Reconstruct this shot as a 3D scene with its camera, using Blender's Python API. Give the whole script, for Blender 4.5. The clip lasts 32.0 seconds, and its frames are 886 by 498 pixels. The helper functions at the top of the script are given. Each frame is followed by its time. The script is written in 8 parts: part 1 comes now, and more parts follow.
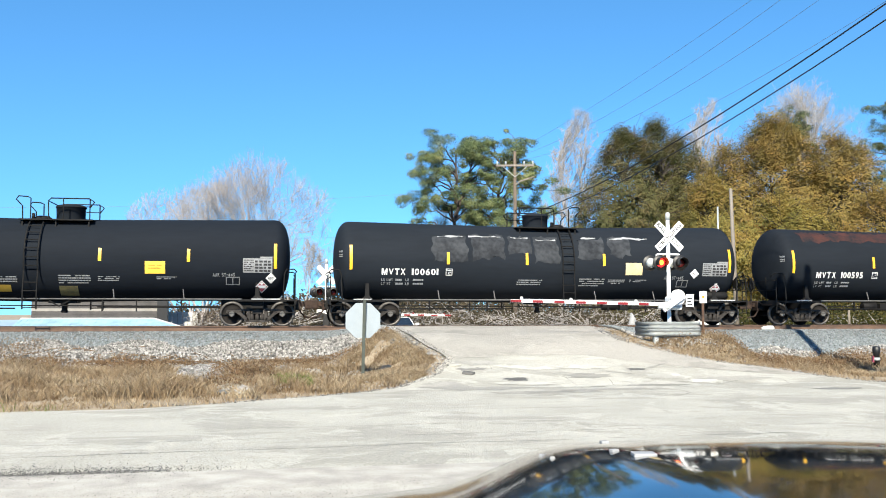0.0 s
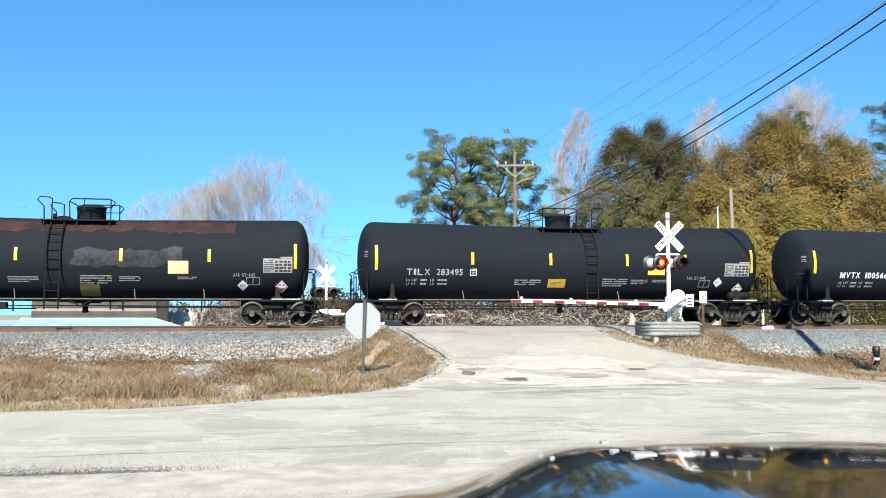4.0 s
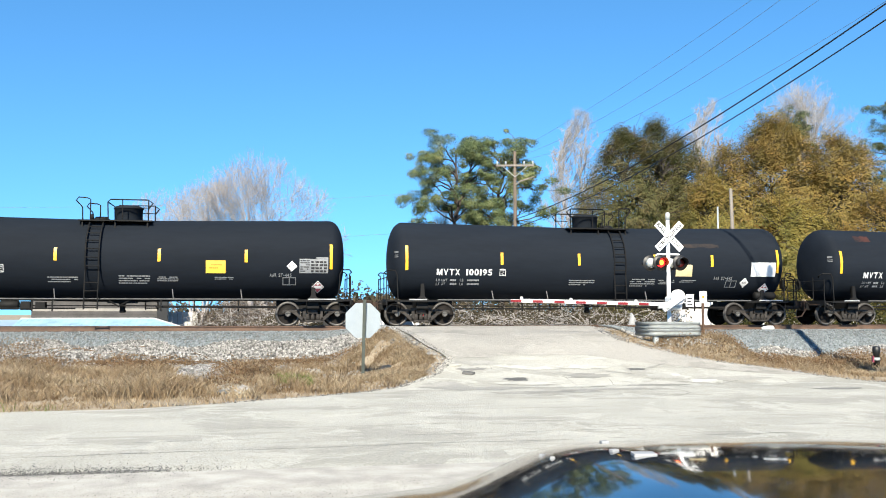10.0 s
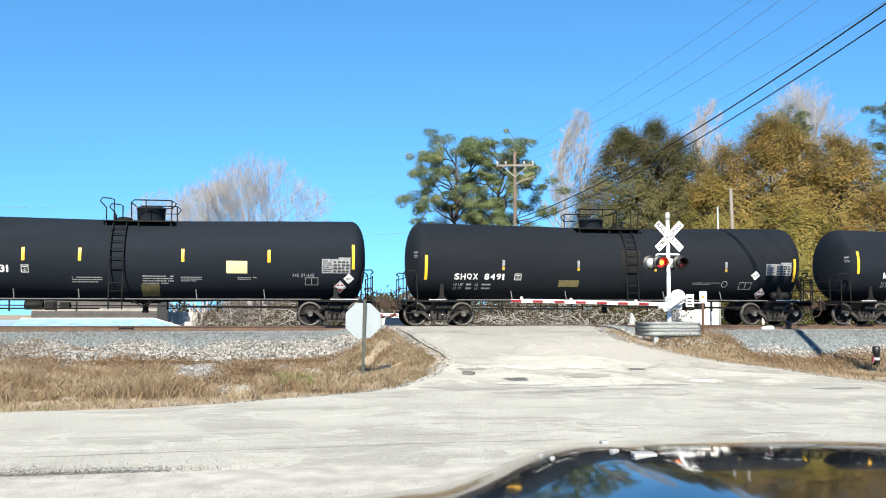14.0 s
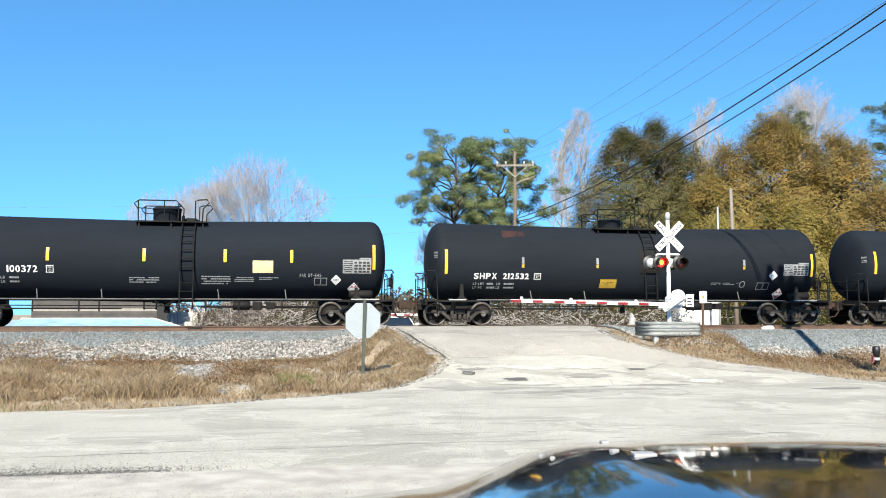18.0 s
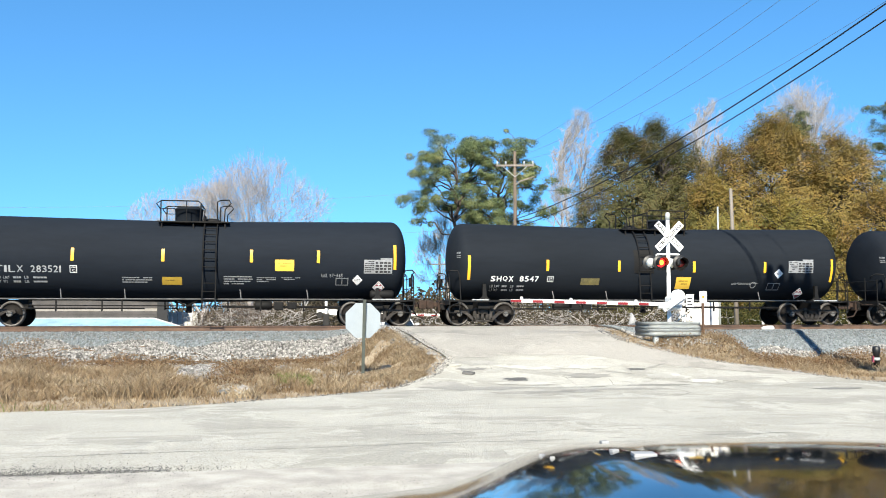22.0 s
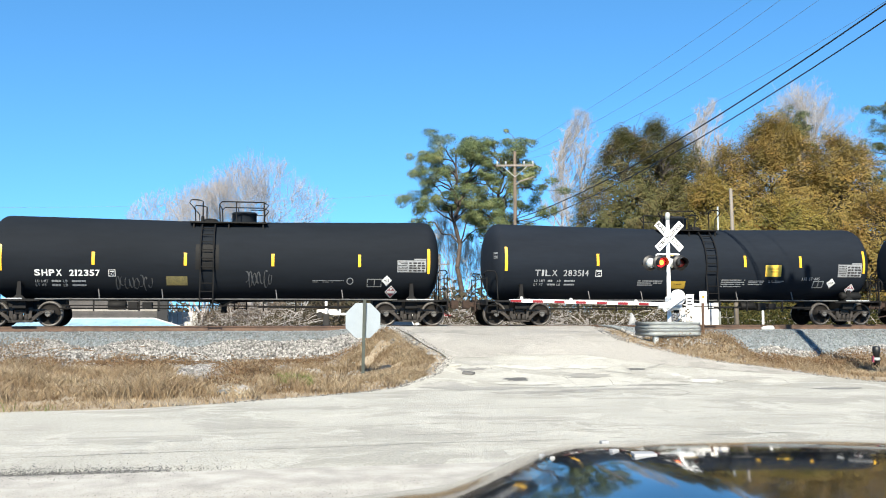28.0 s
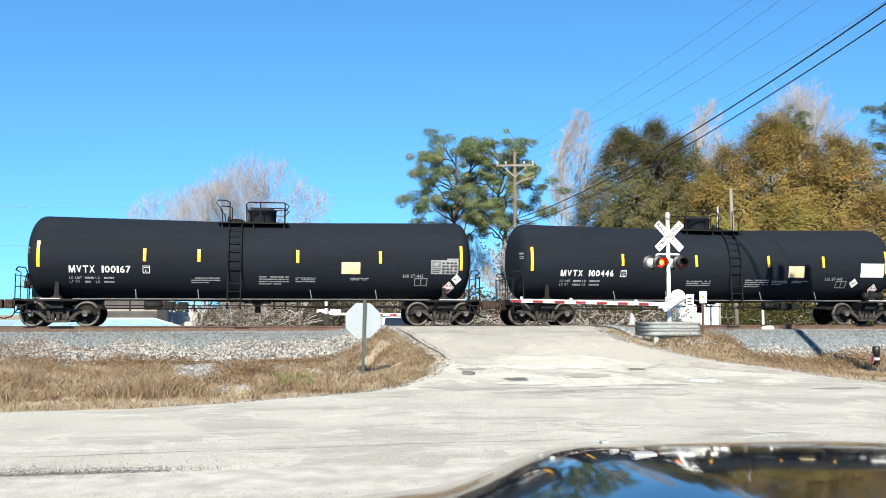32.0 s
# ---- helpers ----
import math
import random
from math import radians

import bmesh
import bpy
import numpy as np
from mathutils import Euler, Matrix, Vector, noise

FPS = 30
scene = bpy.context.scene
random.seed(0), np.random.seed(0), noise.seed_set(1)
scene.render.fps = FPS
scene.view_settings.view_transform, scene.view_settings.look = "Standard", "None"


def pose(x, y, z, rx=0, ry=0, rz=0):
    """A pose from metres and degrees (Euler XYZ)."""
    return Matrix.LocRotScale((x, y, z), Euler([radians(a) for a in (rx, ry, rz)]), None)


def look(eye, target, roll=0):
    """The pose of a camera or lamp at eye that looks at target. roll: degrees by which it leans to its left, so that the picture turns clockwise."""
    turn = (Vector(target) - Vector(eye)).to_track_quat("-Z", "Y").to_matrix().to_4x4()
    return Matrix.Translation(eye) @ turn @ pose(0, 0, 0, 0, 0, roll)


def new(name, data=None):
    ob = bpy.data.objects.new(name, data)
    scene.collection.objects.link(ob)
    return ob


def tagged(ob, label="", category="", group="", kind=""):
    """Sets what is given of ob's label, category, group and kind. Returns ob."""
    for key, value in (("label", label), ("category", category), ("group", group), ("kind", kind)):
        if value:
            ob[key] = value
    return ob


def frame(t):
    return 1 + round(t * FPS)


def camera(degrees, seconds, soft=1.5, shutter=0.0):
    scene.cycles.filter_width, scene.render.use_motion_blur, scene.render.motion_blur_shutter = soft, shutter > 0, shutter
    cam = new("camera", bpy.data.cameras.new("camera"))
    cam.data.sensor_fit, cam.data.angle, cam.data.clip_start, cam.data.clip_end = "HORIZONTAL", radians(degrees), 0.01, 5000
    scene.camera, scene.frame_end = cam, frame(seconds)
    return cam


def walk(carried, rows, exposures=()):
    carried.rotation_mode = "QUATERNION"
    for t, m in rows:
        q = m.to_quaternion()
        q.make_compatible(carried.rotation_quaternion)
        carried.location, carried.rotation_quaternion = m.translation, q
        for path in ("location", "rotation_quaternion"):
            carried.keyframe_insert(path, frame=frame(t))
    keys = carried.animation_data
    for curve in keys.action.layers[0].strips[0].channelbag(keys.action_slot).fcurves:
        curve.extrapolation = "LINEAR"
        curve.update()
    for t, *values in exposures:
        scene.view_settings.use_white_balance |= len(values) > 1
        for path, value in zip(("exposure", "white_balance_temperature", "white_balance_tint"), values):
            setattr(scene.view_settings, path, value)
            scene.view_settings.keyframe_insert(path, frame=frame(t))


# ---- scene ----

# The world's x runs along the track, y across it (away from the camera is positive), z up; the near road lies at z = 0.
YAW, TILT = 10.2, 4.011
CAM = (-6.30, -36.61, 1.70)
RT = 1.243          # top of rail
SPEED = 8.944       # metres a second, towards -x
cam = camera(51.1, 32.0, 1.0)
STAND = pose(CAM[0], CAM[1], CAM[2], 90 + TILT, 0, -YAW)
walk(cam, [(0.0, STAND), (32.0, STAND)])

# ---- light ----
SUN_AZ, SUN_EL = 186.0, 38.0     # degrees: where the sun stands, clockwise from +y, seen from above
sun_way = Vector((math.sin(radians(SUN_AZ + YAW)) * math.cos(radians(SUN_EL)), math.cos(radians(SUN_AZ + YAW)) * math.cos(radians(SUN_EL)), math.sin(radians(SUN_EL))))
world = bpy.data.worlds.new("sky")
scene.world = world
world.use_nodes = True
nt = world.node_tree
sky = nt.nodes.new("ShaderNodeTexSky")
sky.sky_type = "NISHITA"
sky.sun_disc = False
sky.sun_elevation = radians(SUN_EL)
sky.sun_rotation = radians(SUN_AZ + YAW)
sky.altitude = 0
sky.air_density, sky.dust_density, sky.ozone_density = 1.0, 0.0, 3.5
deep = nt.nodes.new("ShaderNodeHueSaturation")
deep.inputs["Hue"].default_value, deep.inputs["Saturation"].default_value = 0.5, 1.10
way, lift = nt.nodes.new("ShaderNodeTexCoord"), nt.nodes.new("ShaderNodeMapping")
lift.inputs["Location"].default_value = (0, 0, 0.16)       # a clear dry day: little pale haze at the horizon
nt.links.new(way.outputs["Generated"], lift.inputs["Vector"])
nt.links.new(lift.outputs["Vector"], sky.inputs["Vector"])
tint = nt.nodes.new("ShaderNodeMix")
tint.data_type, tint.blend_type = "RGBA", "MULTIPLY"
tint.inputs[0].default_value, tint.inputs[7].default_value = 1.0, (0.55, 0.87, 0.93, 1)
nt.links.new(sky.outputs[0], deep.inputs["Color"])
nt.links.new(deep.outputs[0], tint.inputs[6])
nt.links.new(tint.outputs[2], nt.nodes["Background"].inputs[0])
nt.nodes["Background"].inputs[1].default_value = 0.1137
sun = new("sun", bpy.data.lights.new("sun", "SUN"))
sun.data.energy, sun.data.angle, sun.data.color = 5.0, radians(0.53), (1.0, 0.925, 0.765)
sun.matrix_world = look(sun_way * 60, (0, 0, 0))
scene.view_settings.exposure = 1.3


# ---- materials ----
DUSK = 0.90          # all paints and soils are this much darker than fresh ones


def mat(name, c1, c2=None, rough=0.6, metal=0.0, scale=3.0, fine=40.0, bump=0.15, spec=0.5, coat=0.0, per_object=0.0, per_island=0.0, glow=0.0, stretch=(1, 1, 1)):
    m = bpy.data.materials.new(name)
    m.use_nodes = True
    t = m.node_tree
    N, L = t.nodes.new, t.links.new
    p = t.nodes["Principled BSDF"]
    c1 = c1 if glow else tuple(v * DUSK for v in c1)
    c2 = tuple(v * DUSK for v in c2) if c2 else tuple(v * 0.75 for v in c1)
    geo = N("ShaderNodeTexCoord")
    mp = N("ShaderNodeMapping")
    mp.inputs["Scale"].default_value = stretch
    L(geo.outputs["Object"], mp.inputs[0])
    n1, n2 = N("ShaderNodeTexNoise"), N("ShaderNodeTexNoise")
    n1.inputs["Scale"].default_value, n1.inputs["Detail"].default_value = scale, 5
    n2.inputs["Scale"].default_value, n2.inputs["Detail"].default_value = fine, 3
    L(mp.outputs[0], n1.inputs["Vector"])
    L(mp.outputs[0], n2.inputs["Vector"])
    add = N("ShaderNodeMath")
    add.operation = "MULTIPLY_ADD"
    L(n1.outputs[0], add.inputs[0])
    add.inputs[1].default_value = 0.65
    sub = N("ShaderNodeMath")
    sub.operation = "MULTIPLY"
    L(n2.outputs[0], sub.inputs[0])
    sub.inputs[1].default_value = 0.35
    L(sub.outputs[0], add.inputs[2])
    ramp = N("ShaderNodeValToRGB")
    ramp.color_ramp.elements[0].position, ramp.color_ramp.elements[1].position = 0.36, 0.64
    ramp.color_ramp.elements[0].color, ramp.color_ramp.elements[1].color = (*c2, 1), (*c1, 1)
    L(add.outputs[0], ramp.inputs[0])
    out = ramp.outputs[0]
    if per_object or per_island:
        if per_object:
            src = N("ShaderNodeObjectInfo").outputs["Random"]
        else:
            src = N("ShaderNodeNewGeometry").outputs["Random Per Island"]
        mr = N("ShaderNodeMapRange")
        k = per_object or per_island
        mr.inputs[3].default_value, mr.inputs[4].default_value = 1 - k, 1 + k
        L(src, mr.inputs[0])
        hs = N("ShaderNodeHueSaturation")
        L(mr.outputs[0], hs.inputs["Value"])
        L(out, hs.inputs["Color"])
        out = hs.outputs[0]
    L(out, p.inputs["Base Color"])
    p.inputs["Roughness"].default_value, p.inputs["Metallic"].default_value = rough, metal
    p.inputs["Specular IOR Level"].default_value, p.inputs["Coat Weight"].default_value = spec, coat
    if glow:
        p.inputs["Emission Color"].default_value, p.inputs["Emission Strength"].default_value = (*c1, 1), glow
    if bump:
        b = N("ShaderNodeBump")
        b.inputs["Strength"].default_value, b.inputs["Distance"].default_value = bump, 0.02
        L(n2.outputs[0], b.inputs["Height"])
        L(b.outputs[0], p.inputs["Normal"])
    return m


M_TANK = mat("tank_black_paint", (0.0094, 0.0128, 0.0184), (0.0068, 0.0094, 0.0138), rough=0.82, scale=1.1, fine=9, bump=0.02, per_object=0.14, spec=0.12, stretch=(0.22, 1, 1.3))
M_TANK2 = mat("tank_faded_paint", (0.0110, 0.0142, 0.0192), (0.0080, 0.0106, 0.0144), rough=0.82, scale=1.0, fine=6, bump=0.02, per_object=0.14, spec=0.12, stretch=(0.22, 1, 1.3))
M_STEEL = mat("black_grimy_steel", (0.0084, 0.008, 0.008), (0.0042, 0.0042, 0.0042), rough=0.7, scale=4, fine=30, spec=0.2)
M_TRUCK = mat("dusty_cast_steel", (0.052, 0.046, 0.042), (0.0150, 0.0135, 0.0125), rough=0.85, spec=0.25, scale=5, fine=40, bump=0.3)
M_WHEEL = mat("rusty_wheel_steel", (0.014, 0.0112, 0.0095), (0.0056, 0.0049, 0.0045), rough=0.8, spec=0.2, scale=5, fine=30)
M_TREAD = mat("worn_bright_tread", (0.105, 0.097, 0.090), (0.040, 0.0365, 0.034), rough=0.5, metal=0.3, scale=8, fine=50, bump=0.05)
M_CAP = mat("bearing_cap_grey", (0.105, 0.1015, 0.098), (0.035, 0.0336, 0.0322), rough=0.7, scale=12, fine=60)
M_COUPLER = mat("dark_rusty_iron", (0.0525, 0.0322, 0.0238), (0.021, 0.0147, 0.0119), rough=0.85, scale=6, fine=50, bump=0.3, spec=0.25)
M_RUST = mat("brown_rust", (0.112, 0.0595, 0.035), (0.049, 0.028, 0.0196), rough=0.85, scale=6, fine=50, bump=0.3)
M_RAIL = mat("rusty_rail", (0.128, 0.074, 0.047), (0.066, 0.040, 0.028), rough=0.8, scale=3, fine=40, bump=0.2)
M_RAILTOP = mat("polished_rail_head", (0.336, 0.322, 0.308), (0.231, 0.217, 0.203), rough=0.3, metal=0.9, scale=3, fine=40, bump=0.05)
M_TIE = mat("creosoted_wood", (0.0595, 0.0476, 0.0385), (0.028, 0.0231, 0.0196), rough=0.9, scale=4, fine=40, bump=0.4, per_object=0.25)
M_YELLOW = mat("yellow_reflective_tape", (0.80, 0.46, 0.02), (0.66, 0.36, 0.02), rough=0.4, scale=2, fine=20, bump=0.02)
M_PLACY = mat("yellow_placard", (0.78, 0.50, 0.06), (0.70, 0.42, 0.05), rough=0.5, scale=3, fine=20, bump=0.02)
M_PLACA = mat("amber_placard", (0.434, 0.28, 0.028), (0.315, 0.203, 0.028), rough=0.55, scale=3, fine=20, bump=0.02)
M_PLACC = mat("faded_cream_placard", (0.60, 0.50, 0.30), (0.52, 0.40, 0.21), rough=0.6, scale=3, fine=20, bump=0.02)
M_PLACO = mat("grimy_old_placard", (0.168, 0.14, 0.049), (0.084, 0.0735, 0.035), rough=0.7, scale=5, fine=20, bump=0.02)
M_LETTER = mat("white_stencil_paint", (0.80, 0.80, 0.79), (0.62, 0.62, 0.61), rough=0.6, scale=4, fine=30, bump=0.0)
M_FAINT = mat("worn_white_stencil", (0.252, 0.259, 0.266), (0.154, 0.161, 0.168), rough=0.6, scale=5, fine=30, bump=0.0)
M_GRID = mat("grey_data_panel", (0.294, 0.301, 0.308), (0.182, 0.189, 0.196), rough=0.6, scale=5, fine=30, bump=0.0)
M_THIN = mat("greyed_white_stencil", (0.34, 0.35, 0.36), (0.24, 0.25, 0.26), rough=0.6, scale=5, fine=30, bump=0.0)
M_GHOST = mat("ghosted_spray", (0.075, 0.078, 0.082), (0.028, 0.030, 0.033), rough=0.7, scale=5, fine=30, bump=0.0)
M_DARKP = mat("dark_print", (0.014, 0.014, 0.0154), rough=0.6, bump=0.0)
M_REDP = mat("red_print", (0.35, 0.07, 0.098), (0.294, 0.056, 0.077), rough=0.5, scale=6, bump=0.0)
M_BUFF = mat("grey_paint_over", (0.042, 0.046, 0.052), (0.0125, 0.0145, 0.0180), rough=0.72, scale=1.5, fine=6, bump=0.02, spec=0.14)
M_CHALK = mat("chalky_white_streak", (0.385, 0.392, 0.399), (0.175, 0.182, 0.189), rough=0.8, scale=2, fine=15, bump=0.0)
M_TEAL = mat("pale_teal_spray", (0.294, 0.42, 0.448), (0.238, 0.35, 0.385), rough=0.6, scale=6, bump=0.0)
M_SPRAY = mat("white_spray", (0.35, 0.364, 0.371), (0.224, 0.231, 0.238), rough=0.6, scale=6, bump=0.0)
M_REDRUST = mat("red_rust_bloom", (0.060, 0.023, 0.018), (0.0115, 0.0125, 0.0150), rough=0.75, scale=1.3, fine=10, bump=0.02, spec=0.14)
M_STREAK = mat("faint_brown_streak", (0.034, 0.026, 0.023), (0.0140, 0.0155, 0.0190), rough=0.75, scale=1.6, fine=9, bump=0.02, spec=0.14)
M_WHITE = mat("white_enamel", (0.80, 0.80, 0.79), (0.70, 0.70, 0.69), rough=0.45, scale=3, fine=25, bump=0.03)
M_SIGNBACK = mat("bare_aluminium_sign_back", (0.308, 0.343, 0.364), (0.266, 0.301, 0.322), rough=0.5, metal=0.15, scale=4, fine=30, bump=0.02)
M_GALV = mat("galvanised_steel", (0.44, 0.465, 0.46), (0.36, 0.385, 0.38), rough=0.6, metal=0.2, scale=4, fine=30, bump=0.05)
M_POST = mat("green_grey_post", (0.060, 0.070, 0.056), (0.034, 0.040, 0.032), rough=0.7, scale=5, fine=30)
M_RED = mat("red_reflective", (0.224, 0.0126, 0.0154), (0.168, 0.0084, 0.0112), rough=0.4, scale=6, bump=0.0)
M_BLACK = mat("black_enamel", (0.0105, 0.0105, 0.0112), (0.007, 0.007, 0.007), rough=0.5, scale=6, bump=0.03)
M_LIT = mat("lit_red_lens", (0.9, 0.012, 0.014), (0.8, 0.010, 0.012), rough=0.3, glow=1.6, bump=0.0)
M_BULB = mat("glowing_amber_bulb", (1.0, 0.30, 0.03), (1.0, 0.25, 0.02), rough=0.3, glow=2.2, bump=0.0)
M_UNLIT = mat("dark_red_lens", (0.07, 0.0056, 0.0056), (0.042, 0.0035, 0.0035), rough=0.2, bump=0.0)
M_WOOD = mat("weathered_pole_wood", (0.168, 0.126, 0.091), (0.091, 0.07, 0.0525), rough=0.85, scale=2, fine=25, bump=0.4, stretch=(1, 1, 0.15))
M_WOODL = mat("pale_pole_wood", (0.235, 0.207, 0.174), (0.157, 0.134, 0.112), rough=0.85, scale=2, fine=25, bump=0.4, stretch=(1, 1, 0.15))
M_CABLE = mat("black_cable", (0.0084, 0.0084, 0.0084), rough=0.6, bump=0.0)
M_WIRE = mat("grey_wire", (0.154, 0.168, 0.182), rough=0.5, bump=0.0)
M_BARK = mat("grey_brown_bark", (0.119, 0.098, 0.0805), (0.056, 0.0455, 0.0385), rough=0.9, scale=3, fine=20, bump=0.5)
M_PINEBARK = mat("pine_bark", (0.091, 0.0665, 0.0525), (0.0385, 0.0294, 0.0245), rough=0.9, scale=3, fine=20, bump=0.5)
M_PALEBARK = mat("pale_bare_twigs", (0.422, 0.398, 0.382), (0.276, 0.256, 0.244), rough=0.9, scale=2, fine=15, bump=0.2)
M_GREYTWIG = mat("grey_bare_twigs", (0.40, 0.375, 0.372), (0.27, 0.250, 0.248), rough=0.9, scale=2, fine=15, bump=0.2)
M_BLUE = mat("pale_blue_metal_roof", (0.36, 0.56, 0.70), (0.21, 0.336, 0.434), rough=0.4, scale=1.5, fine=20, bump=0.03)
M_METALROOF = mat("pale_grey_blue_metal_roof", (0.30, 0.39, 0.45), (0.22, 0.30, 0.36), rough=0.45, scale=1.2, fine=20, bump=0.03)
M_PALESIDE = mat("dusty_pale_siding", (0.30, 0.28, 0.25), (0.22, 0.205, 0.185), rough=0.75, scale=1.5, fine=20)
M_TAN = mat("weathered_grey_siding", (0.088, 0.080, 0.076), (0.048, 0.045, 0.044), rough=0.75, scale=1.5, fine=20)
M_SIDING = mat("off_white_siding", (0.50, 0.51, 0.49), (0.42, 0.42, 0.406), rough=0.7, scale=1.5, fine=20)
M_GLASS = mat("dark_window_glass", (0.014, 0.0196, 0.0245), (0.0105, 0.014, 0.0175), rough=0.06, spec=0.8, bump=0.0)
M_CARW = mat("white_car_paint", (0.80, 0.80, 0.79), (0.76, 0.76, 0.75), rough=0.3, coat=0.6, scale=1, bump=0.0)
M_HOOD = mat("black_car_paint", (0.0035, 0.0049, 0.0084), (0.0021, 0.0028, 0.0042), rough=0.08, coat=0.5, scale=3, fine=9, bump=0.0)
M_RUBBER = mat("tyre_rubber", (0.0175, 0.0175, 0.0175), (0.0112, 0.0112, 0.0112), rough=0.85, scale=5, bump=0.1)


# ---- mesh helpers ----
def part(name, bm, material, parent=None, label="", smooth=False):
    me = bpy.data.meshes.new(name)
    bm.to_mesh(me)
    bm.free()
    return part_of(name, me, material, parent, label, smooth)


def part_of(name, me, material, parent=None, label="", smooth=False):
    ob = new(name, me)
    if material and not me.materials:
        me.materials.append(material)
    if smooth:
        me.polygons.foreach_set("use_smooth", [True] * len(me.polygons))
    if parent:
        ob.parent = parent
    if label:
        ob["label"] = label
    return ob


def data_mesh(name, verts, faces, material, smooth=False):
    me = bpy.data.meshes.new(name)
    me.from_pydata([tuple(v) for v in verts], [], [tuple(f) for f in faces])
    me.materials.append(material)
    if smooth:
        me.polygons.foreach_set("use_smooth", [True] * len(me.polygons))
    return me


def empty(name, m, label, category, group=""):
    ob = new(name)
    ob.empty_display_size = 0.2
    ob.matrix_world = m
    return tagged(ob, label, category, group)


def box(bm, x0, x1, y0, y1, z0, z1, m=None, bevel=0.0):
    vs = [bm.verts.new(p) for p in ((x0, y0, z0), (x1, y0, z0), (x1, y1, z0), (x0, y1, z0), (x0, y0, z1), (x1, y0, z1), (x1, y1, z1), (x0, y1, z1))]
    fs = [bm.faces.new([vs[i] for i in f]) for f in ((3, 2, 1, 0), (4, 5, 6, 7), (0, 1, 5, 4), (1, 2, 6, 5), (2, 3, 7, 6), (3, 0, 4, 7))]
    if bevel:
        es = list({e for f in fs for e in f.edges})
        r = bmesh.ops.bevel(bm, geom=es, offset=bevel, segments=2, affect="EDGES", profile=0.6)
        vs = list({v for f in r["faces"] for v in f.verts} | {v for v in vs if v.is_valid})
    if m:
        bmesh.ops.transform(bm, matrix=m, verts=vs)
    return bm


def tube(bm, pts, r, n=8, r_end=None, caps=True):
    """A round bar through the points."""
    pts = [Vector(p) for p in pts]
    rings, up = [], None
    for i, p in enumerate(pts):
        d = (pts[min(i + 1, len(pts) - 1)] - pts[max(i - 1, 0)]).normalized()
        if up is None:
            up = d.orthogonal().normalized()
        up = (up - d * up.dot(d)).normalized()
        side = d.cross(up)
        rr = r if r_end is None else r + (r_end - r) * i / (len(pts) - 1)
        rings.append([bm.verts.new(p + (up * math.cos(a) + side * math.sin(a)) * rr) for a in [2 * math.pi * k / n for k in range(n)]])
    for a, b in zip(rings, rings[1:]):
        for k in range(n):
            f = bm.faces.new((a[k], a[(k + 1) % n], b[(k + 1) % n], b[k]))
            f.smooth = n > 6
    if caps:
        bm.faces.new(rings[0][::-1])
        bm.faces.new(rings[-1])
    return bm


def lathe(bm, prof, n=24, axis="z", m=None, close=True):
    """Turns a profile of (along, radius) about an axis."""
    rings = []
    for a, r in prof:
        ring = []
        for k in range(n):
            w = 2 * math.pi * k / n
            c, s = math.cos(w) * r, math.sin(w) * r
            p = Vector((c, s, a)) if axis == "z" else Vector((a, c, s)) if axis == "x" else Vector((c, a, s))
            ring.append(bm.verts.new(m @ p if m else p))
        rings.append(ring)
    for a, b in zip(rings, rings[1:]):
        for k in range(n):
            f = bm.faces.new((a[k], a[(k + 1) % n], b[(k + 1) % n], b[k]))
            f.smooth = True
    if close:
        bm.faces.new(rings[0][::-1])
        bm.faces.new(rings[-1])
    bmesh.ops.recalc_face_normals(bm, faces=bm.faces[:])
    return bm


def B():
    return bmesh.new()


def noise2(x, y, s=1.0, o=0.0):
    return noise.noise(Vector((x * s, y * s, o)))


def step(v, a, b):
    t = min(1, max(0, (v - a) / (b - a)))
    return t * t * (3 - 2 * t)


# ---- ground ----
def grass_top(x, y):
    """How far up the bank the dry grass reaches; ballast has spilled below it in one place."""
    edge = lerp_table(x, ((-60, -8.2), (-12.3, -8.6), (-10.2, -8.0), (-9.2, -9.2), (-8.6, -13.0), (-7.8, -13.6), (-7.2, -10.2), (-6.4, -9.0), (-5.1, -7.4), (-3.5, -5.0), (-2.0, -3.4), (0, -3.0)))
    return edge + 1.3 * noise2(x, 0.4 * y, 0.33, 25) + 1.2 * noise2(x, y, 0.8, 21) + 0.7 * noise2(x, y, 2.1, 22)


def lerp_table(v, table):
    for (a, fa), (b, fb) in zip(table, table[1:]):
        if v <= b:
            return fa + (fb - fa) * max(0, (v - a)) / (b - a)
    return table[-1][1]


ROAD_L = ((-26.4, -14), (-19.5, -12), (-19.2, -9.0), (-18.3, -7.2), (-17.2, -5.6), (-16.3, -4.45), (-14.8, -3.25), (-13.7, -2.5), (-12.3, -1.95), (-11.6, -1.68), (-10.9, -1.80), (-10.1, -2.08), (-9.1, -2.2), (-7.2, -2.28), (-2.5, -2.15), (1.6, -2.0), (12, -2.0), (60, -6.0))
ROAD_R = ((-26.4, 30), (-19.4, 28), (-19.2, 26), (-18.2, 14), (-17.0, 10.2), (-14.4, 7.75), (-13.0, 6.85), (-12.6, 6.2), (-12.1, 5.6), (-11.4, 5.1), (-10.7, 4.55), (-10.3, 4.35), (-9.7, 4.05), (-8.4, 4.1), (-6.0, 4.7), (-3.2, 5.5), (-1.2, 6.0), (1.6, 6.0), (12, 6.0), (60, 4.0))
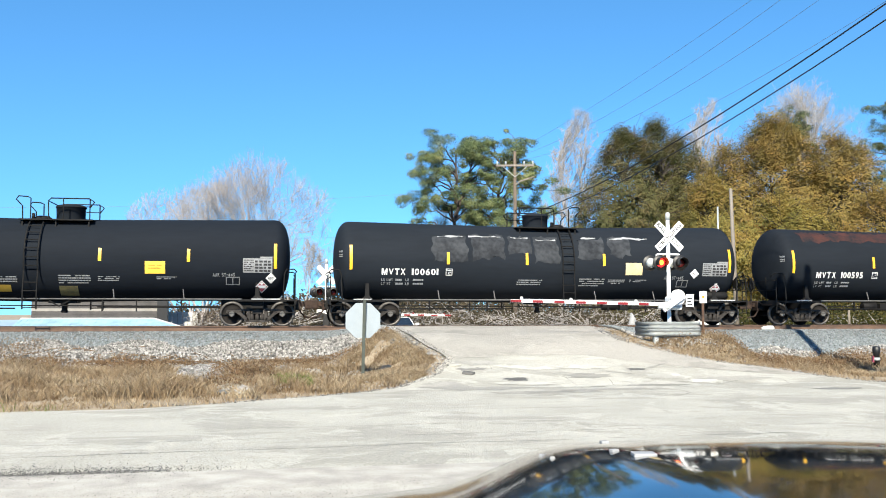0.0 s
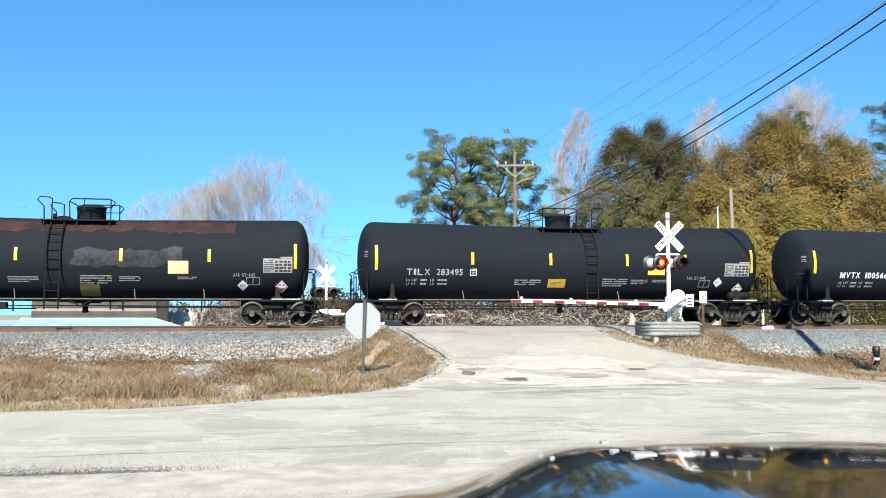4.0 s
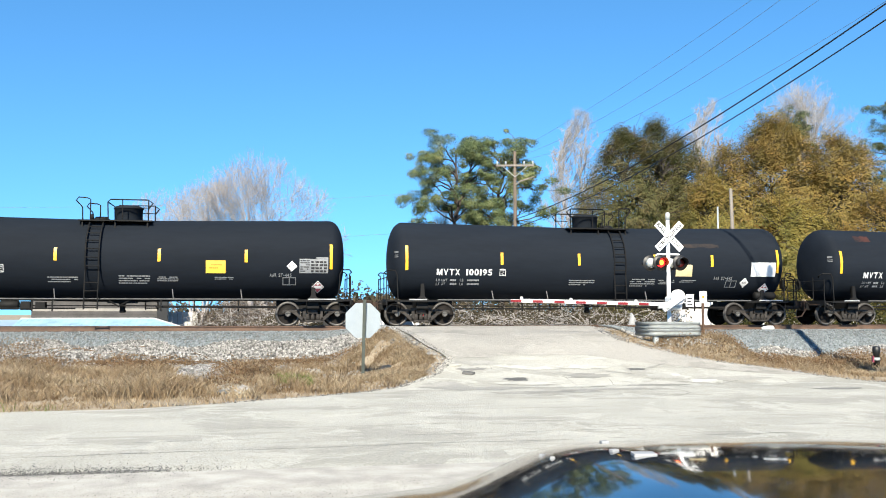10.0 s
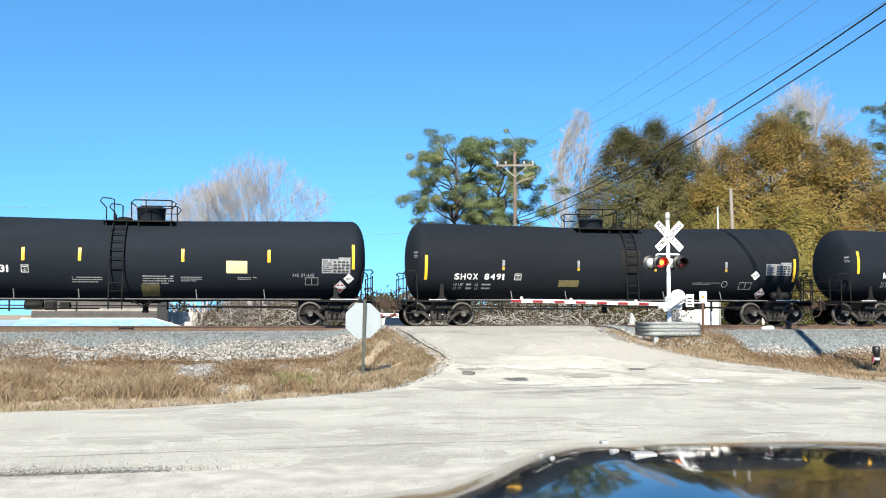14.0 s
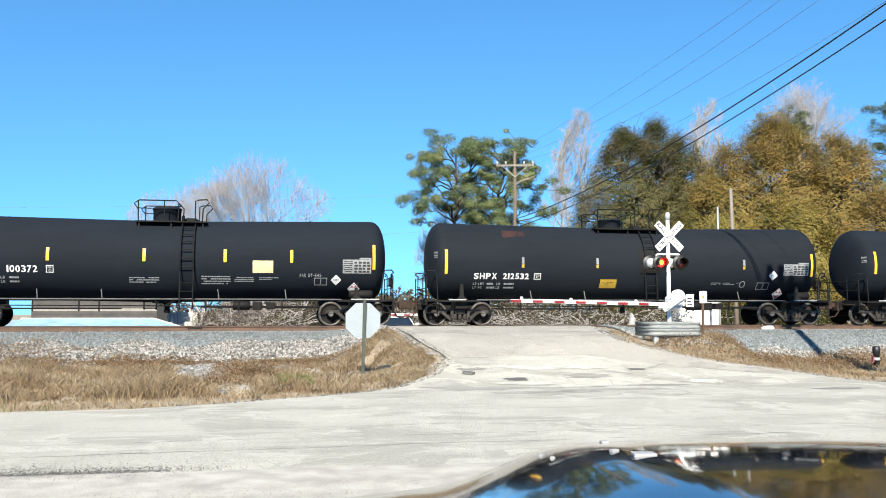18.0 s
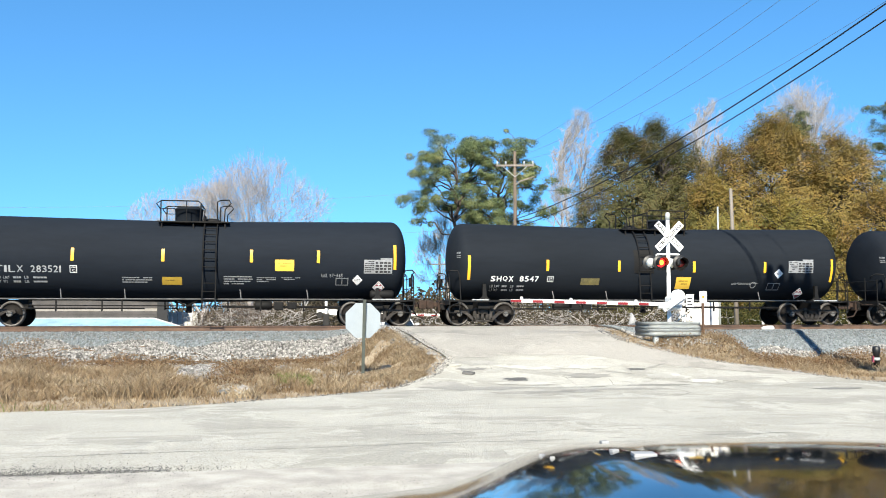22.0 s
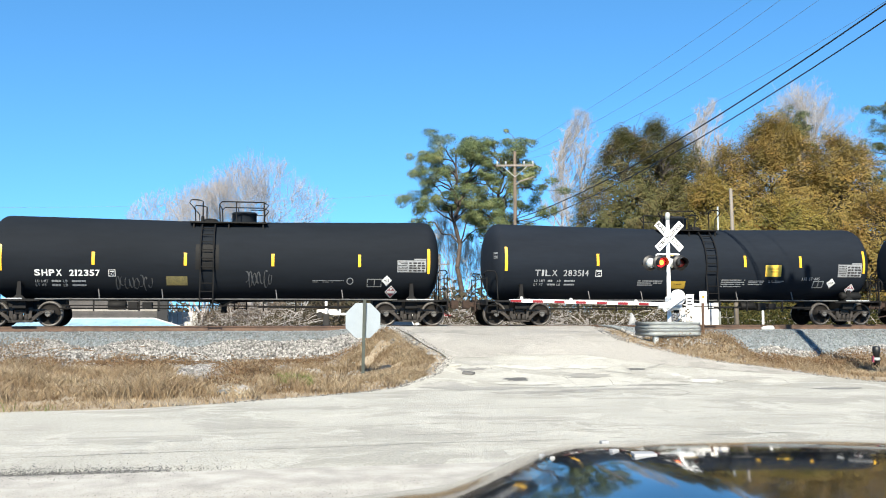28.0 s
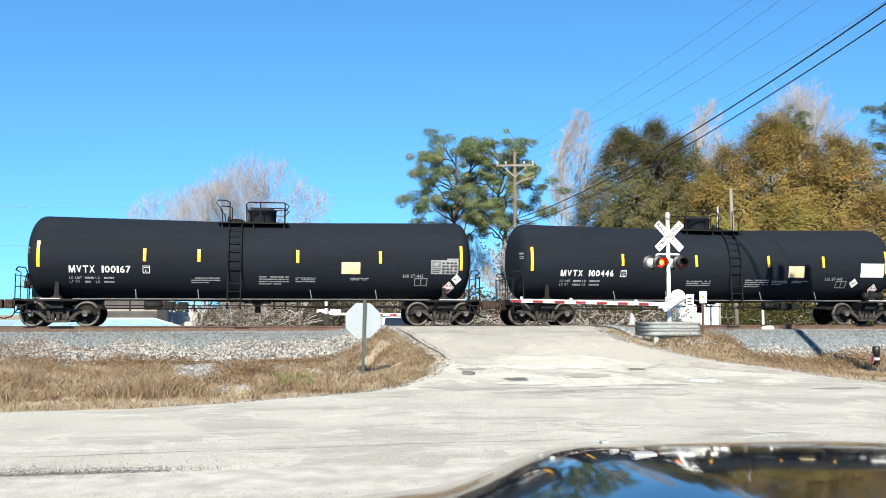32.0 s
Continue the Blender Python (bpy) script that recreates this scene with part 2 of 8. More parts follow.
RAMP = ((-60, 0.0), (-15.2, 0.0), (-13, 0.25), (-11.5, 0.52), (-10, 0.84), (-8.5, 1.05), (-7, 1.14), (-5, 1.19), (-1.7, RT - 0.012), (2, RT - 0.012))
# where the newer asphalt of the ramp ends, from side to side
JOINT = ((-3, -11.8), (-1.7, -11.72), (-0.8, -11.64), (0.1, -11.42), (2.5, -11.48), (3.1, -12.2), (3.6, -12.9), (4.6, -14.2), (9, -15))


def ramp_z(y):
    if y > 1.6:
        return max(RT - 0.012 - 0.10 * (y - 1.6), 0.0)
    return lerp_table(y, RAMP)


def bank_z(x, y):
    if y > 0:
        return lerp_table(y, ((0, 0.98), (2.0, 0.98), (4.4, 0.15), (12, -0.1 - 1.3 * (1 - step(x, -12, -5))), (40, -0.2 - 1.2 * (1 - step(x, -12, -5))), (300, -0.3)))
    toe = 0.06 + 0.05 * noise2(x, y, 0.25) - 0.16 * step(x, 7, 11) * step(y, -19, -12) * (1 - step(y, -9, -5))
    return lerp_table(y, ((-60, 0.0), (-20, 0.0), (-19, 0.0), (-13, toe), (-5.2, toe + 0.02), (-2.1, 0.965), (0, 0.98)))


def ground_z(x, y):
    base = bank_z(x, y)
    l, r = lerp_table(y, ROAD_L), lerp_table(y, ROAD_R)
    if y < -19.2:
        return base
    k = step(x, l - 1.5 - 1.1 * step(y, -9.6, -7.0), l - 0.1) * (1 - step(x, r + 0.1, r + 3.4))
    if y > 1.6:
        k = step(x, l - 9, l - 0.1) * (1 - step(x, r + 0.1, r + 9))
    z = base + (ramp_z(y) - 0.04 - base) * k
    if y < -3:                                     # the built-up pad under the signal
        d = math.hypot((x - 6.8) / 2.3, (y + 8.1) / 2.4)
        if d < 1.15:
            z = max(z, base + (0.90 - base) * (1 - step(d, 0.5, 1.15)))
    return z


M_GROUND = mat("dry_winter_soil", (0.33, 0.265, 0.18), (0.19, 0.148, 0.098), rough=0.95, scale=0.9, fine=14, bump=0.6)
def road_mat(name, light, dark, seed):
    """Bleached asphalt: mottling, worn overlays with ragged rims, wheel streaks along the road, and grit."""
    m = bpy.data.materials.new(name)
    m.use_nodes = True
    t = m.node_tree
    N, L = t.nodes.new, t.links.new
    p = t.nodes["Principled BSDF"]
    co = N("ShaderNodeTexCoord").outputs["Object"]

    def layer(scale, detail, stretch, lo, hi, rough=0.55, distort=0.0):
        mp = N("ShaderNodeMapping")
        mp.inputs["Scale"].default_value, mp.inputs["Location"].default_value = stretch, (seed, seed * 2, 0)
        L(co, mp.inputs[0])
        n = N("ShaderNodeTexNoise")
        n.inputs["Scale"].default_value, n.inputs["Detail"].default_value = scale, detail
        n.inputs["Roughness"].default_value, n.inputs["Distortion"].default_value = rough, distort
        L(mp.outputs[0], n.inputs["Vector"])
        r = N("ShaderNodeMapRange")
        r.inputs[1].default_value, r.inputs[2].default_value = lo, hi
        L(n.outputs[0], r.inputs[0])
        return r.outputs[0]

    def mix(a, b, fac, share):
        k = N("ShaderNodeMath")
        k.operation = "MULTIPLY"
        L(fac, k.inputs[0])
        k.inputs[1].default_value = share
        x = N("ShaderNodeMix")
        x.data_type = "RGBA"
        L(k.outputs[0], x.inputs[0])
        L(a, x.inputs[6])
        if isinstance(b, tuple):
            x.inputs[7].default_value = (*b, 1)
        else:
            L(b, x.inputs[7])
        return x.outputs[2]

    light, dark = tuple(v * DUSK for v in light), tuple(v * DUSK for v in dark)
    base = N("ShaderNodeRGB")
    base.outputs[0].default_value = (*light, 1)
    c = mix(base.outputs[0], dark, layer(0.5, 6, (1, 1, 1), 0.40, 0.66), 0.75)
    c = mix(c, tuple(v * 0.72 for v in dark), layer(0.33, 8, (1, 1.6, 1), 0.52, 0.56, 0.68, 0.6), 0.48)
    c = mix(c, tuple(v * 0.60 for v in dark), layer(1.0, 4, (0.10, 2.2, 1), 0.56, 0.72), 0.26)
    c = mix(c, tuple(min(1, v * 1.12) for v in light), layer(0.7, 7, (1, 1, 1), 0.55, 0.58, 0.72, 0.8), 0.75)
    grit = layer(38, 3, (1, 1, 1), 0.42, 0.64, 0.7)
    c = mix(c, tuple(v * 0.45 for v in dark), grit, 0.55)
    L(c, p.inputs["Base Color"])
    p.inputs["Roughness"].default_value, p.inputs["Specular IOR Level"].default_value = 0.9, 0.3
    b = N("ShaderNodeBump")
    b.inputs["Strength"].default_value, b.inputs["Distance"].default_value = 0.7, 0.012
    L(grit, b.inputs["Height"])
    L(b.outputs[0], p.inputs["Normal"])
    return m


M_ROAD = road_mat("bleached_asphalt", (0.511, 0.495, 0.435), (0.407, 0.391, 0.339), 3.0)
M_RAMP = road_mat("newer_grey_asphalt", (0.415, 0.392, 0.348), (0.345, 0.326, 0.288), 11.0)
M_GRAVEL = mat("pale_gravel", (0.464, 0.443, 0.396), (0.284, 0.267, 0.237), rough=0.95, scale=2.5, fine=55, bump=0.8)
M_BALLAST = mat("ballast_bed", (0.182, 0.175, 0.168), (0.105, 0.1015, 0.098), rough=0.95, scale=3, fine=18, bump=0.8)
M_LOTSTONE = mat("pale_shoulder_stone", (0.354, 0.343, 0.310), (0.225, 0.214, 0.193), rough=0.9, scale=6, fine=40, bump=0.1, per_island=0.35)
M_STONE = mat("grey_ballast_stone", (0.300, 0.288, 0.268), (0.128, 0.123, 0.115), rough=0.9, scale=6, fine=40, bump=0.2, per_island=0.72)
M_STONE_BLUE = mat("blue_grey_crushed_stone", (0.208, 0.232, 0.240), (0.128, 0.144, 0.150), rough=0.9, scale=6, fine=40, bump=0.2, per_island=0.34)


def sheet(name, xs, ys, fz, material, keep=None, smooth=True):
    vs = [(x, y, fz(x, y)) for y in ys for x in xs]
    n = len(xs)
    fs = [(j * n + i, j * n + i + 1, (j + 1) * n + i + 1, (j + 1) * n + i) for j in range(len(ys) - 1) for i in range(n - 1) if keep is None or keep((xs[i] + xs[i + 1]) / 2, (ys[j] + ys[j + 1]) / 2)]
    return data_mesh(name, vs, fs, material, smooth)


def spread(a, b, d):
    n = max(1, round((b - a) / d))
    return [a + (b - a) * i / n for i in range(n + 1)]


gx = [-1500, -600, -250, -120] + spread(-70, -32, 2) + spread(-31.5, 32, 0.5) + spread(34, 70, 2) + [120, 250, 600, 1500]
gy = [-600, -200, -80, -50] + spread(-40, -21, 1.0) + spread(-20.5, 6, 0.4) + spread(7, 40, 1.5) + [60, 90, 150, 300, 700, 2000]
ground = part_of("ground", sheet("ground", gx, gy, lambda x, y: ground_z(x, y) - (0.06 if y < -19.4 else 0.0), M_GROUND), None)
tagged(ground, "dry brown winter ground with sparse soil", "ground", kind="structure")


def road_rows(y0, y1, d, material, name, n=40, lift=0.0, wob=0.08):
    vs, fs = [], []
    ys = spread(y0, y1, d)
    for y in ys:
        l = lerp_table(y, ROAD_L) + wob * 2 * noise2(y, 3, 1.3)
        r = lerp_table(y, ROAD_R) + wob * 2 * noise2(y, 9, 1.3)
        for i in range(n + 1):
            x = l + (r - l) * i / n
            yy = y + (wob * noise2(x, y, 0.9) if y == y1 else 0)
            vs.append((x, yy, (ramp_z(y) if y > -16 else 0.0) + lift + 0.012 * noise2(x, y, 0.5)))
    m = n + 1
    for j in range(len(ys) - 1):
        fs += [(j * m + i, j * m + i + 1, (j + 1) * m + i + 1, (j + 1) * m + i) for i in range(n)]
    return data_mesh(name, vs, fs, material, True)


def road_z(x, y):
    return 0.004 + 0.012 * noise2(x, y, 0.5)


road = part_of("road", sheet("road", [-90, -60, -40] + spread(-30, 32, 0.5) + [45, 60, 90], spread(-26.4, -19.25, 0.25), road_z, M_ROAD), None)
apron = part_of("road_mouth", road_rows(-19.4, -10.6, 0.15, M_ROAD, "road_mouth", 120, 0.003, 0.06), None)
tagged(apron, "bleached asphalt mouth of the side road", "road", kind="structure")
tagged(road, "sun-bleached worn grey asphalt road", "road", kind="structure")
def ramp_sheet():
    vs, fs, n = [], [], 44
    ys = spread(-11.5, -1.5, 0.25)
    for y in ys:
        l, r = lerp_table(y, ROAD_L), lerp_table(y, ROAD_R)
        for i in range(n + 1):
            x = l + (r - l) * i / n
            low = lerp_table(x, JOINT) + 0.12 * noise2(x, 4, 1.4) + 0.05 * noise2(x, 6, 5.0)
            yy = y + (low + 11.5) * (1 - step(y, -11.5, -8.5))
            l2, r2 = lerp_table(yy, ROAD_L), lerp_table(yy, ROAD_R)
            x = l2 + (r2 - l2) * i / n
            vs.append((x, yy, ramp_z(yy) + 0.008 + 0.012 * noise2(x, yy, 0.5)))
    m = n + 1
    for j in range(len(ys) - 1):
        fs += [(j * m + i, j * m + i + 1, (j + 1) * m + i + 1, (j + 1) * m + i) for i in range(n)]
    return data_mesh("crossing_ramp", vs, fs, M_RAMP, True)


crossing = part_of("crossing_ramp", ramp_sheet(), None)
tagged(crossing, "grey asphalt ramp climbing to the tracks", "road", kind="structure")
road_far = part_of("road_far_side", road_rows(-0.62, 0.62, 0.3, M_RAMP, "road_far_side", 40, 0.0, 0.0), None)
tagged(road_far, "asphalt infill between the rails", "road", kind="structure")
road_far2 = part_of("road_beyond", road_rows(0.86, 58, 0.8, M_ROAD, "road_beyond", 30, 0.02, 0.05), None)
tagged(road_far2, "asphalt road falling away beyond the tracks", "road", kind="structure")
lot = part_of("gravel_lot", sheet("gravel_lot", spread(-60, 60, 1.0), spread(-44, -26.2, 0.4), lambda x, y: 0.012 * noise2(x, y, 0.8) * (1 - step(y, -28, -26.8)) + 0.016 * step(y, -27.8, -26.8), M_GRAVEL), None)
tagged(lot, "pale gravel shoulder beside the road", "gravel", kind="structure")


# ---- track ----
def rail_profile():
    return [(-0.075, -0.18), (0.075, -0.18), (0.075, -0.165), (0.012, -0.145), (0.010, -0.05), (0.036, -0.04), (0.037, -0.005), (0.028, 0.0), (-0.028, 0.0), (-0.037, -0.005), (-0.036, -0.04), (-0.010, -0.05), (-0.012, -0.145), (-0.075, -0.165)]


def rail(y, x0, x1):
    pr = rail_profile()
    n = len(pr)
    vs = [(x, y + a, RT + b) for x in (x0, x1) for a, b in pr]
    fs = [(i, (i + 1) % n, n + (i + 1) % n, n + i) for i in range(n)] + [tuple(range(n))[::-1], tuple(range(n, 2 * n))]
    me = data_mesh("rail", vs, fs, M_RAIL)
    me.materials.append(M_RAILTOP)
    for p in me.polygons:
        if p.normal.z > 0.9 and p.center.z > RT - 0.01:
            p.material_index = 1
    return me


track = empty("railway_track", pose(0, 0, 0), "rusty steel railway track on wooden ties and ballast", "track")
for yy in (-0.755, 0.755):
    for x0 in range(-62, 62, 12):
        part_of("rail", rail(yy, x0 + 0.004, x0 + 11.996), M_RAIL, track)
    for x0, x1 in ((-330, -62.004), (70.004, 330)):
        part_of("rail", rail(yy, x0, x1), M_RAIL, track)
tie_me = None
for i in range(150):
    x = -37 + i * 0.56
    if -2.2 < x < 6.2:
        continue
    if tie_me is None:
        b = box(B(), -0.115, 0.115, -1.28, 1.28, -0.18, 0.0, bevel=0.012)
        tie_me = bpy.data.meshes.new("tie")
        b.to_mesh(tie_me)
        b.free()
        tie_me.materials.append(M_TIE)
    t = part_of("tie", tie_me, None, track)
    t.matrix_local = pose(x, random.uniform(-0.05, 0.05), RT - 0.178, 0, 0, random.uniform(-1.5, 1.5))
bed = part_of("ballast_bed", sheet("ballast_bed", spread(-60, 60, 0.5), spread(-5.4, 5.2, 0.3), lambda x, y: ground_z(x, y) + 0.04 * (1 - step(abs(y), 4.3, 5.2)) + 0.01 - 0.09 * step(x, -2.6, -2.2) * (1 - step(x, 6.2, 6.8)), M_BALLAST, keep=lambda x, y: not -2.4 < x < 6.4), None)
tagged(bed, "grey crushed-stone ballast bed", "ballast", kind="structure")

ROCK_V = np.array([(1, 0, 0.1), (-1, 0.1, 0), (0, 1, -0.1), (0.1, -1, 0), (0, 0.1, 1), (0, 0, -1)], float)
ROCK_F = np.array([(0, 2, 4), (2, 1, 4), (1, 3, 4), (3, 0, 4), (2, 0, 5), (1, 2, 5), (3, 1, 5), (0, 3, 5)])


def stones(name, places, sizes, material, seed):
    rng = np.random.default_rng(seed)
    n = len(places)
    q = rng.normal(size=(n, 4))
    q /= np.linalg.norm(q, axis=1)[:, None]
    w, x, y, z = q.T
    rot = np.stack([np.stack([1 - 2 * (y * y + z * z), 2 * (x * y - z * w), 2 * (x * z + y * w)], -1), np.stack([2 * (x * y + z * w), 1 - 2 * (x * x + z * z), 2 * (y * z - x * w)], -1), np.stack([2 * (x * z - y * w), 2 * (y * z + x * w), 1 - 2 * (x * x + y * y)], -1)], 1)
    v = ROCK_V[None] * rng.uniform(0.65, 1.15, (n, 6, 1)) * rng.uniform(0.7, 1.2, (n, 1, 3)) * sizes[:, None, None]
    v = np.einsum("nij,nkj->nki", rot, v) + places[:, None, :]
    f = ROCK_F[None] + (np.arange(n) * 6)[:, None, None]
    me = bpy.data.meshes.new(name)
    me.vertices.add(n * 6)
    me.vertices.foreach_set("co", v.reshape(-1))
    me.loops.add(n * 24)
    me.loops.foreach_set("vertex_index", f.reshape(-1).astype(np.int32))
    me.polygons.add(n * 8)
    me.polygons.foreach_set("loop_start", np.arange(0, n * 24, 3, dtype=np.int32))
    me.update(calc_edges=True)
    me.materials.append(material)
    return me


def ballast_places(n, seed):
    rng = np.random.default_rng(seed)
    out = []
    while len(out) < n:
        x, y = rng.uniform(-24, 27), -1.35 - 4.3 * rng.random() ** 0.9
        if -2.3 < x < 6.3 or (y < -4.3 and rng.random() < (-4.3 - y) / 1.2):
            continue
        if 5.9 < x < 8.9 and y < -4.6:
            continue
        out.append((x, y, ground_z(x, y) + 0.05 * (1 - step(abs(y), 4.3, 5.2)) + rng.uniform(0.0, 0.04)))
    return np.array(out)


def spill_places(n, seed):
    rng = np.random.default_rng(seed)
    out = []
    while len(out) < n:
        x, y = (rng.uniform(-24, 20), rng.uniform(-9.6, -4.6)) if rng.random() < 0.75 else (rng.uniform(-9.4, -6.4), rng.uniform(-15.4, -8))
        if -2.2 < x < 7 or (x < 0 and y < grass_top(x, y) + rng.normal() * 0.35) or (x > 7 and y < -5.6):
            continue
        out.append((x, y, ground_z(x, y) + rng.uniform(0.0, 0.03)))
    return np.array(out)


bp = np.concatenate([ballast_places(64000, 3), spill_places(22000, 8)])
bsize = np.random.default_rng(4).uniform(0.022, 0.066, len(bp)) * (0.62 + 0.62 * np.clip((-2.2 - bp[:, 1]) / 2.6, 0, 1))
upper = np.array([y > -3.3 + 0.9 * noise2(x, y, 0.6, 31) + 0.5 * step(x, -9, -3) - 1.6 * step(x, 5, 8) for x, y, _ in bp])
ballast = part_of("ballast_stones", stones("ballast_stones", bp[~upper], bsize[~upper], M_STONE, 5), None)
tagged(ballast, "loose grey and white crushed ballast stones", "ballast", kind="stuff")
fresh = part_of("fine_ballast", stones("fine_ballast", bp[upper], bsize[upper], M_STONE_BLUE, 6), None)
tagged(fresh, "finer blue-grey ballast stones beside the rails", "ballast", kind="stuff")

# ---- tank cars ----
R, ZC = 1.54, 2.44           # tank radius, and its axis above the rail
MID = 7.70                   # the car's middle, from its first yellow stripe


DIP = 0.0155                 # the tank's two halves slope down to its middle
HALF, HEAD, BOW = 7.66, 0.62, 2.45      # where the heads begin, from the middle, how far they bulge, and how squarely


def tank_r(x):
    """The tank's radius at x from the car's middle."""
    d = max(0.0, abs(x) - HALF) / HEAD
    return R * max(0.0001, 1 - min(1.0, d) ** BOW) ** (1 / BOW)


def on_tank(x, z, lift=0.006):
    """A point of the near side of the tank, in the car's space; z from the axis at the car's middle."""
    c = x - MID
    h = z - DIP * abs(c)
    return Vector((c, -math.sqrt(max(0.0, (tank_r(c) + lift) ** 2 - h * h)), ZC + z))


def patch_mesh(name, x0, x1, z0, z1, material, lift=0.006, wavy=0.0, seed=0):
    n = max(2, int(abs(z1 - z0) / 0.08) + 1)
    m = 2 if not wavy else max(4, int((x1 - x0) / 0.12))
    vs, fs = [], []
    for j in range(n + 1):
        for i in range(m + 1):
            z = z0 + (z1 - z0) * j / n
            x = x0 + (x1 - x0) * i / m
            if wavy and j in (0, n):
                z += wavy * noise2(x, j + seed, 2.2) + wavy * 0.7 * noise2(x, j + seed, 6.5)
            if wavy and i in (0, m):
                x += wavy * noise2(z, i + seed, 3.0)
            vs.append(on_tank(x, z, lift))
    for j in range(n):
        fs += [(j * (m + 1) + i, j * (m + 1) + i + 1, (j + 1) * (m + 1) + i + 1, (j + 1) * (m + 1) + i) for i in range(m)]
    return data_mesh(name, vs, fs, material, True)


def bars_mesh(name, x0, x1, z0, z1, rows, material, seed, fill=0.8, lift=0.006):
    """Rows of short dashes: writing too small to read."""
    rng = random.Random(seed)
    vs, fs = [], []
    h = (z1 - z0) / rows
    for r in range(rows):
        z = z1 - h * (r + 0.5)
        x = x0
        end = x1 if r < rows - 1 else x0 + (x1 - x0) * rng.uniform(0.6, 1.0)
        while x < end - 0.02:
            w = min(rng.uniform(0.03, 0.13), end - x)
            if rng.random() < fill:
                k = len(vs)
                vs += [on_tank(x, z - h * 0.24, lift), on_tank(x + w, z - h * 0.24, lift), on_tank(x + w, z + h * 0.24, lift), on_tank(x, z + h * 0.24, lift)]
                fs.append((k, k + 1, k + 2, k + 3))
            x += w + 0.013
    return data_mesh(name, vs, fs, material)


def letter_m(me, width, height):
    """A heavy capital M as one clean outline."""
    w = width
    pts = [(0, 0), (0.19, 0), (0.19, 0.62), (0.41, 0), (0.59, 0), (0.81, 0.62), (0.81, 0), (1, 0), (1, 1), (0.72, 1), (0.50, 0.36), (0.28, 1), (0, 1)]
    bm = bmesh.new()
    f = bm.faces.new([bm.verts.new((a * w, 0, b * height)) for a, b in pts])
    bmesh.ops.triangulate(bm, faces=[f])
    bm.to_mesh(me)
    bm.free()


def letters_flat(text, width, height, weight=0.018):
    """A flat mesh of the text in x and z, from (0, 0) to (width, height)."""
    cu = bpy.data.curves.new("text", "FONT")
    cu.body, cu.size, cu.offset, cu.resolution_u = text, 1.0, weight, 3
    tmp = bpy.data.objects.new("text", cu)
    me = bpy.data.meshes.new_from_object(tmp)
    bpy.data.objects.remove(tmp)
    bpy.data.curves.remove(cu)
    co = np.array([v.co[:] for v in me.vertices])
    lo, hi = co.min(0), co.max(0)
    co = np.stack([(co[:, 0] - lo[0]) / (hi[0] - lo[0]) * width, np.zeros(len(co)), (co[:, 1] - lo[1]) / (hi[1] - lo[1]) * height], 1)
    me.vertices.foreach_set("co", co.reshape(-1))
    me.update()
    return me


WIDE = {"M": 1.22, "I": 0.40, "1": 0.40, "W": 1.3, " ": 0.6, "-": 0.7}


def cells(text, x0, x1, gap=0.26):
    """Each character of a word with the stretch that it takes up."""
    wide = [WIDE.get(ch, 1.0) for ch in text]
    unit = (x1 - x0) / (sum(wide) + gap * (len(text) - 1))
    at, out = x0, []
    for ch, c in zip(text, wide):
        if ch != " ":
            out.append((ch, at, at + c * unit))
        at += (c + gap) * unit
    return out


def letters_tank(name, text, x0, x1, z0, z1, material, weight=0.03, lift=0.008):
    """Stencilled letters on the tank, each set in a cell of its own width."""
    bm = bmesh.new()
    for ch, a, b in cells(text, x0, x1):
        if ch == "M":
            me = bpy.data.meshes.new(name)
            letter_m(me, b - a, z1 - z0)
        elif ch == "-":
            me = letters_flat(ch, b - a, (z1 - z0) * 0.16, 0.0)
            me.transform(Matrix.Translation((0, 0, (z1 - z0) * 0.42)))
        else:
            me = letters_flat(ch, b - a, z1 - z0, weight)
        me.transform(Matrix.Translation((a - x0, 0, 0)))
        bm.from_mesh(me)
        bpy.data.meshes.remove(me)
    for k in range(1, 4):
        z = (z1 - z0) * k / 4
        bmesh.ops.bisect_plane(bm, geom=bm.verts[:] + bm.edges[:] + bm.faces[:], plane_co=(0, 0, z), plane_no=(0, 0, 1))
    for v in bm.verts:
        v.co = on_tank(x0 + v.co.x, z0 + v.co.z, lift)
    return bm_mesh(name, bm, material)


def bm_mesh(name, bm, material, smooth=False):
    me = bpy.data.meshes.new(name)
    bm.to_mesh(me)
    bm.free()
    me.materials.append(material)
    if smooth:
        me.polygons.foreach_set("use_smooth", [True] * len(me.polygons))
    return me


def tank_mesh(material):
    prof = []
    for k in range(15):
        a = k / 14 * math.pi / 2
        prof.append((-HALF - HEAD * max(0.0, math.cos(a)) ** (2 / BOW), max(0.02, R * math.sin(a) ** (2 / BOW))))
    prof += [(x, R) for x in (-HALF + 0.02, -5.0, -2.5, -0.04, 0.04, 2.5, 5.0, HALF - 0.02)]
    prof += [(-x, r) for x, r in prof[14::-1]]
    bm = lathe(B(), prof, 80, "x", pose(0, 0, ZC))
    for v in bm.verts:
        v.co.z += DIP * abs(v.co.x)
    return bm_mesh("tank", bm, material, True)


def mirrored(me, name):
    """The same mesh turned half round about the upright axis."""
    c = me.copy()
    c.name = name
    c.transform(pose(0, 0, 0, 0, 0, 180))
    return c


def flipped(me, name):
    """The same mesh mirrored end for end."""
    c = me.copy()
    c.name = name
    c.transform(Matrix.Diagonal((-1, 1, 1, 1)))
    c.flip_normals()
    return c


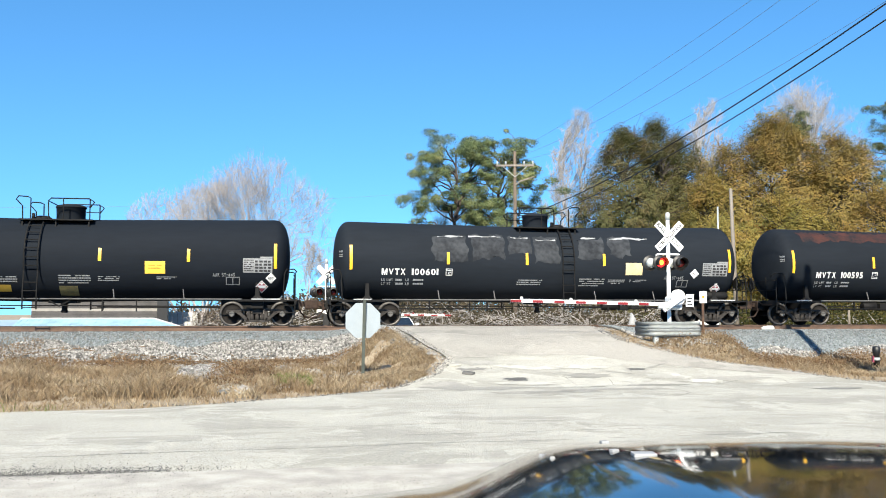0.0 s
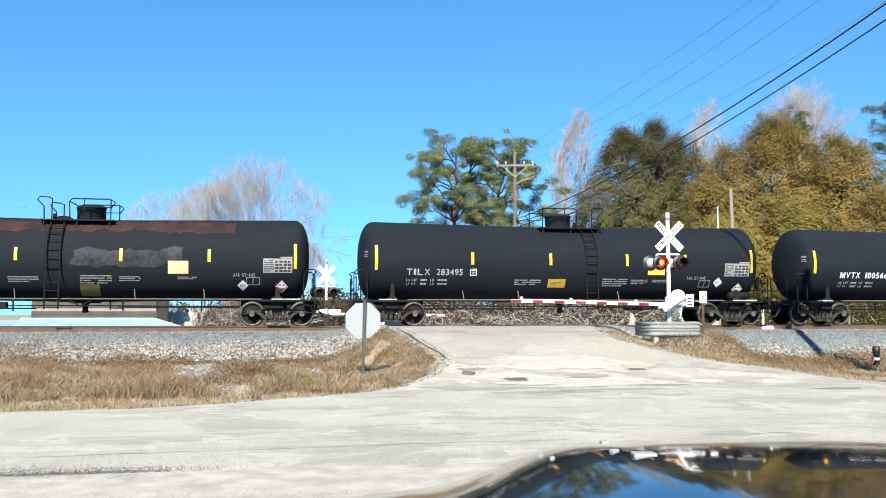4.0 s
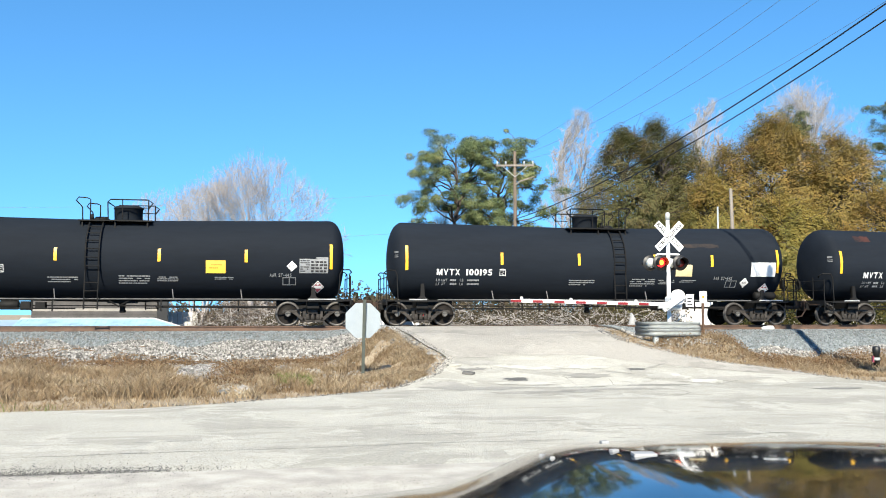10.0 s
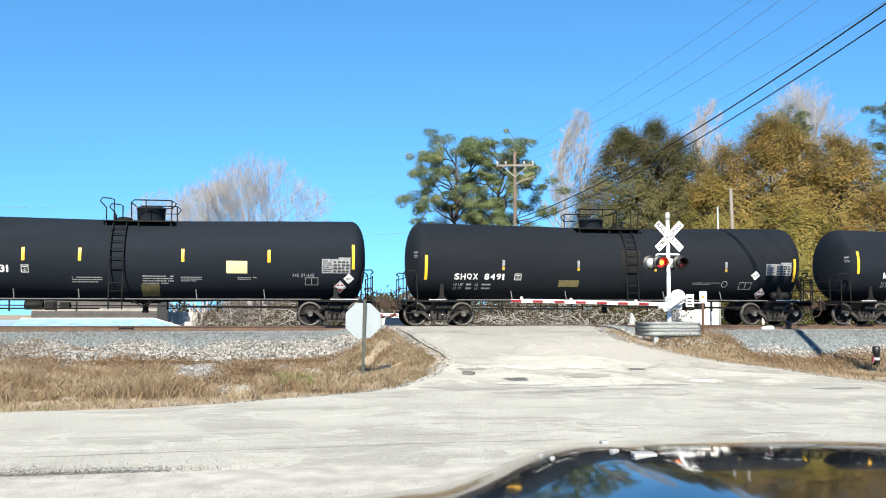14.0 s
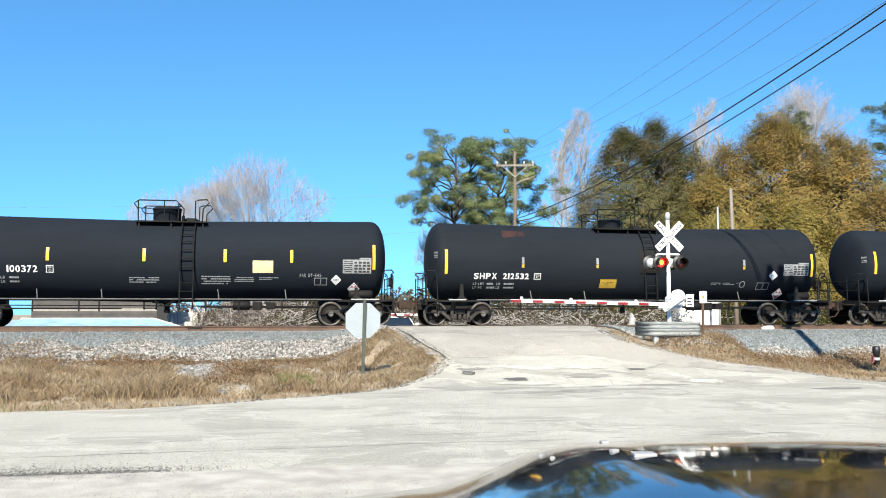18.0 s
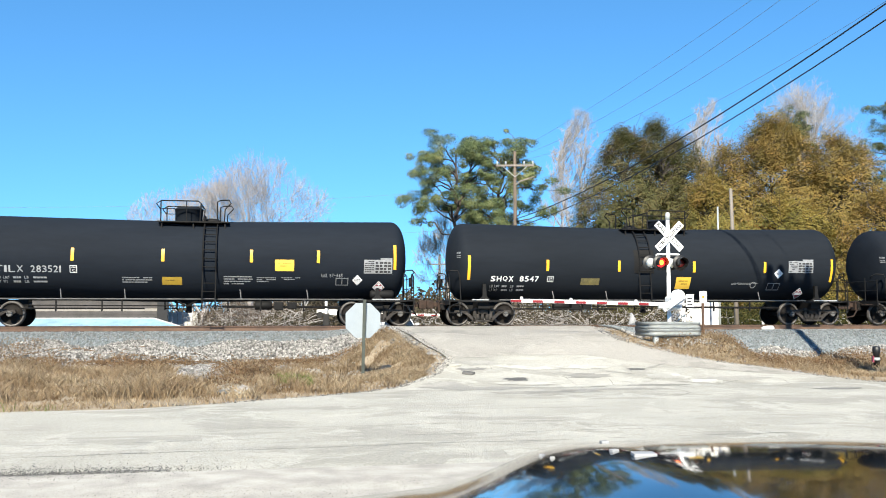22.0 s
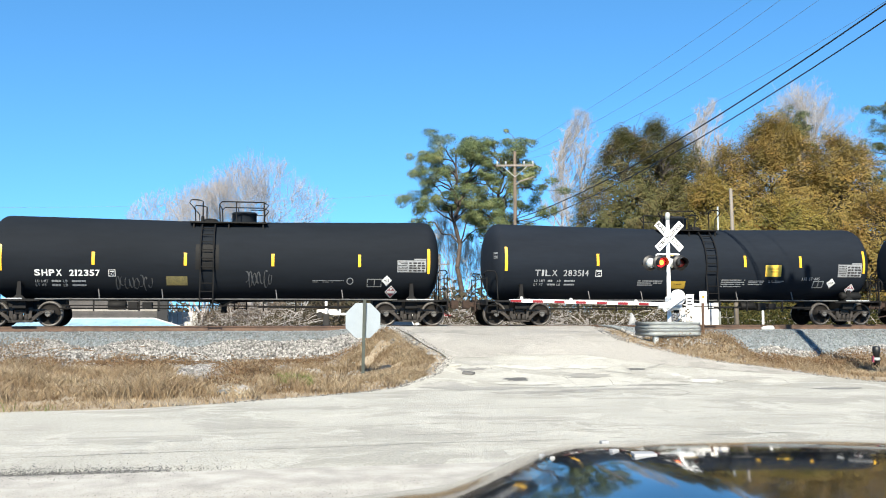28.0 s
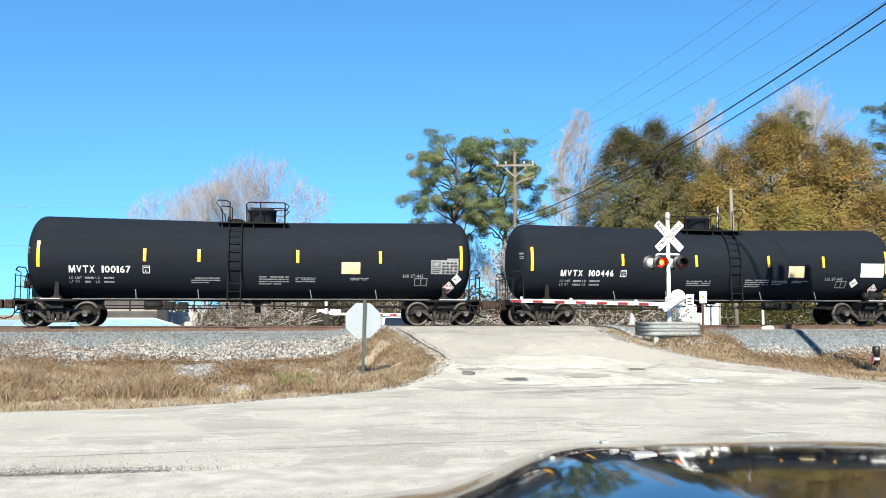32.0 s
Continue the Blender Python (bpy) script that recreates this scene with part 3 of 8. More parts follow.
def arc_pts(x, a0, a1, r, n=10):
    """Points round the tank at x; angles in degrees from the top towards the near side."""
    return [(x, -math.sin(radians(a0 + (a1 - a0) * k / n)) * r, ZC + math.cos(radians(a0 + (a1 - a0) * k / n)) * r) for k in range(n + 1)]


def ladder_mesh(x, plate):
    bm = B()
    for dx in (-0.235, 0.235):
        pts = arc_pts(x + dx, 28, 105, R + 0.13, 12)
        pts += [(x + dx, -R - 0.16, ZC - 1.2), (x + dx, -R - 0.16, 0.62)]
        tube(bm, pts, 0.028, 6)
    zs = [0.68, 0.98, 1.28, 1.58]
    for z in zs:
        tube(bm, [(x - 0.235, -R - 0.16, z), (x + 0.235, -R - 0.16, z)], 0.018, 6)
    for a in (32, 44, 55, 66, 77, 88, 99):
        p = arc_pts(x, a, a, R + 0.13, 1)[0]
        tube(bm, [(x - 0.235, p[1], p[2]), (x + 0.235, p[1], p[2])], 0.018, 6)
    for z in (1.05,):
        for dx in (-0.235, 0.235):
            tube(bm, [(x + dx, -R - 0.16, z), (x + dx * 1.4, -1.25, 0.98)], 0.018, 6)
    if plate:
        for a in range(8):
            a0, a1 = 68 + a * 4.4, 68 + (a + 1) * 4.4
            p0, p1 = arc_pts(x, a0, a0, R + 0.012, 1)[0], arc_pts(x, a1, a1, R + 0.012, 1)[0]
            vs = [bm.verts.new((x - 0.42, p0[1], p0[2])), bm.verts.new((x + 0.42, p0[1], p0[2])), bm.verts.new((x + 0.42, p1[1], p1[2])), bm.verts.new((x - 0.42, p1[1], p1[2]))]
            bm.faces.new(vs)
    return bm_mesh("ladder", bm, M_STEEL)


def dome_mesh(sh):
    bm = B()
    r, h = (0.46, 0.44) if sh else (0.51, 0.58)
    z = ZC + R - 0.04
    lathe(bm, [(z, r * 0.96), (z + 0.06, r), (z + h * 0.8, r * 1.02), (z + h * 0.82, r * 1.07), (z + h * 0.9, r * 1.07), (z + h, r * 0.9), (z + h + 0.03, r * 0.3)], 28)
    return bm_mesh("dome", bm, M_TANK2, False)


def deck_mesh(x0, x1):
    bm = B()
    z = ZC + R - 0.11
    for y0, y1 in ((-1.02, -0.50), (0.50, 1.02)):
        box(bm, x0, x1, y0, y1, z + 0.02, z + 0.045)
        box(bm, x0, x1, y0 - 0.01, y0 + 0.012, z, z + 0.05)
    for x in (x0 + 0.15, (x0 + x1) / 2, x1 - 0.15):
        for y in (-0.95, 0.95):
            box(bm, x - 0.025, x + 0.025, y - 0.02, y + 0.02, z - 0.36, z + 0.02)
    return bm_mesh("deck", bm, M_STEEL)


def guard_mesh(x0, x1, slant):
    """A tubular guard rail round the fittings, with its ends bent down."""
    bm = B()
    z0, z1 = ZC + R - 0.1, ZC + R + 0.70
    for y in (-0.98,):
        tube(bm, [(x0 + 0.03, y, z0), (x0, y, z1 - 0.1), (x0 + 0.1, y, z1), (x1 - 0.02, y, z1), (x1 + slant, y, z1 - 0.12), (x1, y, z1 - 0.34)], 0.024, 6)
        tube(bm, [(x1, y, z0), (x1, y, z1)], 0.024, 6)
        tube(bm, [((x0 + x1) / 2 - 0.2, y, z0), ((x0 + x1) / 2 - 0.2, y, z1)], 0.020, 6)
        tube(bm, [(x1 - 0.5, y, z0 + 0.50), (x1, y, z0 + 0.50), (x1 + slant * 0.7, y, z1 - 0.2)], 0.018, 6)
    tube(bm, [(x0, -0.98, z1 - 0.1), (x0, 0.0, z1 - 0.1)], 0.022, 6)
    return bm_mesh("guard_rail", bm, M_STEEL)


def small_guard_mesh(x0, x1, s):
    bm = B()
    z0, z1 = ZC + R - 0.1, ZC + R + 0.74
    for y in (-0.98,):
        tube(bm, [(x0, y, z0), (x0, y, z1 - 0.05), (x0 - s * 0.12, y, z1), (x0 - s * 0.42, y, z1 + 0.02), (x0 - s * 0.5, y, z1 - 0.1), (x0 - s * 0.28, y, z1 - 0.34), (x0 - s * 0.26, y, z0)], 0.024, 6)
    return bm_mesh("grab_rail", bm, M_STEEL)


def valve_mesh(x):
    bm = B()
    z = ZC + R - 0.03
    lathe(bm, [(z, 0.30), (z + 0.10, 0.30), (z + 0.12, 0.24), (z + 0.16, 0.22)], 20, m=pose(x, 0, 0))
    lathe(bm, [(z, 0.07), (z + 0.22, 0.06), (z + 0.24, 0.03)], 10, m=pose(x - 0.28, -0.3, 0))
    return bm_mesh("valve", bm, M_STEEL)


def side_rail_mesh():
    bm = B()
    for s in (-1, 1):
        tube(bm, [(1.2 - MID, s * 1.50, 1.0), (14.2 - MID, s * 1.50, 1.0)], 0.026, 6)
    return bm_mesh("side_rail", bm, M_FRAME)


def bracket_mesh():
    return bm_mesh("rail_bracket", tube(B(), [(0.05, -1.50, 1.0), (0.0, -1.44, 1.36)], 0.02, 6), M_FRAME)


def end_mesh():
    """End sill, platform, bolster saddle and steps, at the car's first end."""
    bm = B()
    x = -MID
    box(bm, x - 0.95, x + 2.0, -0.28, 0.28, 0.62, 0.98, bevel=0.02)           # stub sill
    box(bm, x - 0.78, x - 0.30, -1.46, 1.46, 0.94, 0.99)                       # end platform
    box(bm, x - 0.80, x - 0.74, -1.48, 1.48, 0.80, 1.02)
    box(bm, x - 0.45, x + 1.35, -1.50, -1.34, 0.92, 1.0)                        # side walk
    box(bm, x - 0.45, x + 1.35, 1.34, 1.50, 0.92, 1.0)
    box(bm, x + 0.40, x + 0.86, -1.30, 1.30, 0.66, 1.02, bevel=0.02)           # bolster
    return bm_mesh("end_sill", bm, M_STEEL)


def saddle_mesh():
    """A slim upright against the tank on a spread foot."""
    bm = B()
    x = -MID + 0.63
    for z0, z1, w0, w1, y in ((1.0, 1.14, 0.24, 0.085, -1.43), (1.14, 1.62, 0.085, 0.06, -1.40)):
        lo = [bm.verts.new((x + sx * w0, y + dy, z0)) for sx, dy in ((-1, 0), (1, 0), (1, 0.12), (-1, 0.12))]
        hi = [bm.verts.new((x + sx * w1, y + dy + 0.02, z1)) for sx, dy in ((-1, 0), (1, 0), (1, 0.12), (-1, 0.12))]
        bm.faces.new(lo[::-1])
        bm.faces.new(hi)
        for i in range(4):
            bm.faces.new((lo[i], lo[(i + 1) % 4], hi[(i + 1) % 4], hi[i]))
    bmesh.ops.recalc_face_normals(bm, faces=bm.faces[:])
    return bm_mesh("saddle", bm, M_STEEL)


def grabs_mesh():
    bm = B()
    x = -MID
    for s in (-1, 1):
        y = s * 1.42
        tube(bm, [(x - 0.32, y, 0.98), (x - 0.36, y, 1.95), (x - 0.44, y, 2.12), (x - 0.72, y * 0.9, 2.14), (x - 0.82, y * 0.8, 2.05), (x - 0.74, y * 0.7, 1.98)], 0.024, 6)
        tube(bm, [(x - 0.76, y, 0.5), (x - 0.76, y, 1.9)], 0.022, 6)
        tube(bm, [(x - 0.78, y * 0.45, 0.98), (x - 0.78, y * 0.45, 2.0)], 0.020, 6)
        for z in (0.5, 0.78):
            tube(bm, [(x - 0.76, y, z), (x - 0.36, y, z)], 0.018, 6)
        tube(bm, [(x - 0.36, y, 0.5), (x - 0.36, y, 1.0)], 0.018, 6)
    tube(bm, [(x - 0.77, -1.42, 1.45), (x - 0.77, 1.42, 1.45)], 0.018, 6)
    tube(bm, [(x - 0.77, -1.42, 1.85), (x - 0.77, 1.42, 1.85)], 0.018, 6)
    return bm_mesh("end_handrail", bm, M_STEEL)


def coupler_mesh():
    bm = B()
    x = -MID
    box(bm, x - 1.28, x - 0.7, -0.09, 0.09, 0.74, 0.92, bevel=0.02)
    box(bm, x - 1.46, x - 1.16, -0.16, 0.16, 0.66, 1.0, bevel=0.05)
    box(bm, x - 1.0, x - 0.84, -0.26, 0.26, 0.60, 1.0, bevel=0.03)
    tube(bm, [(x - 0.9, -0.3, 0.7), (x - 1.15, -0.32, 0.36), (x - 1.42, -0.2, 0.30)], 0.03, 6)
    tube(bm, [(x - 0.9, -0.1, 1.0), (x - 1.1, -0.9, 0.86), (x - 0.95, -1.4, 0.84)], 0.016, 6)
    return bm_mesh("coupler", bm, M_COUPLER)


def brake_wheel_mesh():
    bm = B()
    x, y, z = -MID - 0.84, 0.55, 1.72
    lathe(bm, [(-0.02, 0.27), (0.02, 0.29), (0.02, 0.25), (-0.02, 0.25), (-0.02, 0.27)], 20, "x", pose(x, y, z), close=False)
    for k in range(3):
        a = k * math.pi * 2 / 3
        tube(bm, [(x, y, z), (x, y + 0.26 * math.cos(a), z + 0.26 * math.sin(a))], 0.014, 5)
    box(bm, x + 0.02, x + 0.14, y - 0.14, y + 0.14, z - 0.2, z + 0.16, bevel=0.02)
    return bm_mesh("brake_wheel", bm, M_STEEL)


def tank_bottle_mesh():
    """The air reservoir that hangs beside the tank's end."""
    bm = lathe(B(), [(-0.46, 0.05), (-0.45, 0.13), (-0.38, 0.17), (0.38, 0.17), (0.45, 0.13), (0.46, 0.05)], 18, "x", pose(14.95 - MID, -1.20, 1.20))
    box(bm, 14.6 - MID, 14.66 - MID, -1.3, -1.0, 1.0, 1.1)
    box(bm, 15.2 - MID, 15.26 - MID, -1.3, -1.0, 1.0, 1.1)
    return bm_mesh("air_reservoir", bm, M_STEEL, False)


def under_mesh():
    """Brake rods, pipes and hangers under the belly."""
    bm = B()
    tube(bm, [(1.9 - MID, -0.55, 0.78), (13.4 - MID, -0.55, 0.74)], 0.022, 6)
    tube(bm, [(1.9 - MID, -0.9, 0.66), (6.2 - MID, -0.95, 0.66)], 0.03, 6)
    tube(bm, [(9.0 - MID, -0.8, 0.72), (13.4 - MID, -0.8, 0.70)], 0.03, 6)
    for x in (3.1, 4.7, 5.4, 9.2, 10.4, 12.0):
        box(bm, x - MID - 0.025, x - MID + 0.025, -0.96, -0.90, 0.56, 0.98)
    return bm_mesh("brake_pipe", bm, M_STEEL)


def brake_gear_mesh():
    bm = B()
    x = 3.9 - MID
    lathe(bm, [(-0.32, 0.14), (-0.3, 0.17), (0.3, 0.17), (0.32, 0.14)], 14, "x", pose(x, -0.75, 0.78))
    box(bm, x + 0.4, x + 0.75, -0.95, -0.6, 0.6, 0.92, bevel=0.03)
    box(bm, x + 0.9, x + 1.25, -0.9, -0.6, 0.64, 0.9, bevel=0.03)
    return bm_mesh("brake_cylinder", bm, M_STEEL)


def outlet_mesh():
    bm = B()
    lathe(bm, [(0.50, 0.10), (0.56, 0.13), (0.62, 0.10), (0.80, 0.11), (0.95, 0.26)], 16, m=pose(0, 0, 0))
    box(bm, -0.5, 0.5, -0.35, 0.35, 0.86, 0.93)
    return bm_mesh("outlet_valve", bm, M_STEEL)


def outlet_guard_mesh():
    return bm_mesh("outlet_guard", tube(B(), [(-0.35, -0.9, 0.94), (0.0, -0.95, 0.74), (0.35, -0.9, 0.94)], 0.03, 6), M_STEEL)


M_FRAME = mat("greyish_handrail_steel", (0.119, 0.119, 0.119), (0.063, 0.063, 0.063), rough=0.5, scale=3, fine=30)


def bogie_mesh():
    """Two cast side frames with open spring windows, and the bolster between them; origin between the axles at rail height."""
    bm = B()
    for s in (-1, 1):
        y0, y1 = sorted((s * 0.92, s * 1.06))
        outline = [(-1.12, 0.60), (-0.72, 0.60), (-0.62, 0.70), (0.62, 0.70), (0.72, 0.60), (1.12, 0.60), (1.14, 0.50), (0.98, 0.42), (0.70, 0.44), (0.42, 0.20), (-0.42, 0.20), (-0.70, 0.44), (-0.98, 0.42), (-1.14, 0.50)]
        hole1 = [(-0.50, 0.60), (-0.34, 0.60), (-0.34, 0.34), (-0.42, 0.32), (-0.62, 0.50)]
        for sgn in (1, -1):
            tops = [(0.36, 0.64), (0.64, 0.64), (1.12, 0.60), (1.14, 0.50), (0.96, 0.43), (0.78, 0.50), (0.66, 0.55), (0.36, 0.58)]
            diag = [(0.78, 0.50), (0.66, 0.42), (0.40, 0.19), (0.28, 0.19), (0.30, 0.27), (0.62, 0.53)]
            col = [(0.26, 0.62), (0.38, 0.62), (0.38, 0.24), (0.26, 0.24)]
            for poly in (tops, diag, col):
                pts = [(p[0] * sgn, p[1]) for p in poly]
                f0 = [bm.verts.new((p[0], y0, p[1])) for p in pts]
                f1 = [bm.verts.new((p[0], y1, p[1])) for p in pts]
                bm.faces.new(f0)
                bm.faces.new(f1[::-1])
                for i in range(len(pts)):
                    j = (i + 1) % len(pts)
                    bm.faces.new((f0[i], f1[i], f1[j], f0[j]))
        box(bm, -0.42, 0.42, y0, y1, 0.15, 0.23, bevel=0.015)
        box(bm, -0.40, 0.40, y0 + 0.01, y1 - 0.01, 0.62, 0.70, bevel=0.02)
        for sgn in (1, -1):
            box(bm, sgn * 0.93 - 0.15, sgn * 0.93 + 0.15, y0 - 0.02, y1 + 0.02, 0.50, 0.61, bevel=0.03)
    box(bm, -0.20, 0.20, -1.10, 1.10, 0.46, 0.62, bevel=0.03)
    bmesh.ops.recalc_face_normals(bm, faces=bm.faces[:])
    return bm_mesh("bogie", bm, M_TRUCK)


def spring_mesh():
    bm = B()
    lathe(bm, [(0.23, 0.075), (0.27, 0.085), (0.29, 0.07), (0.32, 0.085), (0.34, 0.07), (0.37, 0.085), (0.39, 0.07), (0.42, 0.085), (0.46, 0.075)], 12)
    return bm_mesh("spring", bm, M_TRUCK)


def wheelset_mesh():
    bm = B()
    for s in (-1, 1):
        prof = [(0.80, 0.10), (0.80, 0.16), (0.77, 0.18), (0.745, 0.30), (0.76, 0.375), (0.80, 0.385), (0.805, 0.445), (0.795, 0.457), (0.715, 0.462), (0.705, 0.478), (0.685, 0.482), (0.675, 0.46), (0.68, 0.38), (0.72, 0.36), (0.72, 0.18), (0.66, 0.16), (0.66, 0.09)]
        lathe(bm, [(s * a, r) for a, r in prof], 36, "y", close=False)
    lathe(bm, [(-0.8, 0.09), (0.8, 0.09)], 14, "y")
    bmesh.ops.recalc_face_normals(bm, faces=bm.faces[:])
    me = bm_mesh("wheelset", bm, M_WHEEL, True)
    me.materials.append(M_TREAD)
    for p in me.polygons:
        c = p.center
        r = math.hypot(c.x, c.z)
        if r > 0.392 and abs(c.y) > 0.70:
            p.material_index = 1
    return me


def cap_mesh():
    bm = B()
    for s in (-1,):
        lathe(bm, [(s * 0.95, 0.105), (s * 1.075, 0.105), (s * 1.085, 0.09), (s * 1.085, 0.04), (s * 1.075, 0.035), (s * 1.075, 0.01)], 16, "y")
        for k in range(3):
            a = k * 2.094 + 0.5
            box(bm, 0.085 * math.cos(a) - 0.018, 0.085 * math.cos(a) + 0.018, *sorted((s * 1.085, s * 1.108)), 0.085 * math.sin(a) - 0.018, 0.085 * math.sin(a) + 0.018)
    return bm_mesh("bearing_cap", bm, M_CAP, False)


TANK = tank_mesh(M_TANK)
TANK2 = tank_mesh(M_TANK2)
PARTS = {}


def shared(key, maker):
    if key not in PARTS:
        PARTS[key] = maker()
    return PARTS[key]


def diamond(name, x, z, r, material, lift=0.008):
    n = 8
    vs, fs = [], []
    for k in range(n + 1):
        h = -r + 2 * r * k / n
        w = max(0.001, r - abs(h))
        vs += [on_tank(x - w, z + h, lift), on_tank(x + w, z + h, lift)]
    fs = [(2 * k, 2 * k + 1, 2 * k + 3, 2 * k + 2) for k in range(n)]
    return data_mesh(name, vs, fs, material)


def frame_patch(name, x0, x1, z0, z1, w, material):
    vs, fs = [], []
    for a, b, c, d in ((x0, x1, z0, z0 + w), (x0, x1, z1 - w, z1), (x0, x0 + w, z0 + w, z1 - w), (x1 - w, x1, z0 + w, z1 - w)):
        k = len(vs)
        vs += [on_tank(a, c), on_tank(b, c), on_tank(b, d), on_tank(a, d)]
        fs.append((k, k + 1, k + 2, k + 3))
    return data_mesh(name, vs, fs, material)


def scribble(name, x0, x1, z0, z1, material, seed, strokes=7):
    """Loose sprayed strokes that spell nothing."""
    rng = random.Random(seed)
    bm = B()
    for k in range(strokes):
        cx = x0 + (x1 - x0) * (k + 0.5) / strokes
        w, h = (x1 - x0) / strokes * rng.uniform(0.6, 1.0), (z1 - z0) * rng.uniform(0.3, 0.5)
        a0, a1 = rng.uniform(0, 6), rng.uniform(3.5, 6.5)
        zc = (z0 + z1) / 2 + rng.uniform(-0.1, 0.1) * (z1 - z0)
        n = 9
        last = None
        for i in range(n + 1):
            a = a0 + a1 * i / n
            x, z = cx + w * 0.6 * math.cos(a) + 0.1 * w * i / n, zc + h * math.sin(a * rng.uniform(0.95, 1.05))
            d = 0.016
            pair = (bm.verts.new(on_tank(x - d, z - d, 0.01)), bm.verts.new(on_tank(x + d, z + d, 0.01)))
            if last:
                bm.faces.new((last[0], last[1], pair[1], pair[0]))
            last = pair
    return bm_mesh(name, bm, material)


def head_print():
    """Two small rows of print on the rounded head, near the corner."""
    vs, fs = [], []
    for z in (0.34, 0.24, 0.17):
        h = 0.07 if z > 0.3 else 0.035
        for k in range(5):
            q = []
            for a, dz in ((47 + k * 3, 0), (49 + k * 3, 0), (49 + k * 3, h), (47 + k * 3, h)):
                w = radians(a)
                r = R * math.sin(w) ** (2 / BOW) + 0.012
                zz = z + dz - 0.1
                q.append((-HALF - HEAD * math.cos(w) ** (2 / BOW) - 0.012, -math.sqrt(r * r - zz * zz), ZC + zz + DIP * HALF))
            fs.append(tuple(range(len(vs), len(vs) + 4)))
            vs += q
    return data_mesh("head_print", vs, fs, M_GRID)


GROUPS = {
    "A": dict(lad=6.86, dome=7.84, st=(3.66, 5.58, 9.17, 12.28), num=(1.04, 3.17, -0.52, -0.21), box=(3.58, 3.86), aar=(13.15, 13.95), bx=(13.62, 14.12, -0.90, -0.61), hz=(14.93, -0.97), nt=(15.26, -0.65), gr=(14.24, 15.31, -0.45, 0.13)),
    "B": dict(lad=8.54, dome=7.64, st=(3.74, 6.88, 10.05, 12.52), num=(1.17, 3.36, -0.52, -0.22), box=(3.64, 3.92), aar=(12.62, 13.44), bx=(13.18, 13.66, -0.90, -0.62), hz=(14.80, -0.97), nt=(14.0, -0.70), gr=(14.24, 15.32, -0.45, 0.12)),
    "SB": dict(lad=8.30, dome=7.15, st=(3.05, 6.1, 9.33, 12.38), num=(1.10, 3.30, -0.65, -0.37), box=(3.5, 3.8), aar=None, bx=(13.05, 13.60, -0.98, -0.69), hz=(13.97, -1.16), nt=(13.7, -0.41), gr=(14.15, 15.27, -0.40, 0.11)),
    "SA": dict(lad=7.15, dome=8.42, st=(3.15, 6.1, 9.3, 12.4), num=(1.0, 3.2, -0.66, -0.38), box=(3.3, 3.6), aar=None, bx=(12.85, 13.40, -0.98, -0.68), hz=(13.98, -1.14), nt=(13.5, -0.55), gr=(13.9, 14.95, -0.36, 0.16)),
}
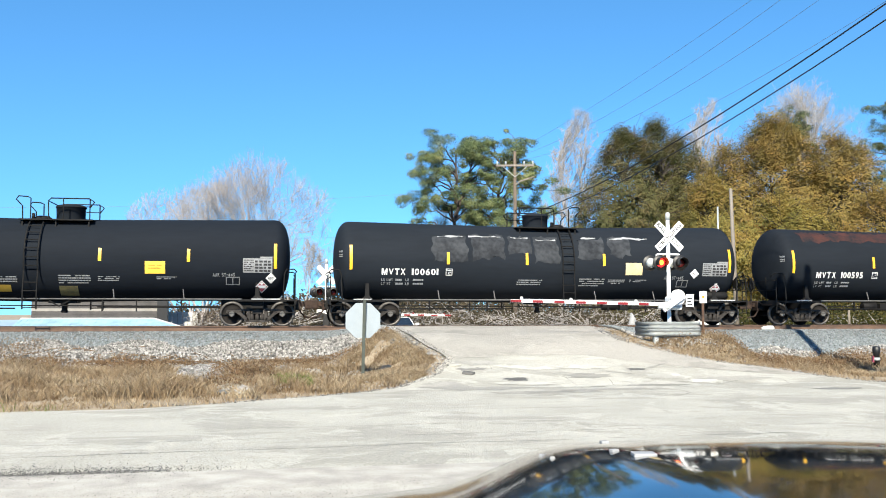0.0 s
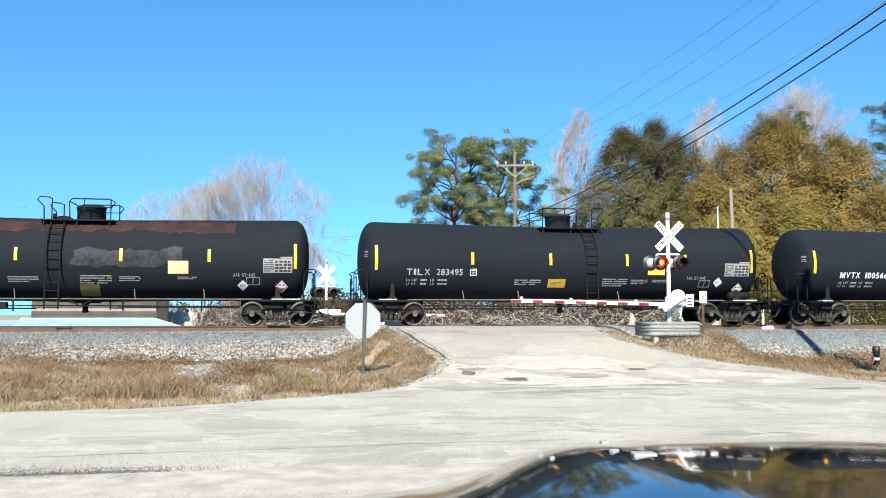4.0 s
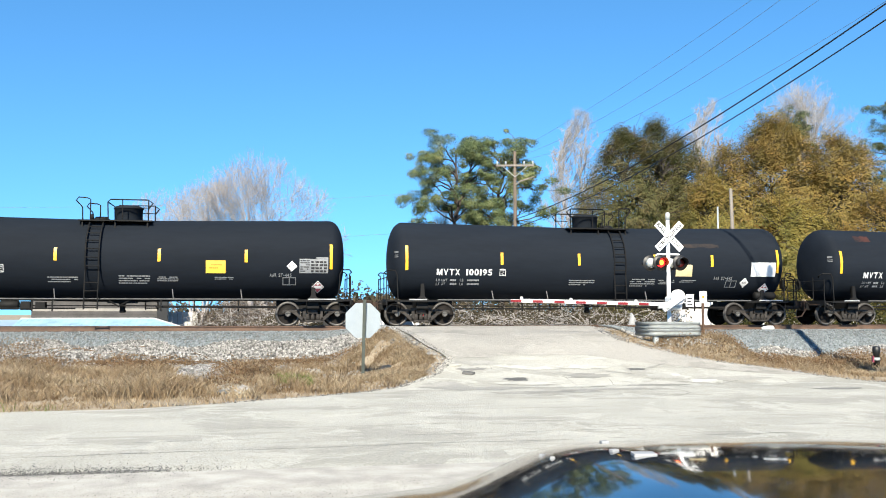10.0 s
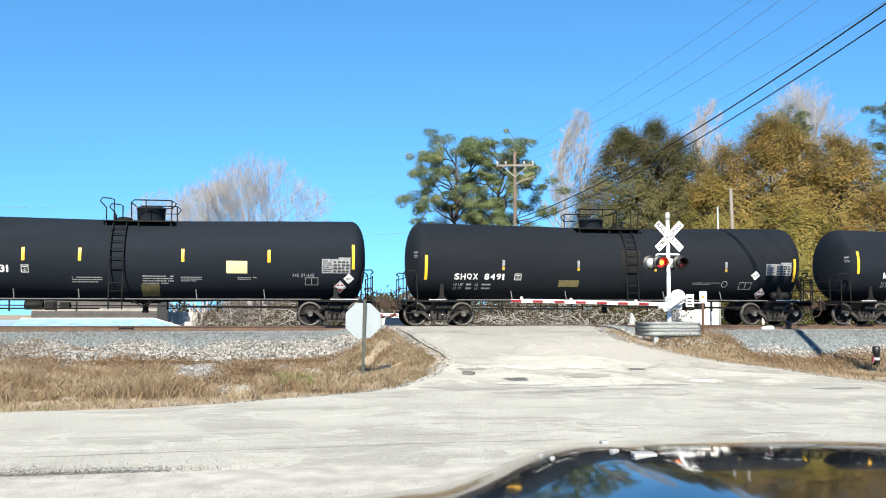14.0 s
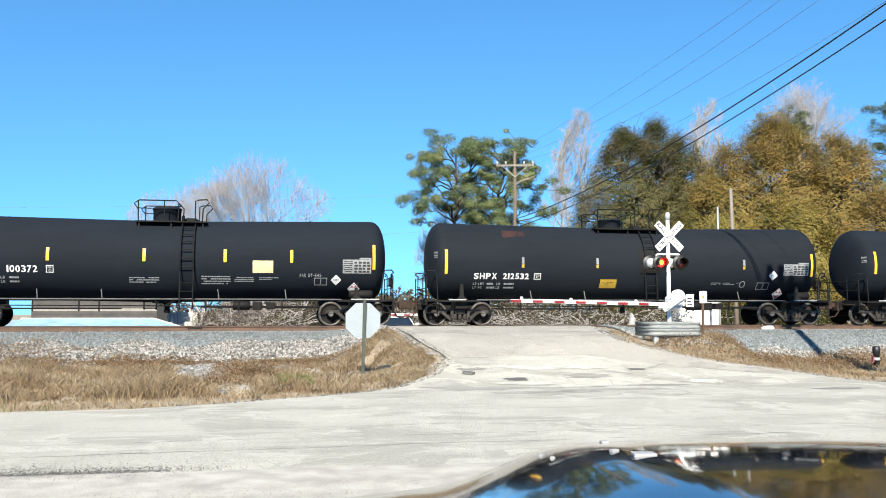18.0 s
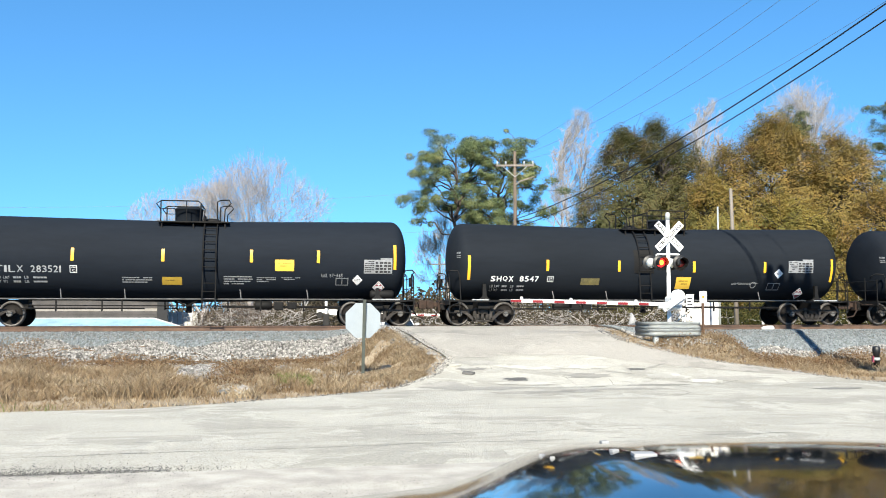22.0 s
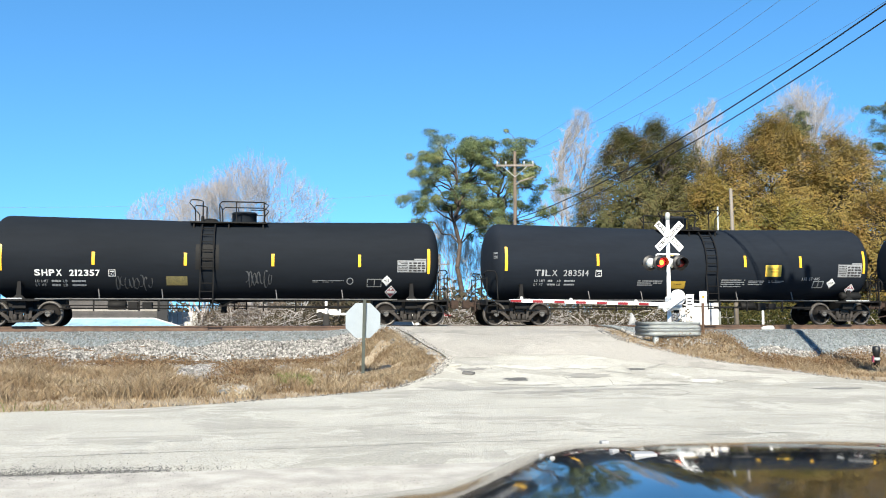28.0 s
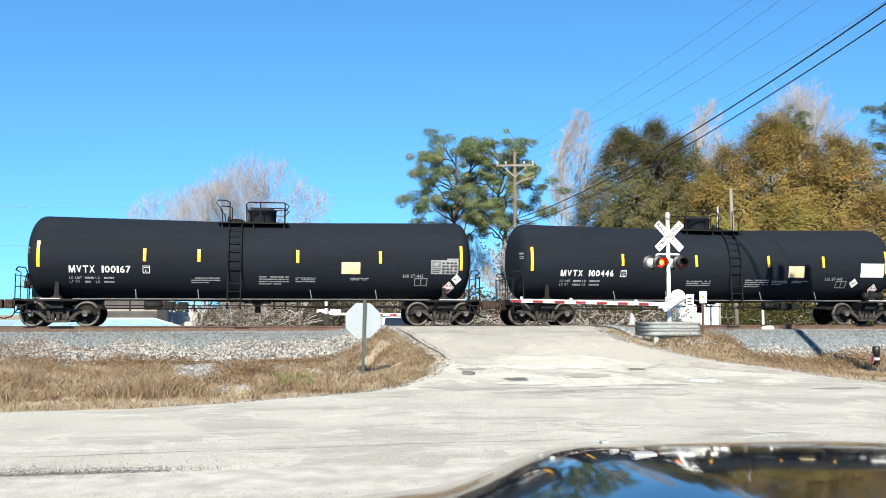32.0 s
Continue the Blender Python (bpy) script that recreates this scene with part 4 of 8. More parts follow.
# Each car: kind, place of its first stripe at the start, its number, placards (x0, x1, z0, z1, colour), what sets it apart, and other overrides.
PLACARD = {"y": (M_PLACY, "bright yellow placard"), "a": (M_PLACA, "amber placard"), "c": (M_PLACC, "sun-faded cream placard"), "o": (M_PLACO, "grimy old yellow placard")}
CARS = (
    ("A", -21.76, "", ((10.74, 11.45, -0.51, -0.06, "y"), (5.57, 6.1, -1.18, -0.94, "a"), (7.74, 8.38, -1.31, -0.97, "o")), "clean", {}),
    ("B", -3.52, "MVTX 100601", ((10.95, 11.66, -0.43, 0.05, "c"),), "chalky", {"nt": (13.9, -0.36)}),
    ("A", 14.75, "MVTX 100595", ((10.82, 11.54, -0.51, -0.04, "c"), (7.72, 8.40, -1.33, -0.91, "o")), "rusty", {"nt": (13.5, -0.92)}),
    ("B", 33.22, "TILX 283495", ((10.93, 11.65, -0.42, 0.05, "y"), (6.81, 7.52, -0.94, -0.61, "a")), "clean", {}),
    ("B", 51.49, "MVTX 100566", ((10.95, 11.62, -0.45, 0.02, "c"),), "tagged", {"nt": (14.05, -0.51), "hz": (14.55, -1.03)}),
    ("A", 69.75, "MVTX 100170", ((10.83, 11.54, -0.48, -0.01, "y"),), "clean", {"nt": (13.96, -0.2)}),
    ("B", 88.05, "MVTX 100195", ((10.95, 11.66, -0.47, 0.0, "c"),), "streak", {"white_panel": True}),
    ("A", 106.36, "MVTX 100131", ((10.73, 11.49, -0.48, -0.02, "c"), (7.69, 8.33, -1.33, -0.88, "o")), "spot", {}),
    ("SB", 124.58, "SHQX 8491", ((5.33, 6.16, -0.91, -0.65, "o"),), "clean", {"num": (1.12, 3.10, -0.68, -0.39), "low": True}),
    ("B", 142.92, "MVTX 100372", ((10.9, 11.65, -0.46, 0.0, "c"),), "clean", {"st": (3.70, 7.02, 9.90, 12.33), "hz": (14.66, -1.03)}),
    ("SB", 161.14, "SHPX 212532", ((6.25, 6.94, -0.95, -0.61, "a"),), "spot", {}),
    ("B", 179.50, "TILX 283521", ((10.92, 11.62, -0.38, 0.04, "y"), (6.85, 7.55, -0.91, -0.63, "a")), "clean", {}),
    ("SA", 197.82, "SHQX 8547", ((4.55, 5.32, -0.83, -0.57, "o"), (8.56, 9.19, -0.97, -0.5, "y")), "clean", {"num": (0.88, 2.82, -0.74, -0.48), "low": True, "full": True, "box": (3.15, 3.43), "nt": (13.02, -0.33), "gr": (13.46, 14.57, -0.29, 0.25), "bx": (12.62, 13.18, -1.0, -0.71)}),
    ("B", 216.13, "MVTX 100008", ((11.05, 11.74, -0.46, -0.01, "y"),), "clean", {"st": (3.78, 6.88, 9.81, 12.72), "hz": (15.12, -1.05)}),
    ("SA", 234.47, "SHPX 212357", ((5.69, 6.44, -0.93, -0.6, "o"),), "scratched", {"st": (3.15, 6.37, 9.53, 12.76), "num": (1.14, 3.38, -0.64, -0.36), "box": (3.66, 3.93), "nt": (13.82, -0.71), "gr": (14.21, 15.32, -0.39, 0.11), "bx": (13.07, 13.63, -0.95, -0.65)}),
    ("B", 252.96, "TILX 283514", ((10.95, 11.66, -0.45, 0.02, "y"), (6.85, 7.5, -0.95, -0.66, "a")), "clean", {}),
    ("A", 271.34, "MVTX 100167", ((10.81, 11.52, -0.47, -0.03, "c"),), "clean", {}),
    ("B", 289.60, "MVTX 100446", ((10.95, 11.66, -0.48, -0.02, "c"),), "clean", {"white_panel": True}),
)
LOOKS = {
    "clean": "matte black tank car with yellow side stripes",
    "chalky": "black tank car with chalky grey painted-over band",
    "rusty": "black tank car with red rust along its top",
    "tagged": "black tank car with teal and white sprayed tags",
    "streak": "black tank car with a faint rusty streak",
    "spot": "black tank car with a small rust spot",
    "scratched": "black tank car with scratched white spray marks",
}
trains, wheels = [], []


def other_side(me, name):
    c = me.copy()
    c.name = name
    c.transform(Matrix.Diagonal((1, -1, 1, 1)))
    c.flip_normals()
    return c


def ring_patch(name, x, z, r, w, material):
    n = 18
    vs = [on_tank(x + k * math.cos(6.2832 * i / n), z + k * math.sin(6.2832 * i / n)) for i in range(n) for k in (r - w, r)]
    return data_mesh(name, vs, [(2 * i, 2 * i + 1, (2 * i + 3) % (2 * n), (2 * i + 2) % (2 * n)) for i in range(n)], material)


def tank_car(kind, first, number, placards, look_key, over, index):
    g = dict(GROUPS[kind])
    g.update(over)
    sh = kind[0] == "S"
    mirror = kind in ("A", "SA")
    car = empty("tank_car", pose(first + MID, 0, RT), LOOKS[look_key] , "tank car", "tank cars of the train")

    def add(name, me, label="", parent=car):
        ob = part_of(name, me, None, parent, label)
        if name in ("lettering", "print", "sprayed_tag"):
            ob["kind"] = "stuff"
        return ob

    add("tank", TANK2 if look_key in ("chalky", "rusty", "scratched") or sh else TANK)
    lad, dome = g["lad"] - MID, g["dome"] - MID
    add("ladder", shared(("lad", kind), lambda: ladder_mesh(lad, sh)))
    add("ladder", shared(("ladf", kind), lambda: mirrored(PARTS[("lad", kind)], "ladder_far")))
    dm = add("dome", shared(("dome", sh), lambda: dome_mesh(sh)))
    dm.location = (dome, 0, 0)
    s = 1 if mirror else -1
    lo, hi = (g["lad"] - 0.65 - MID, g["lad"] + 1.95 - MID) if mirror else (g["lad"] - 1.95 - MID, g["lad"] + 0.65 - MID)
    if sh:
        lo, hi = (g["lad"] - 0.7 - MID, g["lad"] + 2.15 - MID) if mirror else (g["lad"] - 2.1 - MID, g["lad"] + 0.7 - MID)
    add("deck", shared(("deck", kind), lambda: deck_mesh(lo, hi)), "walkway grating")
    if mirror:
        gm = shared(("gr", kind), lambda: guard_mesh(lad + 0.38, hi - 0.12, 0.16))
    else:
        gm = shared(("gr", kind), lambda: flipped(guard_mesh(-(lad - 0.38), -(lo + 0.12), 0.16), "guard_rail"))
    gb = shared(("gb", kind), lambda: small_guard_mesh(lad - s * 0.22, 0, s))
    for name, me in (("guard_rail", gm), ("grab_rail", gb)):
        add(name, me)
        add(name, shared((name, "far", kind), lambda: other_side(me, name)))
    v = add("valve", shared("valve", lambda: valve_mesh(0.0)))
    v.location = (lad + s * 0.0, 0, 0)
    add("side_rail", shared("side_rail", side_rail_mesh), "thin grey pipe handrail")
    for x in (3.35, 5.55, 9.65, 12.1):
        b_ = add("rail_bracket", shared("bracket", bracket_mesh))
        b_.location = (x - MID, 0, 0)
    for end in (0, 1):
        for key, maker in (("end_sill", end_mesh), ("end_handrail", grabs_mesh), ("coupler", coupler_mesh)):
            o = add(key, shared(key, maker))
            if end:
                o.rotation_euler = (0, 0, math.pi)
    for sx in (1, -1):
        for sy in (1, -1):
            o = add("saddle", shared(("saddle", sx, sy), saddle_mesh if sx * sy > 0 else lambda: flipped(shared(("saddle", 1, 1), saddle_mesh), "saddle")))
            if sy < 0:
                o.rotation_euler = (0, 0, math.pi)
    for a, b_ in ((0.10, 0.78), (14.56, 15.62)):
        add("edge_strip", shared(("edge", a), lambda: bm_mesh("edge_strip", box(B(), a - MID, b_ - MID, -1.525, -1.503, 0.985, 1.03), M_CHALK)), "worn white edge of the end platform")
    bw = add("brake_wheel", shared("brake_wheel", brake_wheel_mesh))
    if not mirror:
        bw.rotation_euler = (0, 0, math.pi)
    if not mirror:
        add("air_reservoir", shared("bottle", tank_bottle_mesh))
    add("brake_pipe", shared("under", under_mesh))
    bc = add("brake_cylinder", shared("gear", brake_gear_mesh))
    bc.location = (0 if mirror else 6.6, 0, 0)
    ov = add("outlet_valve", shared("outlet", outlet_mesh))
    add("outlet_guard", shared("outlet_guard", outlet_guard_mesh))
    for x in (0.63, 14.77):
        bo = add("bogie", shared("bogie", bogie_mesh), "dusty cast-steel bogie")
        bo.location = (x - MID, 0, 0)
        for y in (-0.99, 0.99):
            for dx in (-0.19, 0.0, 0.19):
                sp_ = add("spring", shared("spring", spring_mesh), "", bo)
                sp_.location = (dx, y, 0)
        for dx in (-0.93, 0.93):
            w = add("wheelset", shared("wheelset", wheelset_mesh), "rusty wheels with bright treads", bo)
            w.location = (dx, 0, 0.457)
            wheels.append((w, dx))
            for turn in (0, math.pi):
                c_ = add("bearing_cap", shared("cap", cap_mesh), "", bo)
                c_.location, c_.rotation_euler = (dx, 0, 0.457), (0, 0, turn)
    # markings
    low = -0.36 if g.get("low") else -0.14 if sh else 0.0
    for x in (0.0, 15.42):
        add("stripe", shared(("big", low, x), lambda: patch_mesh("stripe", x - 0.055, x + 0.055, -0.30 + low, 0.64 + low, M_YELLOW)))
    for k, x in enumerate(g["st"]):
        if sh and g.get("full"):
            add("stripe", patch_mesh("stripe", x - 0.055, x + 0.055, -0.12 + low * 0.5, 0.32 + low * 0.5, M_YELLOW))
        elif sh and look_key != "scratched":
            add("stripe", patch_mesh("stripe", x - 0.05, x + 0.05, -0.10 + low * 0.5, 0.03 + low * 0.5, M_PLACA))
            add("stripe", patch_mesh("stripe", x - 0.05, x + 0.05, 0.045 + low * 0.5, 0.30 + low * 0.5, M_FAINT), "worn grey stripe")
        else:
            add("stripe", patch_mesh("stripe", x - 0.055, x + 0.055, -0.07 + low, 0.40 + low, M_YELLOW))
    if number:
        x0, x1, z0, z1 = g["num"]
        mark, digits = number.split()
        f0, f1 = (0.415, 0.53) if len(digits) == 6 else (0.47, 0.60)
        heavy = 0.022 if sh else 0.008 if mark == "TILX" else 0.018
        paint = M_THIN if mark == "TILX" else M_LETTER
        zm, hh = (z0 + z1) / 2, (z1 - z0) * 0.40
        for word, a, b_ in ((mark, x0, x0 + (x1 - x0) * f0), (digits, x0 + (x1 - x0) * f1, x1)):
            for ch, c0, c1 in cells(word, a, b_):
                add("letter" if word is mark else "numeral", letters_tank("letter", ch, c0, c1, zm - hh, zm + hh, paint, heavy), "white stencilled character")
        w = x1 - x0
        for words, zz in (("LD LMT", z0 - 0.20), ("LT WT", z0 - 0.345)):
            add("lettering", letters_tank("lettering", words, x0, x0 + w * (0.20 if len(words) > 5 else 0.165), zz, zz + 0.09, M_THIN, 0.010), "small white lettering")
            add("lettering", letters_tank("lettering", "LB", x0 + w * 0.425, x0 + w * 0.49, zz, zz + 0.09, M_THIN, 0.010), "small white lettering")
            add("print", bars_mesh("print", x0 + w * 0.25, x0 + w * 0.40, zz - 0.03, zz + 0.12, 1, M_THIN, index + len(words), 1.0), "small white print")
            add("print", bars_mesh("print", x0 + w * 0.56, x0 + w * 0.78, zz - 0.02, zz + 0.11, 1, M_THIN, index + 9, 1.0), "small worn white print")
        a, b_ = g["box"]
        sy = add("symbol", frame_patch("symbol", a + 0.015, b_ - 0.015, z0 + 0.02, z1 - 0.02, 0.02, M_LETTER), "white stencilled square")
        add("print", letters_tank("print", "C", a + 0.10, b_ - 0.08, z0 + 0.06, z0 + 0.15, M_LETTER, 0.0), "", sy)
        add("print", patch_mesh("print", a + 0.06, b_ - 0.06, z1 - 0.095, z1 - 0.075, M_LETTER), "", sy)
    if not sh:
        bx_ = 5.3 if mirror else 5.45 if any(p_[4] == "a" for p_ in placards) else 6.5
        add("lettering", bars_mesh("lettering", bx_, bx_ + 1.05, -0.86, -0.62, 3, M_GRID, 7 + index, 0.94), "small worn white print")
        add("lettering", bars_mesh("lettering", 7.75 if mirror else 9.05, 8.85 if mirror else 10.1, -0.9, -0.56, 4, M_GRID, 30 + index, 0.94), "small worn white print")
        add("lettering", bars_mesh("lettering", 9.1 if mirror else 10.25, 9.85 if mirror else 10.95, -0.80, -0.60, 3, M_GRID, 50 + index, 0.92), "small worn white print")
        add("lettering", bars_mesh("lettering", 11.15, 11.85, -0.72, -0.60, 2, M_GRID, 70 + index, 0.9), "small worn white print")
    else:
        add("lettering", bars_mesh("lettering", 11.0, 12.2, -0.80, -0.70, 2, M_FAINT, 90 + index, 0.9), "small worn white print")
    for x0, x1, z0, z1, col in placards:
        pl = add("placard", patch_mesh("placard", x0, x1, z0, z1, PLACARD[col][0]), PLACARD[col][1])
        if col in "ya":
            add("print", bars_mesh("print", x0 + 0.12, x1 - 0.12, z0 + 0.14, z1 - 0.10, 2, M_PLACA if col == "y" else M_DARKP, index + 3, 0.8, 0.009), "", pl)
    x, z = g["hz"]
    hz = add("hazard_diamond", diamond("hazard_diamond", x, z, 0.235, M_LETTER, 0.22), "white diamond with pink-red panels in a holder")
    add("print", diamond("print", x, z, 0.195, M_REDP, 0.226), "", hz)
    add("print", patch_mesh("print", x - 0.15, x + 0.15, z - 0.055, z + 0.045, M_LETTER, 0.232), "", hz)
    add("print", diamond("print", x, z + 0.11, 0.06, M_LETTER, 0.232), "", hz)
    x, z = g["nt"]
    dpl = add("diamond_plate", diamond("diamond_plate", x, z, 0.20, M_LETTER), "white diamond plate")
    add("print", letters_tank("print", "HOT", x - 0.10, x + 0.10, z - 0.04, z + 0.04, M_DARKP, 0.02, 0.012), "dark word on the plate", dpl)
    x0, x1, z0, z1 = g["gr"]
    if g.get("white_panel"):
        add("data_panel", patch_mesh("data_panel", x0, x1, z0, z1, M_LETTER), "white painted data panel")
    else:
        w = x1 - x0
        dp = add("data_panel", patch_mesh("data_panel", x0, x1, z0, z1 - 0.05, M_GRID), "grey stencilled data table")
        add("print", bars_mesh("print", x0 + 0.03, x0 + w * 0.36, z0 + 0.03, z1 - 0.08, 6, M_DARKP, 12 + index, 0.9, 0.009), "", dp)
        for r_ in range(4):
            for c_ in range(4):
                cx, cz = x0 + w * (0.405 + 0.147 * c_), z0 + 0.03 + (z1 - z0 - 0.12) / 4 * r_
                add("print", patch_mesh("print", cx, cx + w * (0.12 if (r_ + c_) % 3 else 0.09), cz, cz + (z1 - z0 - 0.12) / 4 * 0.66, M_DARKP, 0.009), "", dp)
        add("data_panel", patch_mesh("data_panel", x0 + w * 0.58, x1, z1 - 0.04, z1 + 0.015, M_GRID), "narrow heading over the table")
    if g["aar"]:
        add("lettering", letters_tank("lettering", "AAR ST-445", g["aar"][0], g["aar"][1], -0.60, -0.47, M_FAINT, 0.02), "small white lettering")
    x0, x1, z0, z1 = g["bx"]
    add("symbol", frame_patch("symbol", x0, x1, z0, z1, 0.028, M_FAINT))
    add("symbol", patch_mesh("symbol", (x0 + x1) / 2 - 0.015, (x0 + x1) / 2 + 0.015, z0 + 0.04, z1 - 0.04, M_FAINT))
    if sh:
        add("symbol", ring_patch("symbol", (x0 + x1) / 2 - 0.93, (z0 + z1) / 2 + 0.06, 0.13, 0.03, M_GRID), "white stencilled ring")
    add("lettering", shared("head_print", head_print), "small white print on the tank head")
    # wear that sets some cars apart
    if look_key == "chalky":
        for k, (a, b_) in enumerate(((3.15, 4.5), (4.7, 6.0), (6.15, 7.1), (7.2, 8.2), (9.0, 10.1), (10.3, 11.2))):
            add("paint_patch", patch_mesh("paint_patch", a, b_, 0.02 + 0.16 * (k % 3), 1.04 + 0.05 * (k % 2), M_BUFF, 0.005, 0.16, k * 7), "grey painted-over patch")
        for k, (a, b_, c0) in enumerate(((3.35, 4.4, 1.02), (4.6, 5.9, 1.04), (6.3, 7.0, 1.0), (7.3, 8.1, 0.92), (9.2, 9.8, 1.03), (10.4, 12.0, 1.02))):
            add("paint_patch", patch_mesh("paint_patch", a, b_, c0, c0 + 0.03, M_CHALK, 0.007, 0.07, 5 + k), "flaking chalk-white edge")
    if look_key == "rusty":
        add("rust_patch", patch_mesh("rust_patch", 0.6, 13.2, 1.05, 1.48, M_REDRUST, 0.005, 0.12, 2), "red rust bloom")
        add("paint_patch", patch_mesh("paint_patch", 7.5, 11.3, -0.25, 0.38, M_BUFF, 0.005, 0.14, 4), "grey painted-over patch")
    if look_key == "tagged":
        for k, (a, b_, c0, c1) in enumerate(((4.0, 4.9, 0.15, 0.65), (4.9, 6.5, 0.0, 0.4), (6.7, 8.0, -0.1, 0.45), (8.9, 9.5, -0.3, 0.4))):
            add("paint_patch", patch_mesh("paint_patch", a, b_, c0, c1, M_BUFF, 0.005, 0.10, k * 5), "grey painted-over patch")
        add("sprayed_tag", scribble("sprayed_tag", 4.45, 5.5, -0.90, -0.40, M_TEAL, 3, 6), "pale teal sprayed tag")
        add("sprayed_tag", scribble("sprayed_tag", 5.85, 6.6, -0.85, -0.55, M_TEAL, 5, 5), "pale teal sprayed tag")
        add("sprayed_tag", scribble("sprayed_tag", 8.95, 10.0, -0.55, -0.10, M_SPRAY, 8, 6), "white sprayed tag")
        add("sprayed_tag", scribble("sprayed_tag", 11.8, 13.1, -0.98, -0.55, M_SPRAY, 9, 7), "white sprayed tag")
    if look_key == "streak":
        add("rust_patch", patch_mesh("rust_patch", 11.0, 12.9, 0.72, 0.86, M_STREAK, 0.005, 0.05, 3), "faint rusty streak")
    if look_key == "spot":
        add("rust_patch", patch_mesh("rust_patch", 0.9 if not sh else 2.3, 1.6 if not sh else 3.2, 1.05, 1.32, M_REDRUST, 0.005, 0.08, 6), "red rust spot")
    if look_key == "scratched":
        add("sprayed_tag", scribble("sprayed_tag", 3.9, 5.2, -1.1, -0.55, M_GHOST, 13, 8), "scratched white spray marks")
        add("sprayed_tag", scribble("sprayed_tag", 8.5, 9.5, -1.0, -0.35, M_GHOST, 15, 7), "scratched white spray marks")
    trains.append((car, first + MID))
    return car


for i, row in enumerate(CARS):
    tank_car(*row, i)


# ---- vegetation ----
def leaf_mat(name, cols, rough=0.75, patchy=0.0, drift=0.0, through_light=0.34):
    """Leaves whose colour drifts from spray to spray, and a little from leaf to leaf."""
    m = bpy.data.materials.new(name)
    m.use_nodes = True
    t = m.node_tree
    p = t.nodes["Principled BSDF"]
    g = t.nodes.new("ShaderNodeNewGeometry")
    r = t.nodes.new("ShaderNodeValToRGB")
    el = r.color_ramp.elements
    while len(el) < len(cols):
        el.new(0.5)
    for i, c in enumerate(cols):
        el[i].position = i / (len(cols) - 1)
        el[i].color = (*[v * 0.93 for v in c], 1)
    pick = g.outputs["Random Per Island"]
    co = t.nodes.new("ShaderNodeTexCoord")
    if drift:
        nz = t.nodes.new("ShaderNodeTexNoise")
        nz.inputs["Scale"].default_value, nz.inputs["Detail"].default_value = drift, 3
        t.links.new(co.outputs["Object"], nz.inputs["Vector"])
        mr = t.nodes.new("ShaderNodeMapRange")
        mr.inputs[1].default_value, mr.inputs[2].default_value = 0.28, 0.72
        mr.inputs[3].default_value, mr.inputs[4].default_value = -0.12, 0.82
        t.links.new(nz.outputs[0], mr.inputs[0])
        ad = t.nodes.new("ShaderNodeMath")
        ad.operation = "MULTIPLY_ADD"
        t.links.new(pick, ad.inputs[0])
        ad.inputs[1].default_value = 0.30
        t.links.new(mr.outputs[0], ad.inputs[2])
        pick = ad.outputs[0]
    t.links.new(pick, r.inputs[0])
    out = r.outputs[0]
    if patchy:                              # drifts of darker, browner growth
        nz = t.nodes.new("ShaderNodeTexNoise")
        nz.inputs["Scale"].default_value, nz.inputs["Detail"].default_value = 0.9, 4
        t.links.new(co.outputs["Object"], nz.inputs["Vector"])
        mr = t.nodes.new("ShaderNodeMapRange")
        mr.inputs[1].default_value, mr.inputs[2].default_value = 0.40, 0.62
        mr.inputs[3].default_value, mr.inputs[4].default_value = 0.0, patchy
        t.links.new(nz.outputs[0], mr.inputs[0])
        dk = t.nodes.new("ShaderNodeMix")
        dk.data_type, dk.blend_type = "RGBA", "MULTIPLY"
        t.links.new(mr.outputs[0], dk.inputs[0])
        t.links.new(out, dk.inputs[6])
        dk.inputs[7].default_value = (0.55, 0.47, 0.40, 1)
        out = dk.outputs[2]
    t.links.new(out, p.inputs["Base Color"])
    tr, mx = t.nodes.new("ShaderNodeBsdfTranslucent"), t.nodes.new("ShaderNodeMixShader")
    mx.inputs[0].default_value = through_light
    t.links.new(out, tr.inputs["Color"])
    t.links.new(p.outputs[0], mx.inputs[1])
    t.links.new(tr.outputs[0], mx.inputs[2])
    t.links.new(mx.outputs[0], t.nodes["Material Output"].inputs["Surface"])
    p.inputs["Roughness"].default_value = rough
    p.inputs["Specular IOR Level"].default_value = 0.25
    p.inputs["Transmission Weight"].default_value = 0.0
    return m


L_PINE = leaf_mat("pine_needles", ((0.060, 0.092, 0.046), (0.115, 0.150, 0.064), (0.185, 0.212, 0.086), (0.270, 0.280, 0.120)), 0.6, 0.0, 0.9, 0.3)
L_DEEP = leaf_mat("deep_green_needles", ((0.040, 0.062, 0.036), (0.075, 0.100, 0.050), (0.120, 0.140, 0.064), (0.175, 0.185, 0.085)), 0.6, 0.0, 0.9, 0.25)
L_OLIVE = leaf_mat("olive_brown_leaves", ((0.085, 0.098, 0.044), (0.135, 0.138, 0.056), (0.190, 0.165, 0.070), (0.255, 0.180, 0.090)), 0.75, 0.0, 0.5, 0.52)
L_GOLD = leaf_mat("golden_autumn_leaves", ((0.145, 0.148, 0.048), (0.255, 0.228, 0.066), (0.375, 0.295, 0.082), (0.390, 0.270, 0.088)), 0.75, 0.0, 0.55, 0.52)
L_ORANGE = leaf_mat("orange_autumn_leaves", ((0.150, 0.148, 0.050), (0.275, 0.215, 0.068), (0.355, 0.255, 0.080), (0.410, 0.245, 0.084)), 0.75, 0.0, 0.5, 0.52)
